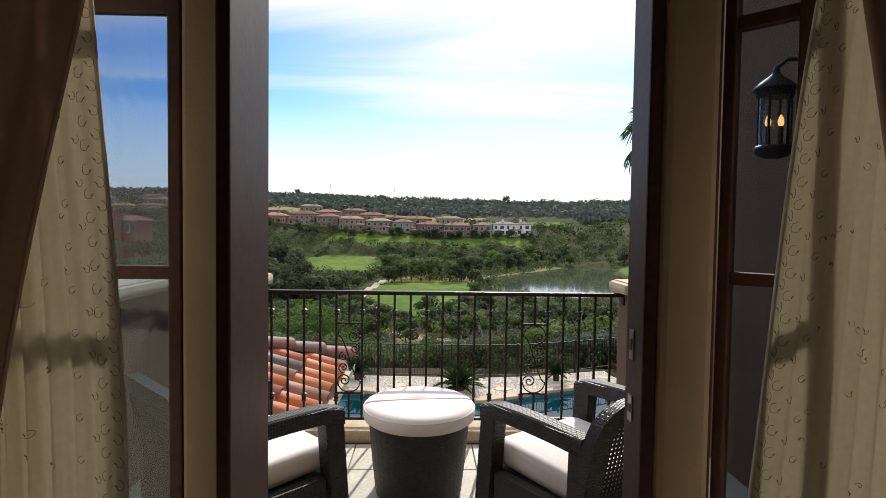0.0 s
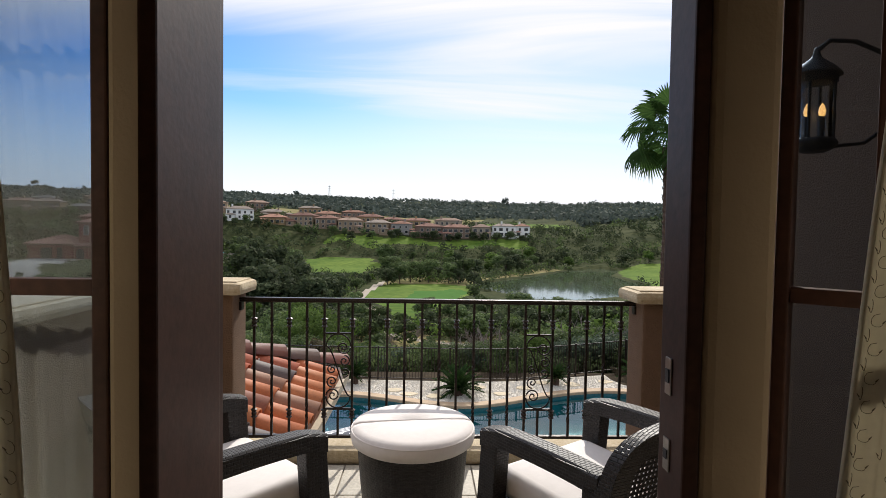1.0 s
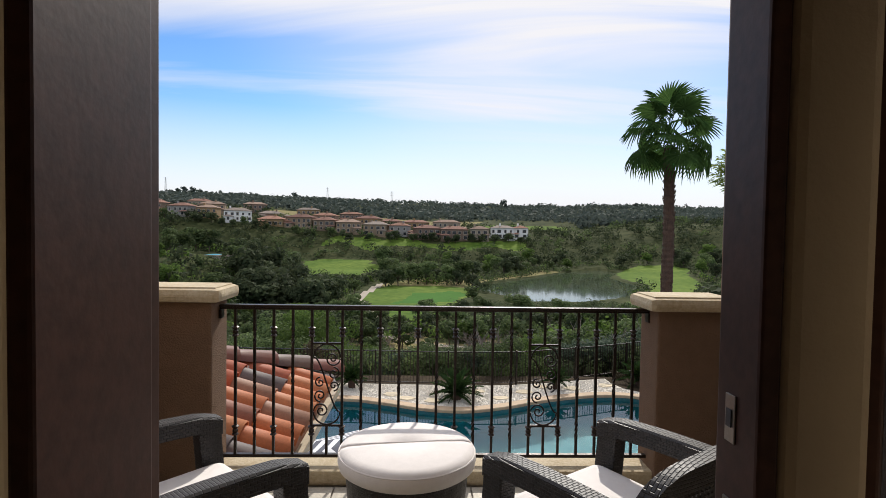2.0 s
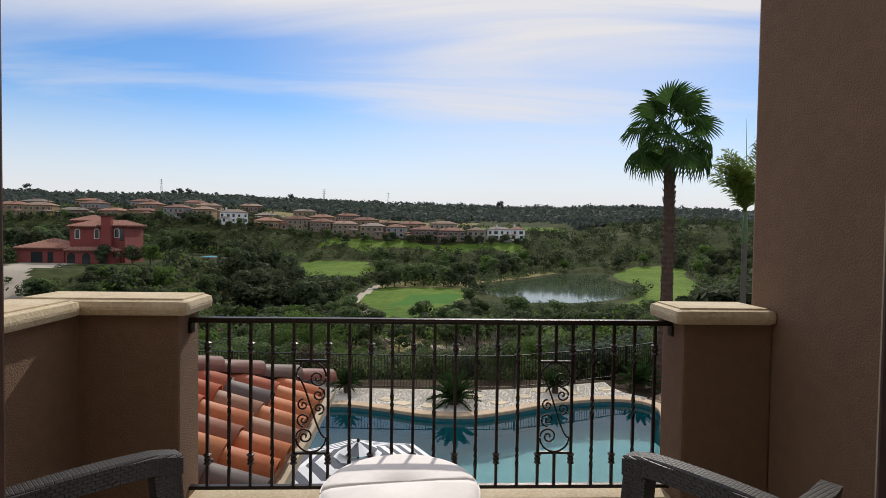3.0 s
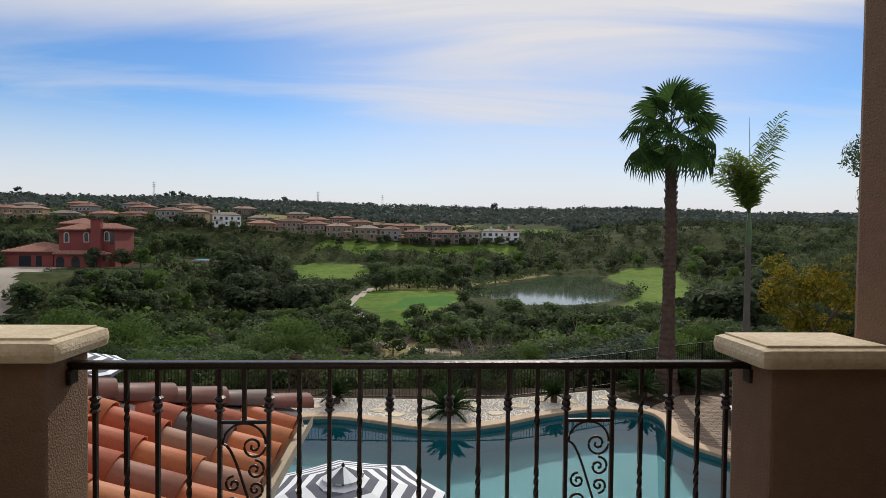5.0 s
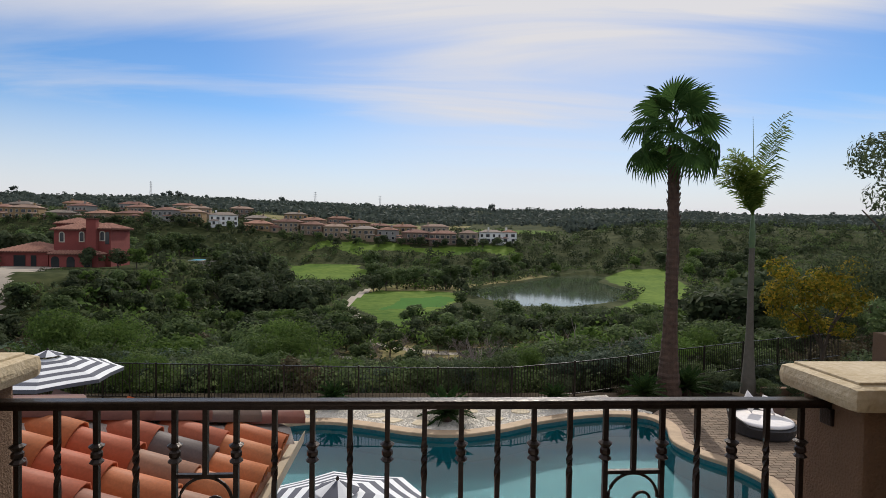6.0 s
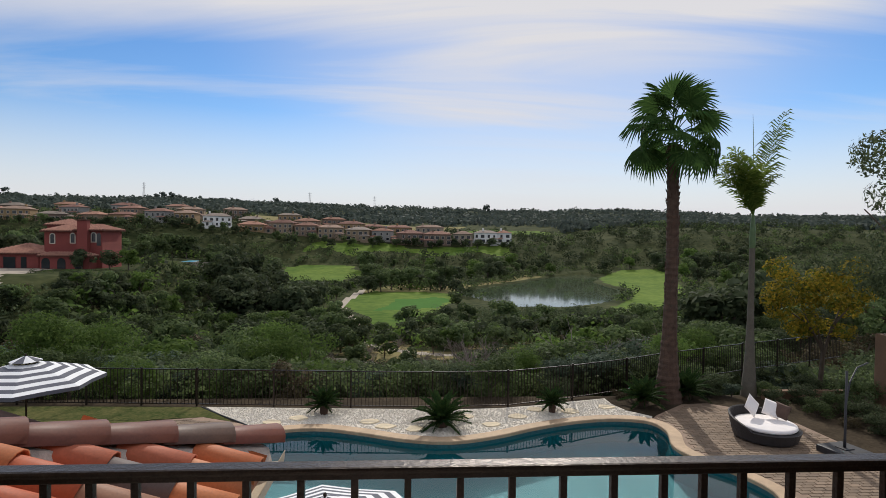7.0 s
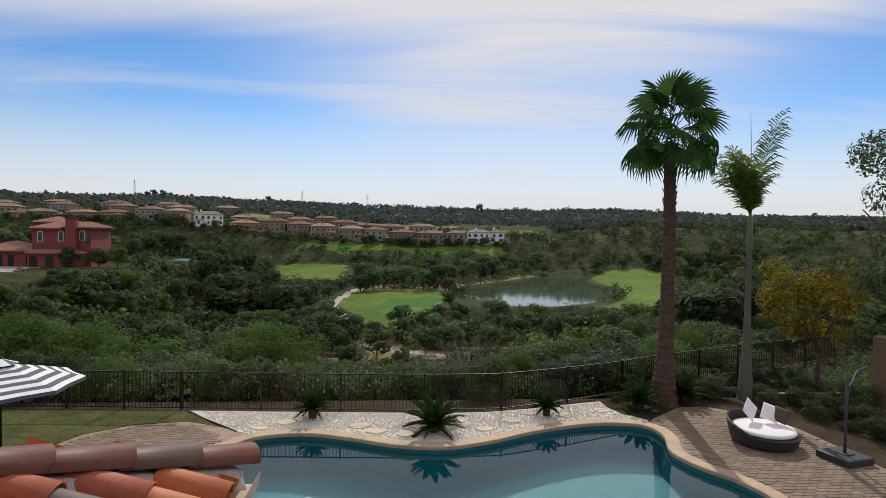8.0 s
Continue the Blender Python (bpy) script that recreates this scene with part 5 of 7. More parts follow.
# scattered crushed stones over the gravel bed
gv, gf = [], []
rs = random.Random(9)
GRAVEL_POLY = rim(12, 66, 0.36) + [(8.1, 16.5), (7.5, 17.16), (7.28, 17.84), (7.25, 18.4), (5.96, 18.1), (4.85, 17.75), (3.2, 17.4), (1.84, 17.34), (0, 17.42), (-3.8, 17.62), (-6.6, 17.8), (-5.83, 16.9), (-5.1, 16.25), (-4.7, 15.95)]
while len(gf) < 4 * 9000:
    x, y = rs.uniform(-6.8, 8.4), rs.uniform(14.7, 18.5)
    if not inside(GRAVEL_POLY, x, y):
        continue
    r, a, k = rs.uniform(0.018, 0.045), rs.uniform(0, 6.28), len(gv)
    h = r * rs.uniform(0.5, 1.1)
    gv += [(x + r * math.cos(a + q), y + r * math.sin(a + q), GROUND + 0.018) for q in (0, 1.57, 3.14, 4.71)] + [(x + rs.uniform(-0.4, 0.4) * r, y + rs.uniform(-0.4, 0.4) * r, GROUND + 0.02 + h)]
    gf += [(k, k + 1, k + 4), (k + 1, k + 2, k + 4), (k + 2, k + 3, k + 4), (k + 3, k, k + 4)]
tagged(new("gravel_stones", raw_mesh("gravel_stones", gv, gf, M_GRAVEL)), "loose crushed white stones", "gravel", kind="stuff")


# ---- plants ----
def leaf_cloud(rng, lobes, count, size, slim=0.5, droop=0.0, shell=0.55):
    """Small diamond leaves scattered through lobes (x, y, z, rx, rz)."""
    vol = np.array([l[3] * l[3] * l[4] for l in lobes]) ** 0.75
    pick = rng.choice(len(lobes), count, p=vol / vol.sum())
    L = np.array(lobes)[pick]
    d = rng.normal(size=(count, 3))
    d /= np.linalg.norm(d, axis=1)[:, None]
    r = shell + (1 - shell) * rng.random(count) ** 0.6
    p = L[:, :3] + d * r[:, None] * np.stack([L[:, 3], L[:, 3], L[:, 4]], 1)
    face = d + rng.normal(size=(count, 3)) * 0.45
    face[:, 2] += 0.35
    a = np.cross(face, rng.normal(size=(count, 3)))
    a[:, 2] -= droop * 0.7
    a /= np.linalg.norm(a, axis=1)[:, None] + 1e-9
    b = np.cross(face, a)
    b /= np.linalg.norm(b, axis=1)[:, None] + 1e-9
    s = size * (0.6 + 0.8 * rng.random(count))[:, None]
    v = np.stack([p - a * s, p + b * s * slim, p + a * s, p - b * s * slim], 1).reshape(-1, 3)
    f = np.arange(count * 4).reshape(-1, 4)
    return v, f


def cloud_mesh(name, seed, lobes, count, size, material, slim=0.5, droop=0.0, shell=0.55):
    v, f = leaf_cloud(np.random.default_rng(seed), lobes, count, size, slim, droop, shell)
    return raw_mesh(name, v.tolist(), f.tolist(), material)


def lobes_for(seed, n, width, z0, z1, r):
    rnd = random.Random(seed)
    out = []
    for _ in range(n):
        a, q = rnd.uniform(0, 6.28), math.sqrt(rnd.random())
        z = rnd.uniform(z0, z1)
        taper = 1 - 0.45 * abs((z - z0) / (z1 - z0) - 0.35)
        s = rnd.uniform(0.7, 1.25) * r
        out.append((q * width * taper * math.cos(a), q * width * taper * math.sin(a), z, s, s * rnd.uniform(0.65, 0.95)))
    return out


def trunk_mesh(seed, height_, r, spread, limbs=6):
    """A tapered, leaning trunk with limbs."""
    rnd = random.Random(seed)
    bm = bmesh.new()
    fork = height_ * rnd.uniform(0.25, 0.4)
    lean = Vector((rnd.uniform(-0.1, 0.1), rnd.uniform(-0.1, 0.1), 0)) * height_
    tube(bm, [(0, 0, -0.5), (0, 0, 0.0), lean * 0.3 + Vector((0, 0, fork * 0.6)), lean * 0.5 + Vector((0, 0, fork))], r, 7, r * 0.7)
    for k in range(limbs):
        a = 2 * math.pi * k / limbs + rnd.uniform(-0.4, 0.4)
        e = Vector((math.cos(a) * spread * rnd.uniform(0.5, 1), math.sin(a) * spread * rnd.uniform(0.5, 1), height_ * rnd.uniform(0.6, 0.9)))
        st = lean * 0.5 + Vector((0, 0, fork * rnd.uniform(0.8, 1.0)))
        mid = st.lerp(e, 0.5) + Vector((rnd.uniform(-0.2, 0.2), rnd.uniform(-0.2, 0.2), 0.25)) * height_ * 0.2
        tube(bm, [st, mid, e], r * 0.5, 5, r * 0.12)
    me = bpy.data.meshes.new("trunk")
    bm.normal_update(); bm.to_mesh(me); bm.free(); me.materials.append(M_TRUNK)
    return me


def bare_mesh(seed, height_, r):
    """Bare branching twigs."""
    rnd = random.Random(seed)
    bm = bmesh.new()

    def grow(p, d, length, q, level):
        e = p + d * length
        mid = p.lerp(e, 0.5) + Vector((rnd.uniform(-1, 1), rnd.uniform(-1, 1), rnd.uniform(-0.3, 0.6))) * length * 0.08
        tube(bm, [p, mid, e], q, 4 if level else 6, q * 0.6)
        if level < 5:
            for _ in range(3 if level < 3 else 2):
                nd = (d + Vector((rnd.uniform(-1, 1), rnd.uniform(-1, 1), rnd.uniform(-0.35, 0.6))) * 0.75).normalized()
                grow(e if rnd.random() < 0.6 else mid, nd, length * rnd.uniform(0.6, 0.85), q * 0.62, level + 1)
    for _ in range(2):
        grow(Vector((rnd.uniform(-0.2, 0.2), rnd.uniform(-0.2, 0.2), -0.3)), Vector((rnd.uniform(-0.3, 0.3), rnd.uniform(-0.3, 0.3), 1)).normalized(), height_ * 0.30, r, 0)
    me = bpy.data.meshes.new("twigs")
    bm.to_mesh(me); bm.free(); me.materials.append(M_TWIG)
    return me


def plant(name, crown, trunk, label, category, group):
    t = thing(name, pose(0, 0, -900), label, category, group)
    part_data("trunk", trunk, t)
    if crown:
        part_data("crown", crown, t)
    return t


# every kind is modelled once at unit size (height about 1) and set out in scaled copies
KINDS = {}


def kind_of(key, name, label, category, group, material, n_leaf, leaf, seeds, lob, width, z0, z1, r, tr, droop=0.0, slim=0.5):
    out = []
    for sd in seeds:
        crown = cloud_mesh("crown", sd, lobes_for(sd, lob, width, z0, z1, r), n_leaf, leaf, material, slim, droop)
        out.append((crown, trunk_mesh(sd, z1, tr, width * 0.8)))
    KINDS[key] = (out, name, label, category, group)


kind_of("shrub", "shrub", "dense dark green chaparral shrub on the slope", "shrub", "shrubs on the slope", L_DARK, 3400, 0.027, (1, 2), 14, 0.42, 0.15, 0.85, 0.21, 0.03)
kind_of("olive_shrub", "shrub", "grey-green chaparral shrub on the slope", "shrub", "shrubs on the slope", L_OLIVE, 3400, 0.028, (3, 4), 14, 0.45, 0.12, 0.82, 0.22, 0.03)
kind_of("bright", "pepper_tree", "bright green feathery young pepper tree", "tree", "pepper trees on the slope", L_BRIGHT, 6000, 0.019, (5, 6), 16, 0.34, 0.25, 0.86, 0.17, 0.025, 0.9, 0.32)
kind_of("silver", "shrub", "silvery leaved shrub behind the fence", "shrub", "shrubs on the slope", L_SILVER, 2400, 0.030, (7, 8), 14, 0.42, 0.15, 0.82, 0.20, 0.03, 0, 0.4)
kind_of("brown", "shrub", "dry brown scrub bush on the slope", "shrub", "dry bushes on the slope", L_BROWN, 1800, 0.035, (9, 10), 12, 0.45, 0.1, 0.7, 0.22, 0.03)
kind_of("tree", "valley_tree", "rounded green tree on the golf course", "tree", "trees in the valley", L_OLIVE, 900, 0.055, (11, 12, 13), 11, 0.36, 0.38, 0.86, 0.19, 0.028)
kind_of("dark_tree", "oak_tree", "dark green spreading oak in the valley", "tree", "trees in the valley", L_DARK, 900, 0.058, (14, 15, 16), 12, 0.40, 0.28, 0.84, 0.20, 0.032)
kind_of("green_tree", "valley_tree", "fresh green tree in the valley", "tree", "trees in the valley", L_BRIGHT, 900, 0.052, (17, 18), 11, 0.34, 0.32, 0.86, 0.18, 0.028, 0.4)
kind_of("gold", "golden_tree", "round tree with yellow and green leaves", "tree", "garden trees", L_GOLD, 6500, 0.0135, (19,), 26, 0.38, 0.38, 0.90, 0.105, 0.02)
kind_of("right", "garden_tree", "tall grey-green garden tree with loose twigs", "tree", "garden trees", L_DARK, 11000, 0.0085, (20,), 30, 0.26, 0.34, 0.93, 0.085, 0.016, 0.5, 0.35)
KINDS["bare"] = ([(None, bare_mesh(31, 1.0, 0.028)), (None, bare_mesh(32, 1.0, 0.028))], "bare_tree", "leafless grey-brown tree with fine twigs", "tree", "bare trees")
rp = random.Random(77)


def put(key, x, y, h, wide=1.0, z=None):
    out, name, label, category, group = KINDS[key]
    crown, trunk = rp.choice(out)
    t = thing(name, pose(x, y, (height(x, y) if z is None else z) - 0.1, 0, 0, rp.uniform(0, 360)), label, category, group)
    t.scale = (h * wide, h * wide, h)
    part_data("trunk", trunk, t)
    if crown:
        part_data("crown", crown, t)
    return t


LIMIT = [(-1.2, 0.085), (-0.75, 0.10), (-0.40, 0.118), (-0.16, 0.135), (-0.05, 0.158), (0.02, 0.168), (0.10, 0.15), (0.20, 0.138), (0.36, 0.13), (0.44, 0.105), (0.55, 0.075), (0.80, 0.04), (1.4, 0.03)]


def allowed(x, y):
    """How tall a plant may be here and still leave the view over the valley open."""
    b = x / (y + 1.4)
    if y >= 125:
        s = 0.0
        if -0.23 < b < -0.095 and y < 252:
            s = 0.079
        elif -0.43 < b < -0.355 and y < 163:
            s = 0.049
        elif -0.085 < b < 0.05 and y < 160:
            s = 0.118
        return 1.55 - s * (y + 1.4) - height(x, y) if s else 99
    for (p, s), (q, t) in zip(LIMIT, LIMIT[1:]):
        if b <= q:
            s = s + (t - s) * max(0, (b - p) / (q - p))
            break
    if y > 60 and b < -0.33:
        s = min(s, 0.064)
    if y < 112 and b < -0.60:
        s = max(s, 0.088)
    if -0.16 < b < 0.13 and y < 90:
        s = max(s, 0.222)
    return 1.55 - s * (y + 1.4) - height(x, y)


def scatter(n, xr, yr, keys, hr, gap, ok=None, wide=(0.9, 1.3)):
    spots = []
    for _ in range(n * 6):
        if len(spots) >= n:
            break
        y = rp.uniform(*yr)
        x = rp.uniform(*xr) * (y / yr[1] if xr[0] < -15 else 1)
        if any((x - a) ** 2 + (y - b) ** 2 < gap * gap for a, b in spots):
            continue
        if ok and not ok(x, y):
            continue
        h = min(rp.uniform(*hr), allowed(x, y) * rp.uniform(0.85, 1.02))
        if h < 0.5:
            continue
        spots.append((x, y))
        put(rp.choice(keys), x, y, h, rp.uniform(*wide))


def open_land(x, y):
    return not (any(inside(p, x, y) for p in FAIRWAYS) or inside(LAKE, x, y) or inside(DRIVE, x, y) or near_line(ROUTE, x, y) < 4 or near_line(ROUTE_B, x, y) < 3)


# far houses: x, y, width
ROW = [(-300, 408, 18), (-276, 402, 17), (-252, 404, 16), (-229, 406, 18), (-204, 402, 16), (-181, 404, 15), (-160, 403, 13), (-136, 400, 17), (-112, 398, 16), (-92, 400, 17), (-73, 396, 14), (-55, 394, 16), (-36, 392, 15), (-19, 392, 12), (3, 385, 15), (21, 384, 17), (39, 386, 12), (56, 390, 15), (70, 392, 9),
       (-262, 440, 17), (-218, 442, 16), (-170, 440, 17), (-122, 436, 17), (-80, 434, 16), (-46, 432, 17), (-8, 430, 18), (16, 428, 18), (-310, 446, 17), (-285, 478, 17), (-240, 480, 18), (-195, 478, 17), (-146, 474, 17), (-100, 470, 17), (-62, 466, 17), (-28, 462, 16), (-335, 404, 18), (-360, 440, 18)]
# slope just behind the fence
scatter(95, (-21, 22), (19.6, 26), ["shrub", "olive_shrub", "olive_shrub", "silver", "brown", "bright"], (1.2, 2.4), 0.75, lambda x, y: y > 19.4 + max(0, (x - 4) * 0.3))
scatter(105, (-36, 36), (26, 44), ["shrub", "olive_shrub", "shrub", "olive_shrub", "silver", "brown"], (2.0, 4.0), 1.3, lambda x, y: not (-1 < x < 9 and y > 34))
for x, y, h in ((-7.2, 27, 4.3), (-5.4, 28.5, 4.6), (-8.4, 30, 4.6), (-4.0, 26.2, 3.7), (-16.5, 25, 4.6), (-15.2, 26.5, 4.4), (-3.2, 24.5, 2.9), (-6.2, 25, 3.4), (6.8, 30, 3.5), (14.5, 27, 3.9), (16.5, 29, 4.4)):
    put("bright", x, y, min(h, allowed(x, y) * 1.03), 1.2)
for x, y, h in ((7.9, 22.2, 2.3), (9.3, 22.6, 2.3), (6.6, 21.6, 1.9), (10.6, 24, 2.5), (2.4, 20.3, 1.4)):
    put("silver", x, y, h, 1.25)
for x, y, h in ((15.5, 31, 8.0), (13.6, 33, 8.5), (17.5, 33, 7.5), (4.6, 33, 7.2), (6.2, 34, 6.5), (12.5, 30, 5.6), (11.3, 27, 5.0), (14.8, 36, 7.4), (1.8, 60, 6.5), (-21.5, 16.8, 4.5)):
    put("bare", x, y, min(h, allowed(x, y) * 1.35 if x < 10 and x > -10 else h), 1.0)
# garden trees in front of the far houses
for k in range(46):
    x = -300 + 8.3 * k + rp.uniform(-3, 3)
    y = rp.uniform(374, 383) + (10 if x < -100 else 0)
    put(rp.choice(("dark_tree", "dark_tree", "tree")), x, y, rp.uniform(4.5, 8.5), rp.uniform(0.8, 1.3))
# middle slope and valley floor
scatter(150, (-88, 92), (44, 84), ["olive_shrub", "tree", "dark_tree", "tree", "shrub", "green_tree", "brown"], (3.2, 6.2), 2.8, lambda x, y: open_land(x, y) and not (-9 < x < 12 and 62 < y < 84 and rp.random() < 0.6))
scatter(130, (-130, 120), (84, 128), ["tree", "dark_tree", "tree", "green_tree", "dark_tree"], (3.6, 6.6), 3.6, open_land)
for x, y, h, k in ((-14, 100, 6, "tree"), (-9.5, 104, 5.5, "tree"), (0.5, 108, 4.8, "dark_tree"), (8, 112, 5.2, "tree"), (20, 118, 4.4, "dark_tree"), (29, 122, 4.4, "tree"), (-25, 108, 6.2, "green_tree"), (15, 92, 4.6, "tree"), (38, 120, 4.2, "dark_tree"), (47, 124, 4.2, "tree"),
                   (-23, 178, 4.6, "tree"), (-28, 172, 4.6, "tree"), (-14.5, 204, 7.0, "dark_tree"), (-10, 208, 8.5, "tree"), (-6, 214, 9, "tree"), (1, 214, 9.0, "tree"), (9, 212, 8.5, "tree"), (4, 222, 7, "dark_tree"), (18, 200, 6, "dark_tree"), (-36, 190, 4.4, "tree"), (-33, 206, 4.0, "tree")):
    put(k, x, y, h, 1.15)
scatter(90, (-150, 190), (128, 205), ["tree", "dark_tree", "dark_tree", "tree"], (5, 9), 5.0, lambda x, y: open_land(x, y) and not (12 < x < 100 and y < 175) and not (66 < x < 120 and y > 160) and not (-92 < x < -58 and y < 150) and not (-30 < x < 30), (0.9, 1.25))
scatter(22, (-98, -52), (84, 108), ["dark_tree", "tree", "dark_tree"], (3.0, 5.5), 3.2, None, (1.0, 1.5))
scatter(34, (-58, -30), (122, 176), ["dark_tree"], (8, 12.5), 4.0, lambda x, y: not (-0.42 < x / (y + 1.4) < -0.36 and y < 165), (0.9, 1.2))
scatter(120, (-190, 230), (205, 330), ["tree", "dark_tree", "dark_tree", "tree", "green_tree"], (6, 11), 6, lambda x, y: open_land(x, y) and not (68 < x < 130 and y < 262), (0.9, 1.3))


def merged_woods(name, label, n, xr, yr, hr, material, quads, leaf, seed, ok=None, slim=0.6, squash=0.55):
    """Many small bushes or trees as one body of leaf clumps; xr: half width as a share of the distance, plus metres."""
    rng = np.random.default_rng(seed)
    vs, k = [], 0
    tries = 0
    while k < n and tries < n * 8:
        tries += 1
        y = yr[0] + (yr[1] - yr[0]) * rng.random() ** 1.25
        x = (rng.random() * 2 - 1) * (y * xr[0] + xr[1])
        if ok and not ok(x, y):
            continue
        h = rng.uniform(*hr)
        h = min(h, allowed(x, y))
        if h < 0.25:
            continue
        z = height(x, y)
        lob = [(x + rng.normal() * h * 0.28, y + rng.normal() * h * 0.28, z + h * rng.uniform(0.25, 0.7), h * rng.uniform(0.28, 0.45), h * rng.uniform(0.22, 0.34)) for _ in range(5)]
        v, _ = leaf_cloud(rng, lob, quads, h * leaf, slim, 0.0, 0.6)
        vs.append(v); k += 1
    v = np.concatenate(vs)
    f = np.arange(len(v)).reshape(-1, 4)
    tagged(new(name, raw_mesh(name, v.tolist(), f.tolist(), material)), label, "bushes", kind="stuff")


def off_deck(x, y):
    return y > 19.6 + max(0, (x - 4) * 0.33)


def wild(x, y):
    return open_land(x, y) and not (0.06 < x / (y + 1.4) < 0.5 and 122 < y < 178) and not (-92 < x < -67 and 124 < y < 148) and not (-95 < x < -62 and 124 < y < 148) and not (-74 < x < -55 and 155 < y < 172)


merged_woods("undergrowth", "sunlit green undergrowth covering the near slope", 2000, (1.0, 6), (19.8, 46), (0.6, 1.6), L_NEAR, 80, 0.06, 41, off_deck)
merged_woods("undergrowth", "grey-green sage brush on the slope", 1300, (1.0, 6), (22, 110), (0.7, 2.0), L_MID, 60, 0.08, 48, lambda x, y: off_deck(x, y) and wild(x, y))
merged_woods("undergrowth", "low dark scrub covering the slope", 1500, (1.0, 6), (22, 90), (0.8, 2.2), L_DARK, 60, 0.08, 42, lambda x, y: off_deck(x, y) and wild(x, y))
merged_woods("undergrowth", "low dry scrub on the slope", 700, (0.8, 2), (30, 110), (0.7, 1.8), L_BROWN, 40, 0.09, 43, wild)
merged_woods("undergrowth", "dry brown brush beside the valley paths", 420, (0.17, 1), (58, 112), (0.6, 1.7), L_BROWN, 45, 0.09, 51, wild)
for x, y, h in ((-6, 82, 5.5), (2, 72, 5.0), (7, 86, 6.0), (11, 74, 5.2), (-2, 95, 5.5), (-11, 78, 5.0), (14, 90, 6.0)):
    put("bare", x, y, h, 1.0)
for x, y, h in ((-9, 88, 4.6), (-3.5, 86, 4.2), (4.5, 90, 4.4), (10, 95, 4.6), (0.5, 66, 3.4), (-7, 70, 3.6), (8, 66, 3.4)):
    put("tree", x, y, h, 1.2)
merged_woods("valley_brush", "sage green brush covering the valley sides", 1500, (0.95, 10), (80, 360), (1.6, 4.5), L_MID, 26, 0.13, 49, wild)
merged_woods("valley_brush", "bright green brush covering the valley sides", 700, (0.7, 10), (90, 330), (1.6, 4.5), L_BRIGHT, 26, 0.12, 50, wild)
merged_woods("valley_brush", "green brush covering the valley sides", 2000, (0.95, 10), (80, 330), (1.6, 4.2), L_OLIVE, 26, 0.13, 44, wild)
merged_woods("valley_brush", "dark brush covering the valley sides", 2600, (0.95, 10), (100, 420), (2.0, 5.5), L_DARK, 26, 0.13, 45, wild)
merged_woods("ridge_trees", "dark green trees between the far houses", 520, (0.85, 10), (330, 480), (4.0, 8.5), L_DARK, 60, 0.11, 46, lambda x, y: wild(x, y) and not any(abs(x - hx) < hw * 0.5 and -4 < y - hy < 12 for hx, hy, hw in ROW))
merged_woods("ridge_trees", "olive green trees between the far houses", 260, (0.85, 10), (330, 480), (4.0, 8.0), L_OLIVE, 60, 0.11, 47, lambda x, y: wild(x, y) and not any(abs(x - hx) < hw * 0.5 and -4 < y - hy < 12 for hx, hy, hw in ROW))
merged_woods("valley_brush", "dark green brush along the near lake shore", 260, (0.36, 4), (118, 156), (1.4, 2.6), L_DARK, 60, 0.09, 52, lambda x, y: 0.05 < x / (y + 1.4) < 0.37)
merged_woods("valley_brush", "grey-green brush along the near lake shore", 200, (0.36, 4), (116, 154), (1.2, 2.4), L_MID, 60, 0.09, 53, lambda x, y: 0.05 < x / (y + 1.4) < 0.37)
for x, y, h in ((19, 40, 6.2), (22.5, 44, 6.8), (26, 47, 7.0), (29, 52, 7.5), (24, 56, 7.0), (33, 58, 8.0)):
    put("bare", x, y, h, 1.1)
for x, y, h, k in ((-9, 113, 3.6, "dark_tree"), (-5.5, 115, 3.2, "tree"), (5.5, 126, 3.6, "tree"), (10.5, 138, 4.0, "dark_tree"), (-14.5, 124, 4.2, "tree"), (15, 160, 4.5, "tree")):
    put(k, x, y, h, 1.2)
put("gold", 18.1, 21.6, 6.3, 0.95, -5.0)
put("right", 17.5, 16.0, 11.2, 1.0)
put("dark_tree", 40, 66, 9.5, 1.2)
put("dark_tree", 45, 70, 10.5, 1.2)


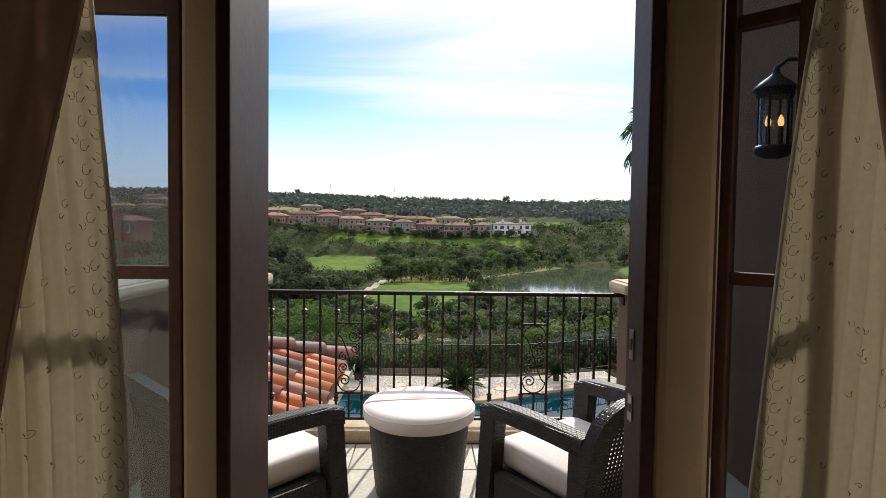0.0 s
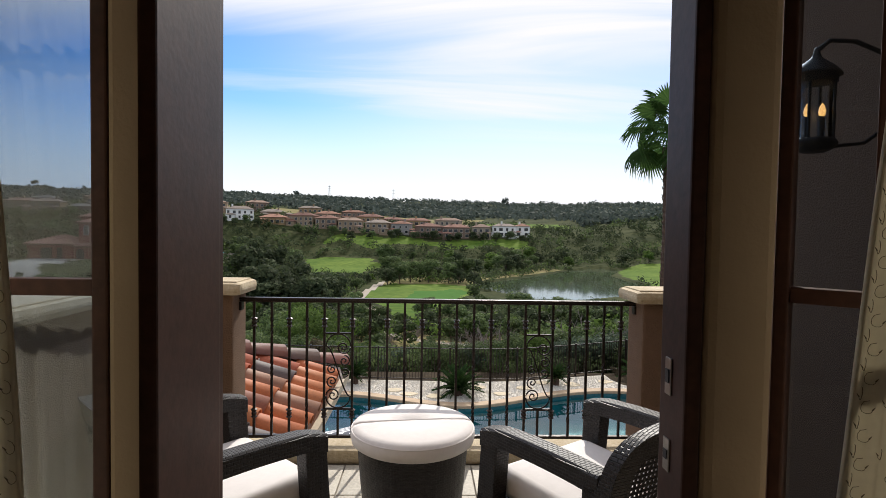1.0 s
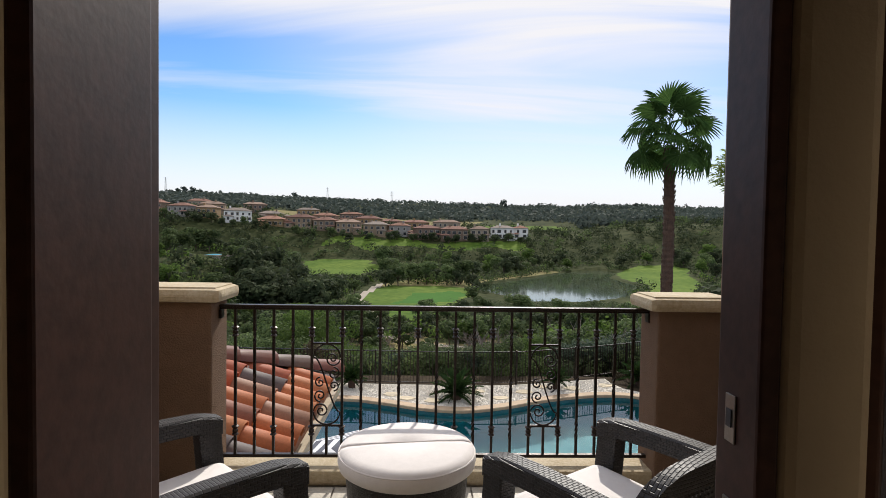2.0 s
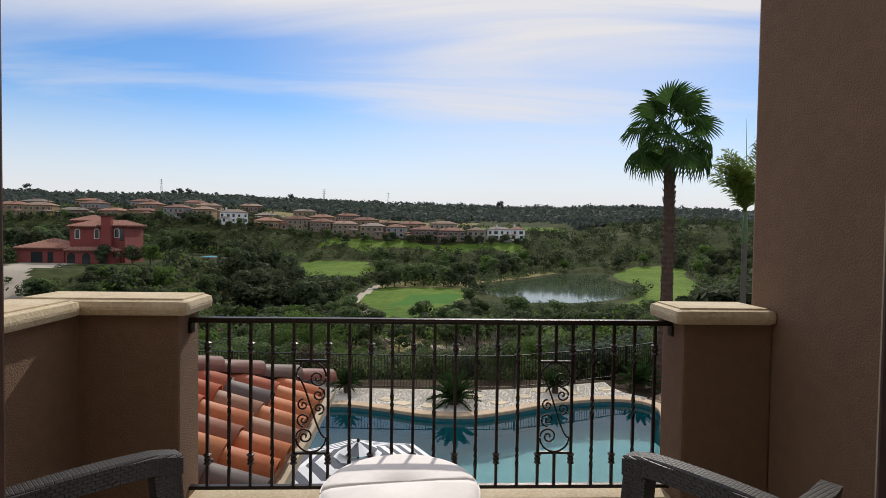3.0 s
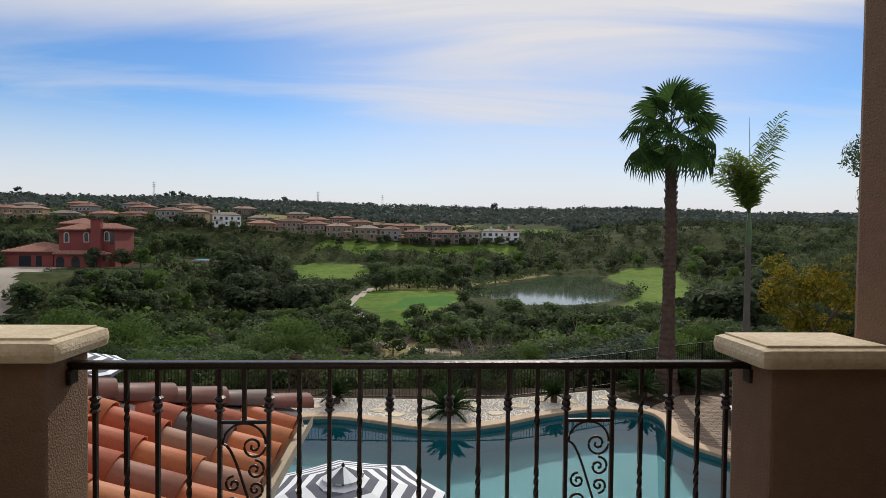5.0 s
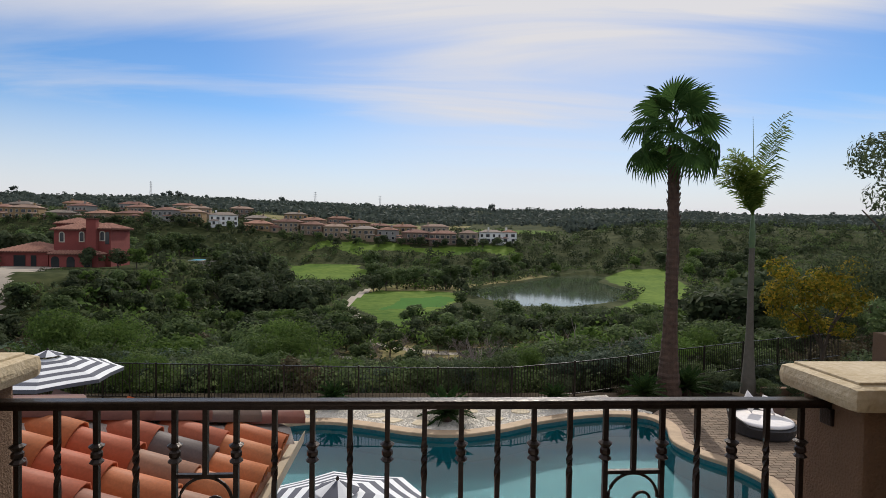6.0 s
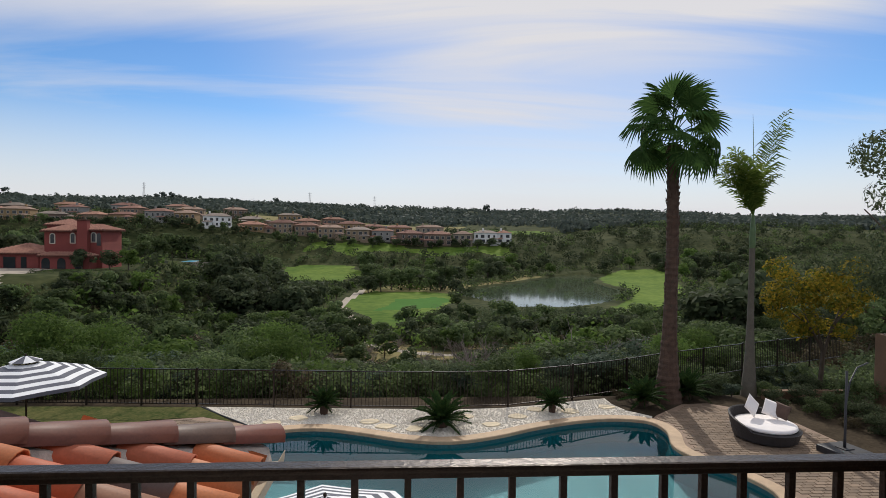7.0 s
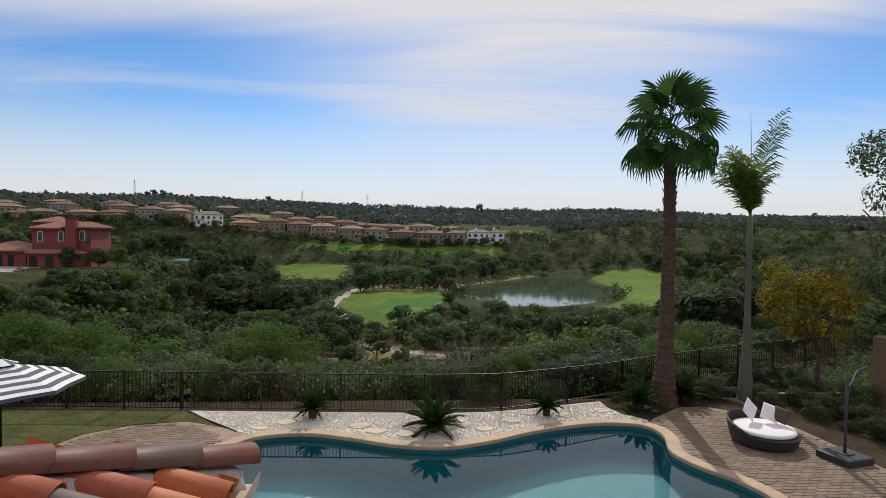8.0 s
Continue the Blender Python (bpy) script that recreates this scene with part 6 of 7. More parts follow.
def far_woods():
    """Wooded hills out to the skyline, as one body of leafy clumps."""
    rng = np.random.default_rng(5)
    vs = []
    for i in range(7500):
        y = 470 + 1750 * rng.random() ** 1.5
        x = (rng.random() * 2 - 1) * (y * 0.98 + 60)
        if y < 560 and -380 < x < 140:
            continue
        s = rng.uniform(2.4, 5.2) * (0.8 + y / 1500)
        z = height(x, y)
        lob = [(x + rng.normal() * s * 1.2, y + rng.normal() * s, z + s * rng.uniform(0.2, 0.9), s * rng.uniform(0.7, 1.2), s * rng.uniform(0.5, 0.8)) for _ in range(3)]
        v, _ = leaf_cloud(rng, lob, 15, s * 0.48, 0.7, 0.0, 0.4)
        vs.append(v)
    # taller single trees along the skyline
    for x, y, h in ((-640, 1440, 20), (-622, 1440, 24), (-602, 1440, 22), (-585, 1445, 18), (-452, 1440, 15), (-430, 1440, 14), (-338, 1430, 22), (-330, 1430, 19), (205, 1440, 24), (212, 1440, 18), (-880, 1440, 18), (-1010, 1440, 22), (560, 1440, 17), (700, 1440, 15), (900, 1440, 17), (1030, 1440, 15), (1150, 1440, 15)):
        z = height(x, y)
        lob = [(x + rng.normal() * h * 0.15, y, z + h * rng.uniform(0.45, 0.9), h * 0.25, h * 0.22) for _ in range(5)]
        vs.append(leaf_cloud(rng, lob, 90, h * 0.12, 0.6, 0.0, 0.3)[0])
    v = np.concatenate(vs)
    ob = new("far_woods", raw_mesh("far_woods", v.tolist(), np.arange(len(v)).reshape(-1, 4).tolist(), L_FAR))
    tagged(ob, "wooded far hills in dark green with haze put into the colour", "woods", kind="stuff")


# distance haze is put into this greyed leaf colour
L_FAR = leaf_mat("far_foliage_hazed", (0.060, 0.078, 0.066), (0.105, 0.125, 0.105), 0.1, 0.3)
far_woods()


def fan_leaf(rng, size, fold, fall):
    """One fan palm leaf on its stalk, along +x: a folded blade that tips down from the stalk's end by fold degrees, split into drooping tips."""
    vs, fs = [], []
    stalk = size * rng.uniform(1.15, 1.4)
    for k in range(5):
        t = k / 4
        p = (stalk * t, 0.0, -0.10 * stalk * t * t)
        w = 0.030 * (1 - 0.5 * t)
        vs += [(p[0], w, p[2]), (p[0], -w, p[2]), (p[0], 0, p[2] - w)]
        if k:
            q = len(vs) - 6
            fs += [(q, q + 1, q + 4, q + 3), (q + 1, q + 2, q + 5, q + 4), (q + 2, q, q + 3, q + 5)]
    c, n = Vector((stalk, 0, -0.10 * stalk)), 34
    cf, sf = math.cos(math.radians(fold)), math.sin(math.radians(fold))
    for i in range(n):
        a = math.radians(-142 + 284 * i / (n - 1))
        L = size * (0.98 - 0.20 * (abs(a) / 2.48) ** 2) * rng.uniform(0.93, 1.05)
        w = math.radians(4.5)
        sag = rng.uniform(0.55, 1.2) * fall

        def at(f, da, lift):
            u, v = L * f * math.cos(a + da), L * f * math.sin(a + da)
            z = lift - 0.16 * abs(v) - sag * L * max(0, f - 0.55) ** 1.7 * 1.6
            return (c.x + u * cf + z * sf, c.y + v, c.z - u * sf + z * cf - sag * 0.5 * L * max(0, f - 0.6) ** 1.5)
        k = len(vs)
        vs += [tuple(c), at(0.62, -w, 0.014), at(0.62, 0, -0.014), at(0.62, w, 0.014), at(0.84, -w * 0.42, 0.0), at(0.84, w * 0.42, 0.0), at(1.0, rng.uniform(-0.03, 0.03), -0.03 * L)]
        fs += [(k, k + 1, k + 2), (k, k + 2, k + 3), (k + 1, k + 4, k + 2), (k + 2, k + 5, k + 3), (k + 2, k + 4, k + 6), (k + 2, k + 6, k + 5)]
    return vs, fs


def fan_palm():
    rng = random.Random(12)
    base_z, top_z = -4.4, 4.95
    p = thing("fan_palm", pose(9.62, 18.3, base_z), "tall fan palm with a rough brown trunk", "palm tree", "palms by the pool")
    H = top_z - base_z
    prof = []
    for i in range(90):
        t = i / 89
        r = 0.30 * (1 - t) ** 6 + 0.225 - 0.035 * t
        prof.append((r + (0.022 if i % 2 else 0) * (0.7 + 0.3 * math.sin(i)), -0.1 + (H + 0.1) * t))
    tr = lathe(prof, 12)
    for v in tr.verts:
        q = 1 + 0.07 * noise.noise(v.co * 6)
        v.co.x *= q; v.co.y *= q
        v.co.x += 0.10 * math.sin(v.co.z * 0.35) * v.co.z / H
    part("trunk", tr, M_PALMBARK, p, "rough brown trunk with old leaf bases")
    boots = bmesh.new()
    for i in range(170):
        a, z = rng.uniform(0, 6.28), H * (0.12 + 0.88 * (i / 170))
        r = 0.20
        cx = 0.10 * math.sin(z * 0.35) * z / H
        o = Vector((cx + r * math.cos(a), r * math.sin(a), z))
        tube(boots, [o - Vector((0, 0, 0.07)), o + Vector((0.05 * math.cos(a), 0.05 * math.sin(a), 0.06))], 0.028, 4, 0.010)
    tagged(part("leaf_bases", boots, M_PALMBARK, p), kind="stuff")
    # tiers from the upright spear leaves down to the hanging ones: how many, steepness, first azimuth, fold of the blade
    for count, el, az0, fold, fall in ((3, 79, 10, 10, 0.7), (4, 58, 20, 22, 0.9), (5, 34, 0, 32, 1.0), (6, 8, 12, 36, 1.1), (4, -14, 0, 36, 1.1)):
        for k in range(count):
            az = az0 + 360 * k / count + rng.uniform(-9, 9)
            # blades seen from the side are twisted on their stalks
            twist = rng.choice((-1, 1)) * rng.uniform(25, 70) * abs(math.cos(math.radians(az))) + rng.uniform(-12, 12)
            vs, fs = fan_leaf(rng, rng.uniform(0.88, 1.0), fold + rng.uniform(-8, 8), fall)
            part_data("frond", raw_mesh("frond", vs, fs, M_PALMLEAF), p, Matrix.Translation((0.10 * math.sin(H * 0.35), 0, H + 0.20 + el * 0.005)) @ pose(0, 0, 0, 0, 0, az) @ pose(0, 0, 0, twist, -el + rng.uniform(-5, 5), 0))


def feather_leaf(rng, length, arch, pinna, n=34, rise=0.0, hang=0.28):
    """A feather frond along +x: arching midrib with narrow leaflets."""
    vs, fs = [], []
    pts = []
    for i in range(n + 1):
        t = i / n
        pts.append(Vector((length * t * (1 - 0.08 * min(arch, 1.5) * t), 0, rise * length * t - arch * length * t * t)))
    for a, b in zip(pts, pts[1:]):
        k = len(vs)
        w = 0.014
        vs += [a + Vector((0, w, 0)), a - Vector((0, w, 0)), b - Vector((0, w, 0)), b + Vector((0, w, 0))]
        fs.append((k, k + 1, k + 2, k + 3))
    for i in range(3, n + 1):
        t = i / n
        L = pinna * (math.sin(math.pi * (0.12 + 0.83 * t)) ** 0.7) * rng.uniform(0.88, 1.08)
        for s in (-1, 1):
            d = Vector((0.55 + 0.35 * t, s * 1.0, rng.uniform(-0.25, 0.25))).normalized()
            k = len(vs)
            q = pts[i]
            side = Vector((0.036, 0, 0))
            e = q + d * L * 0.9 - Vector((0, 0, hang * L))
            m = q + d * L * 0.55 - Vector((0, 0, 0.03 * L))
            vs += [q - side * 0.6, q + side * 0.6, m + side, m - side, e]
            fs += [(k, k + 1, k + 2, k + 3), (k + 3, k + 2, k + 4)]
    return [tuple(v) for v in vs], fs


def plume_leaf(rng, length, el, bend, pinna, n=40, hang=0.3):
    """A plumed frond rising from the origin towards +x: bending midrib, narrow leaflets all round it."""
    vs, fs = [], []
    p, a = Vector((0, 0, 0)), math.radians(el)
    Y = Vector((0, 1, 0))
    for i in range(n):
        t = (i + 1) / n
        T = Vector((math.cos(a), 0, math.sin(a)))
        q = p + T * (length / n)
        k = len(vs)
        w = Y * (0.022 * (1 - 0.8 * t))
        u = T.cross(Y) * (0.022 * (1 - 0.8 * t))
        vs += [p + w, p - w, q - w, q + w, p + u, p - u, q - u, q + u]
        fs += [(k, k + 1, k + 2, k + 3), (k + 4, k + 5, k + 6, k + 7)]
        a -= math.radians(bend) / n * 2 * t
        p = q
        if t < 0.12:
            continue
        L = pinna * math.sin(math.pi * (0.18 + 0.74 * t)) ** 0.7
        N = T.cross(Y)
        for s in (-1, 1):
            ph = rng.gauss(0.25, 0.22)
            d = (T * rng.uniform(0.75, 0.95) + Y * (s * math.cos(ph)) + N * math.sin(ph)).normalized()
            l = L * rng.uniform(0.8, 1.1)
            side = T * 0.030
            m = p + d * l * 0.55 - Vector((0, 0, 0.08 * l))
            e = p + d * l * 0.92 - Vector((0, 0, hang * l * 0.62))
            k = len(vs)
            vs += [p - side * 0.5, p + side * 0.5, m + side, m - side, e]
            fs += [(k, k + 1, k + 2, k + 3), (k + 3, k + 2, k + 4)]
    return [tuple(v) for v in vs], fs


def feather_palm():
    rng = random.Random(5)
    base_z = -4.35
    H = 2.45 - base_z
    p = thing("king_palm", pose(13.12, 18.9, base_z), "slender feather palm with a smooth pale trunk", "palm tree", "palms by the pool")
    tr = lathe([(0.20 * (1 - t) ** 3 + 0.10 + (0.006 if i % 3 == 0 else 0), -0.1 + (H - 1.1) * t) for i, t in ((i, i / 45) for i in range(46))], 12)
    part("trunk", tr, M_SLIMBARK, p, smooth=True)
    part("crownshaft", lathe([(0.10, H - 1.2), (0.115, H - 1.0), (0.10, H - 0.5), (0.06, H + 0.05), (0.0, H + 0.1)], 12), M_CROWNSHAFT, p, "smooth green crownshaft", True)
    # azimuth, steepness, length, bend, leaflet
    for az, el, L, g, w in ((180, 82, 2.6, 52, 0.95), (192, 74, 2.4, 54, 0.9), (165, 76, 2.5, 58, 0.9), (208, 80, 2.6, 50, 0.9), (150, 82, 2.4, 52, 0.85), (176, 70, 2.2, 60, 0.9), (222, 76, 2.2, 54, 0.8), (134, 78, 2.2, 54, 0.8),
                            (184, 86, 2.8, 46, 0.9), (262, 84, 2.1, 50, 0.75), (95, 84, 2.2, 50, 0.75), (345, 80, 1.8, 52, 0.7), (186, 64, 2.0, 62, 0.9), (170, 88, 2.6, 50, 0.85),
                            (4, 80, 4.2, 22, 1.2), (12, 77, 3.8, 26, 1.1), (90, 89, 3.9, 4, 0.04)):
        vs, fs = plume_leaf(rng, L, el, g, w, hang=0.75 if L > 3 else 0.6)
        part_data("frond", raw_mesh("frond", vs, fs, M_FEATHER), p, pose(0, 0, H, 0, 0, az))


fan_palm()
feather_palm()


def cycad(m, size, stem, label):
    rng = random.Random(int(size * 100))
    c = thing("sago_palm", m, label, "sago palm", "sago palms in the garden")
    part("trunk", lathe([(0.0, 0.0), (0.14 * size / 0.7, 0.0), (0.16 * size / 0.7, stem * 0.6), (0.10, stem + 0.05), (0.0, stem + 0.08)], 10), M_PALMBARK, c)
    metas = []
    for q in range(4):
        vs, fs = feather_leaf(rng, size, 0.42, size * 0.20, 30, 0.1)
        metas.append(raw_mesh("frond", vs, fs, M_CYCAD))
    for i in range(34):
        t = i / 33
        part_data("frond", metas[i % 4], c, Matrix.Translation((0, 0, stem)) @ pose(0, 0, 0, 0, -(80 - 78 * t), i * 137.5))
    return c


cycad(pose(1.12, 15.75, GROUND), 0.95, 0.22, "large sago palm growing in the gravel bed")
cycad(pose(-2.72, 17.05, GROUND), 0.62, 0.34, "small sago palm growing in the gravel bed")
cycad(pose(4.95, 17.0, GROUND), 0.55, 0.34, "small sago palm growing in the gravel bed")
cycad(pose(8.45, 17.75, GROUND), 0.85, 0.25, "sago palm growing at the foot of the tall palm")
cycad(pose(10.45, 18.55, GROUND), 0.95, 0.25, "sago palm growing at the foot of the tall palm")
for x, y, h, k in ((11.5, 18.9, 0.8, "shrub"), (12.3, 18.7, 0.7, "silver"), (13.6, 18.5, 0.75, "olive_shrub"), (14.4, 17.6, 0.9, "shrub"), (13.2, 17.6, 0.7, "shrub"), (15.2, 15.9, 1.0, "shrub"), (13.9, 16.4, 0.7, "olive_shrub"), (14.6, 14.6, 0.8, "shrub"), (9.2, 18.9, 0.6, "shrub"), (12.0, 19.3, 0.9, "shrub"), (14.9, 16.6, 0.9, "olive_shrub"), (15.6, 18.9, 1.1, "shrub"), (14.3, 15.3, 0.6, "brown"), (16.4, 17.4, 1.1, "olive_shrub"), (11.0, 19.3, 0.7, "shrub"), (15.4, 14.4, 0.8, "shrub"), (7.9, 18.7, 0.5, "brown")):
    put(k, x, y, h, 1.3, GROUND)


# ---- houses ----
def hip_roof(bm, x0, x1, y0, y1, z, pitch, over=0.5):
    x0, x1, y0, y1 = x0 - over, x1 + over, y0 - over, y1 + over
    w, d = x1 - x0, y1 - y0
    r = min(w, d) / 2
    h = r * pitch
    base = [bm.verts.new(p) for p in ((x0, y0, z), (x1, y0, z), (x1, y1, z), (x0, y1, z))]
    low = [bm.verts.new((v.co.x, v.co.y, z - 0.25)) for v in base]
    if w >= d:
        a, b = bm.verts.new((x0 + r, (y0 + y1) / 2, z + h)), bm.verts.new((x1 - r + 0.01, (y0 + y1) / 2, z + h))
        bm.faces.new((base[0], base[1], b, a)); bm.faces.new((base[1], base[2], b)); bm.faces.new((base[2], base[3], a, b)); bm.faces.new((base[3], base[0], a))
    else:
        a, b = bm.verts.new(((x0 + x1) / 2, y0 + r, z + h)), bm.verts.new(((x0 + x1) / 2, y1 - r + 0.01, z + h))
        bm.faces.new((base[0], base[1], a)); bm.faces.new((base[1], base[2], b, a)); bm.faces.new((base[2], base[3], b)); bm.faces.new((base[3], base[0], a, b))
    for i in range(4):
        bm.faces.new((low[i], low[(i + 1) % 4], base[(i + 1) % 4], base[i]))
    bm.faces.new(low[::-1])


def house(m, blocks, wall, label, roof=None, seed=0):
    """A far house of several blocks (x0, x1, y0, y1, eave height), with hipped roofs, windows and a chimney."""
    rnd = random.Random(seed)
    h = thing("house", m, label, "house", "houses on the ridge")
    for x0, x1, y0, y1, z in blocks:
        part("wall", boxes(((x0, y0, -3.0), (x1, y1, z))), wall, h)
        bm = bmesh.new()
        hip_roof(bm, x0, x1, y0, y1, z + 0.02, 0.36, 0.6)
        part("roof", bm, roof or M_ROOFS[seed % 5], h)
        for level in range(1 if z < 4.5 else 2):
            n = max(1, int((x1 - x0) / 3.4))
            for i in range(n):
                cx = x0 + (x1 - x0) * (i + 0.5) / n + rnd.uniform(-0.3, 0.3)
                w, t = rnd.choice(((0.8, 1.0), (1.1, 1.1), (1.4, 1.2), (0.9, 1.2)))
                zc = 1.7 + level * 3.4
                if zc + t > z - 0.2:
                    continue
                win = part("window", boxes(((cx - w, y0 - 0.05, zc - t), (cx + w, y0 - 0.008, zc + t))), M_TRIM, h)
                part("pane", boxes(((cx - w + 0.14, y0 - 0.09, zc - t + 0.14), (cx + w - 0.14, y0 - 0.052, zc + t - 0.14))), M_WINDOW, win)
    x0, x1, y0, y1, z = blocks[0]
    cx = x0 + (x1 - x0) * rnd.uniform(0.2, 0.8)
    part("chimney", boxes(((cx - 0.6, (y0 + y1) / 2 - 1.2, z), (cx + 0.6, (y0 + y1) / 2, z + 3.4))), wall, h)
    return h


rh = random.Random(3)
for i, (x, y, w) in enumerate(ROW):
    white = x in (-136, 56, 70)
    two = white or rh.random() < 0.72
    w *= 1.12
    z = 7.6 if two else 4.8
    d = rh.uniform(9, 12)
    blocks = [(-w / 2, w / 2, 0, d, z)]
    s = rh.choice((-1, 1))
    blocks.append(tuple(sorted((s * w * 0.18, s * w * 0.52))) + (-rh.uniform(2.5, 4.5), 0.0 + 0.5, 3.3 if two else 3.0))
    if rh.random() < 0.6:
        blocks.append(tuple(sorted((-s * w * 0.5, -s * w * 0.78))) + (1.0, d - 1, 3.3))
    house(pose(x, y, height(x, y) + 0.4, 0, 0, rh.uniform(-22, 22)), blocks, M_WHITE if white else rh.choice(M_HOUSE), "white stucco house with a tiled roof" if white else "two-storey tan stucco house with a tiled roof" if two else "low tan stucco house with a tiled roof", seed=i)


def arch_panel(x, y, z, w, h, depth):
    """An upright panel with a round head, standing on z, facing -y."""
    bm = bmesh.new()
    pts = [(x - w, z), (x + w, z)] + [(x + w * math.cos(a), z + h - w + w * math.sin(a)) for a in np.linspace(0, math.pi, 9)]
    front = [bm.verts.new((px, y - depth, pz)) for px, pz in pts]
    back = [bm.verts.new((px, y, pz)) for px, pz in pts]
    bm.faces.new(front)
    for i in range(len(pts)):
        j = (i + 1) % len(pts)
        bm.faces.new((front[i], back[i], back[j], front[j]))
    return bm


def red_house():
    h = thing("red_house", pose(0, 0, -6.7), "dark red stucco villa with clay tile roofs", "house")
    blocks = [(-83.6, -76.02, 130.6, 138.5, 8.5, 0.7), (-76.0, -70.4, 130, 138.5, 8.8, 0.7), (-88.0, -81.0, 138.52, 145, 10.0, 0.6), (-94.5, -83.62, 128.6, 139, 3.3, 0.7), (-82.3, -71.6, 126.9, 129.98, 2.9, 0.5)]
    for x0, x1, y0, y1, z, over in blocks:
        part("wall", boxes(((x0, y0, -3.5), (x1, y1, z))), M_REDWALL, h)
        bm = bmesh.new()
        hip_roof(bm, x0, x1, y0, y1, z + 0.02, 0.36, over)
        part("roof", bm, M_REDPAN, h, "clay tile roof")
        # barrel tiles running down the front and side slopes
        rows = bmesh.new()
        w, d = x1 - x0 + 2 * over, y1 - y0 + 2 * over
        hh = min(w, d) / 2
        for k in range(int(w / 0.62) + 1):
            xx = x0 - over + 0.1 + k * 0.62
            reach = min(hh, xx - x0 + over, x1 + over - xx)
            if reach > 0.3:
                tube(rows, [(xx, y0 - over - 0.03, z + 0.10), (xx, y0 - over + reach, z + 0.10 + reach * 0.36)], 0.17, 6)
        for side, xe in ((1, x0 - over), (-1, x1 + over)):
            for k in range(int(d / 0.62) + 1):
                yy = y0 - over + 0.1 + k * 0.62
                reach = min(hh, yy - y0 + over, y1 + over - yy)
                if reach > 0.3:
                    tube(rows, [(xe - side * 0.03, yy, z + 0.10), (xe + side * reach, yy, z + 0.10 + reach * 0.36)], 0.17, 6)
        tagged(part("roof_tiles", rows, M_REDROOF, h), kind="stuff")
    for x, y, z, w, t in ((-81.8, 130.6, 5.7, 0.42, 2.1), (-77.3, 130.6, 5.8, 0.42, 2.1), (-72.3, 130.0, 6.1, 0.42, 2.0)):
        win = part("window", arch_panel(x, y - 0.01, z - 0.18, w + 0.22, t + 0.4, 0.06), M_TRIM, h)
        part("pane", arch_panel(x, y - 0.072, z, w, t, 0.05), M_WINDOW, win)
    part("balcony_door", arch_panel(-71.2, 129.99, 5.2, 0.45, 2.9, 0.05), M_WINDOW, h)
    for x0, x1 in ((-91.2, -88.6), (-87.4, -86.2)):
        part("garage_door", boxes(((x0, 128.5, 0.0), (x1, 128.585, 2.5)), bevel=0.02), M_WINDOW, h)
    # dark panels on the solid wall stand for the shade inside porch arches
    for x in (-81.0, -77.6, -73.8):
        part("porch_opening_shade", arch_panel(x, 126.89, 0.0, 0.9, 2.4, 0.05), M_WINDOW, h)
    stack = part("chimney", boxes(((-75.3, 128.7, 2.9), (-73.1, 129.97, 10.9)), bevel=0.05), M_REDWALL, h)
    part("chimney_cap", boxes(((-75.5, 128.5, 10.92), (-72.9, 130.1, 11.15)), bevel=0.04), M_REDPAN, stack)


red_house()
villa_pool = thing("villa_pool", pose(-64.5, 164, height(-64.5, 164) + 0.1), "blue swimming pool with a pale deck below the oaks", "pool")
part("pool_deck", boxes(((-4.5, -4, -1.6), (7.5, 4.5, 0.0)), bevel=0.05), M_PATH, villa_pool)
part("water_surface", boxes(((-4.0, -3.6, 0.004), (3.0, 3.6, 0.03))), M_VILLAWATER, villa_pool)


def pylon(x, y, h):
    p = thing("pylon", pose(x, y, height(x, y)), "slim lattice power pylon on the skyline", "pylon", "pylons on the skyline")
    bm = bmesh.new()
    for sx, sy in ((-1, -1), (1, -1), (1, 1), (-1, 1)):
        tube(bm, [(sx * 2.6, sy * 2.6, 0), (sx * 0.4, sy * 0.4, h)], 0.32, 4, 0.2)
    for z in (0.7, 0.82, 0.94):
        tube(bm, [(-4.5, 0, h * z), (4.5, 0, h * z)], 0.25, 4)
    part("mast", bm, M_PYLON, p)


pylon(-690, 1480, 44)
pylon(-262, 1480, 40)
pylon(-90, 1480, 38)


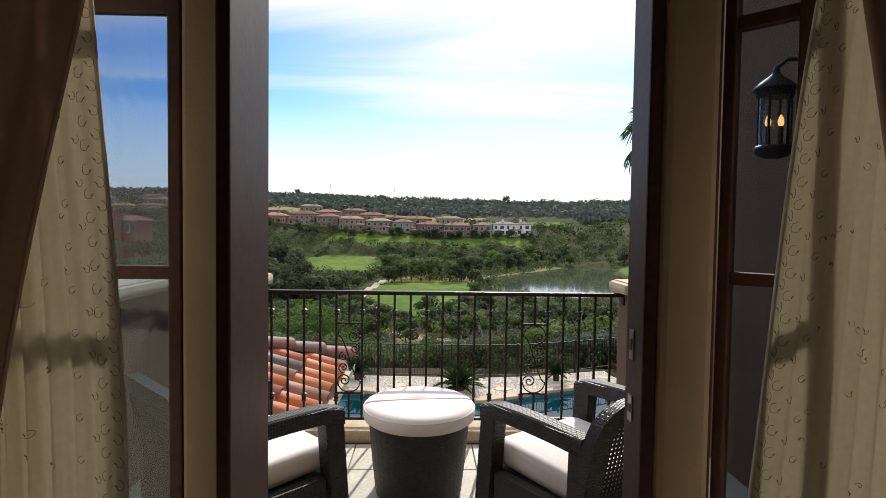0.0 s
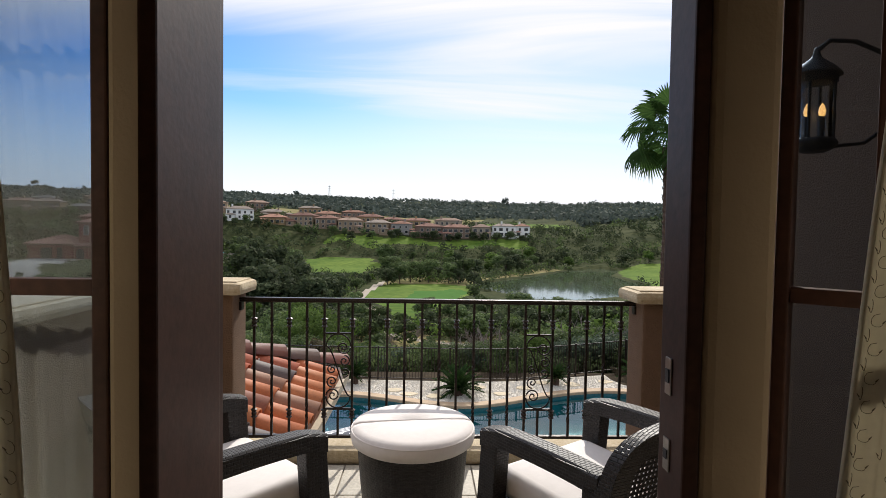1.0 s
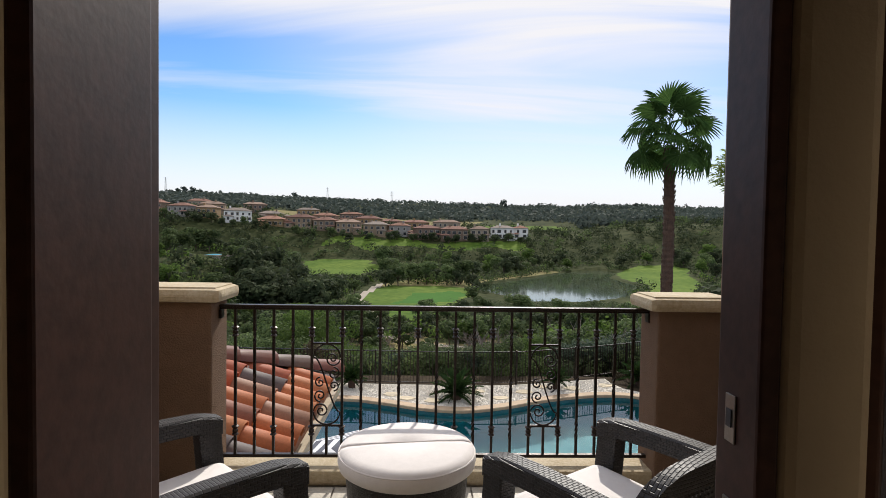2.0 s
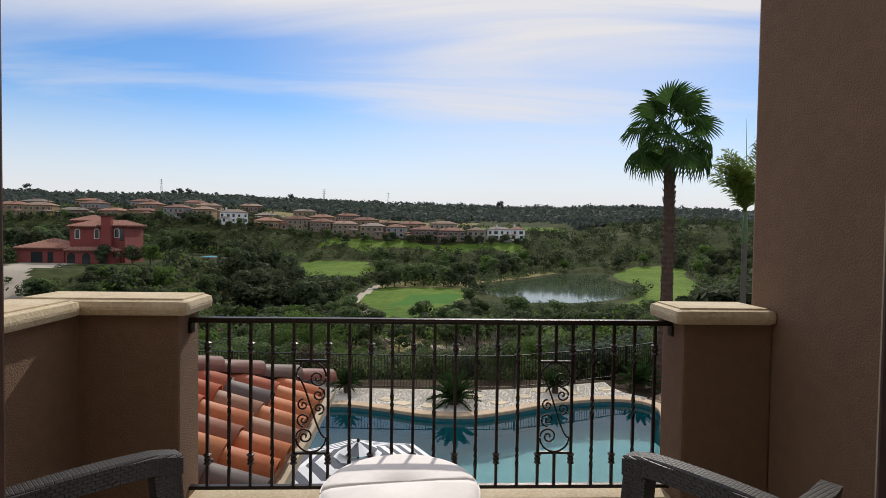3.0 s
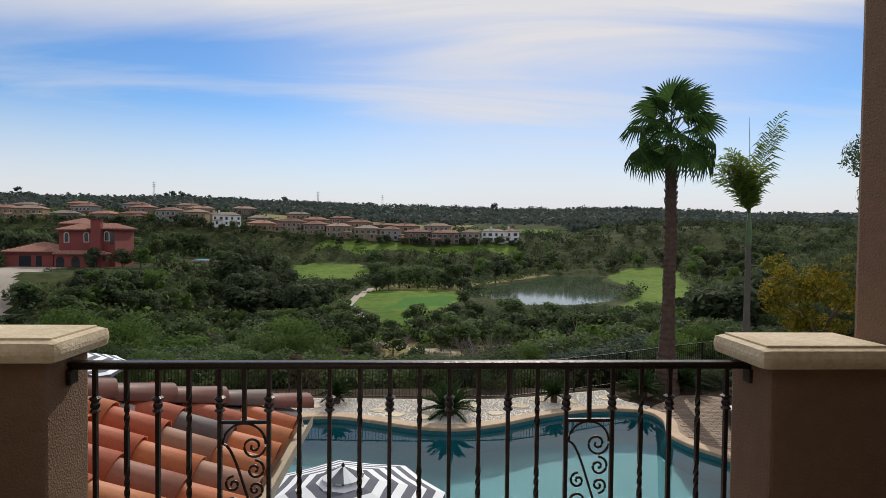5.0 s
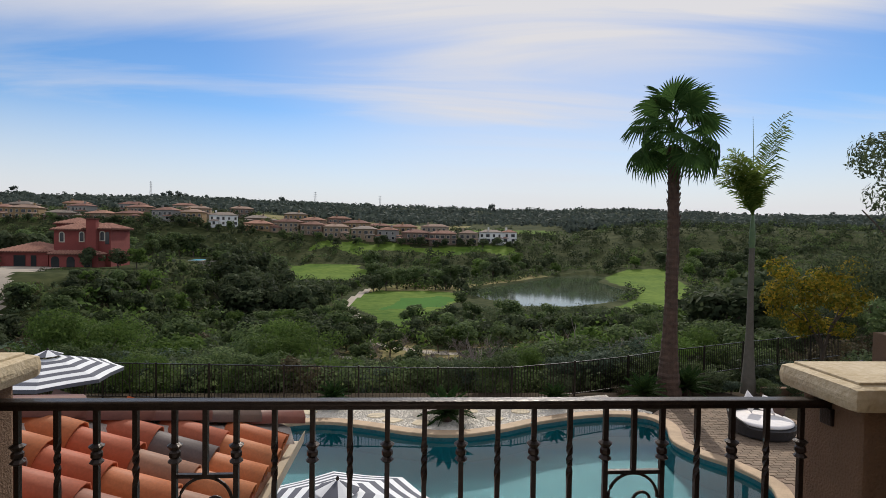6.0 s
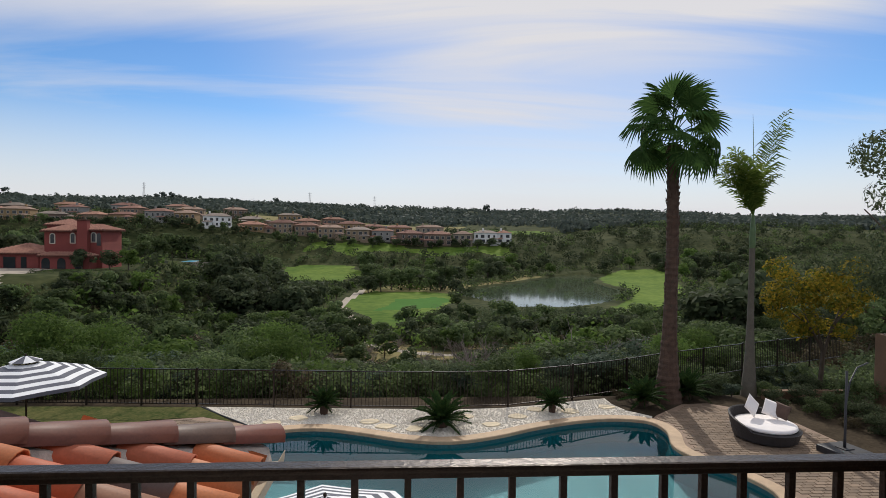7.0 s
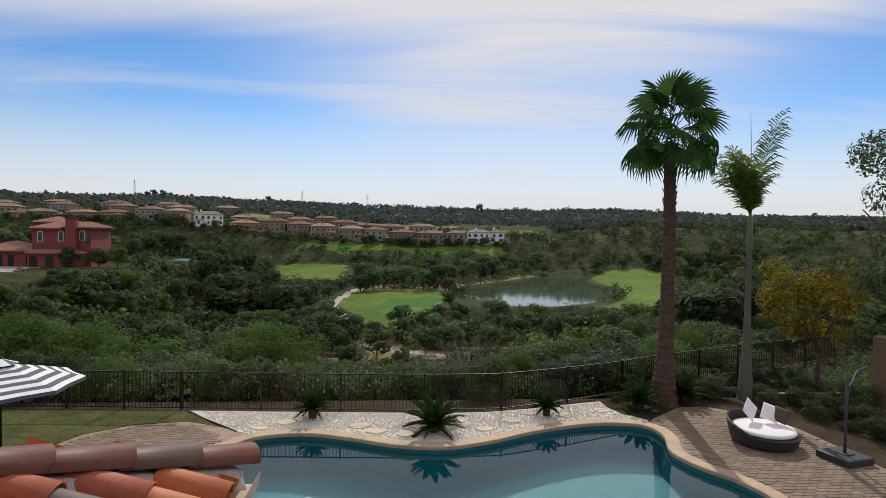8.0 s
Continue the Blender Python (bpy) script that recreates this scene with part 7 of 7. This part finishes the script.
# ---- pavers of the pool deck, laid in rows ----
def pavers():
    deck = thing("paving", pose(0, 0, 0), "brown concrete pavers laid in rows round the pool", "pavers", kind="structure")
    areas = [[(8.5, 16.6), (9.9, 17.7), (10.9, 17.8), (11.5, 17.25), (12.6, 15.65), (12.72, 13.8), (12.8, 10.5), (9.3, 10.5)] + rim(66, 88, 0.38)[::-1],
             [(-9.2, 12.2), (-9.25, 13.6), (-9.5, 14.6), (-9.0, 15.8), (-8.05, 16.55), (-7.0, 16.75), (-5.55, 16.2)] + rim(3, 9, 0.4)[::-1] + [(-5.5, 12.2)]]
    me = bpy.data.meshes.new("paver")
    w, d = 0.29, 0.14
    bm = bmesh.new()
    top = [bm.verts.new(p) for p in ((-w / 2 + 0.008, -d / 2 + 0.008, 0.016), (w / 2 - 0.008, -d / 2 + 0.008, 0.016), (w / 2 - 0.008, d / 2 - 0.008, 0.016), (-w / 2 + 0.008, d / 2 - 0.008, 0.016))]
    low = [bm.verts.new(p) for p in ((-w / 2, -d / 2, -0.01), (w / 2, -d / 2, -0.01), (w / 2, d / 2, -0.01), (-w / 2, d / 2, -0.01))]
    bm.faces.new(top)
    for i in range(4):
        bm.faces.new((low[i], low[(i + 1) % 4], top[(i + 1) % 4], top[i]))
    local = [(v.co.copy()) for v in bm.verts]
    order = [[v.index for v in f.verts] for f in bm.faces]
    bm.verts.index_update()
    order = [[v.index for v in f.verts] for f in bm.faces]
    bm.normal_update(); bm.to_mesh(me); bm.free(); me.materials.append(M_PAVER)
    rnd, count, rv, rf = random.Random(8), 0, [], []
    for area, yaw in zip(areas, (0.0, 0.12)):
        for j in range(-10, 60):
            for i in range(-40, 40):
                u, v = (i + 0.5 * (j % 2)) * (w + 0.008), j * (d + 0.008)
                x0, y0 = (10.0, 11.0) if yaw == 0 else (-7.5, 12.5)
                x, y = x0 + u * math.cos(yaw) - v * math.sin(yaw), y0 + u * math.sin(yaw) + v * math.cos(yaw)
                if not all(inside(area, x + a * 0.12, y + b * 0.06) for a in (-1, 1) for b in (-1, 1)):
                    continue
                z = GROUND + 0.012 + rnd.uniform(-0.003, 0.003)
                if yaw == 0 and count < 300 and y > 11.6 and x < 11.6:
                    part_data("paver", me, deck, pose(x, y, z, rnd.uniform(-0.6, 0.6), rnd.uniform(-0.6, 0.6), math.degrees(yaw)))
                    count += 1
                else:
                    k = len(rv)
                    rv += [(x + c.x * math.cos(yaw) - c.y * math.sin(yaw), y + c.x * math.sin(yaw) + c.y * math.cos(yaw), z + c.z) for c in local]
                    rf += [[k + q for q in f] for f in order]
    tagged(part_data("pavers", raw_mesh("pavers", rv, rf, M_PAVER_JOINED), deck), kind="stuff")


def island_tint(m, spread):
    """Varies a material from piece to piece of one joined mesh."""
    nt = m.node_tree
    b = nt.nodes["Principled BSDF"]
    old = b.inputs["Base Color"].links[0].from_socket
    geo, mr, hs = nt.nodes.new("ShaderNodeNewGeometry"), nt.nodes.new("ShaderNodeMapRange"), nt.nodes.new("ShaderNodeHueSaturation")
    mr.inputs[3].default_value, mr.inputs[4].default_value = 1 - spread, 1 + spread
    nt.links.new(geo.outputs["Random Per Island"], mr.inputs[0]); nt.links.new(mr.outputs[0], hs.inputs["Value"])
    nt.links.new(old, hs.inputs["Color"]); nt.links.new(hs.outputs[0], b.inputs["Base Color"])
    return m


M_PAVER = mat("paver_concrete", (0.205, 0.146, 0.098), 0.85, var=0.14, scale=5, bump=0.2, bscale=60, spread=0.22)
M_PAVER_JOINED = island_tint(mat("paver_concrete_joined", (0.205, 0.146, 0.098), 0.85, var=0.14, scale=5, bump=0.2, bscale=60), 0.22)
pavers()
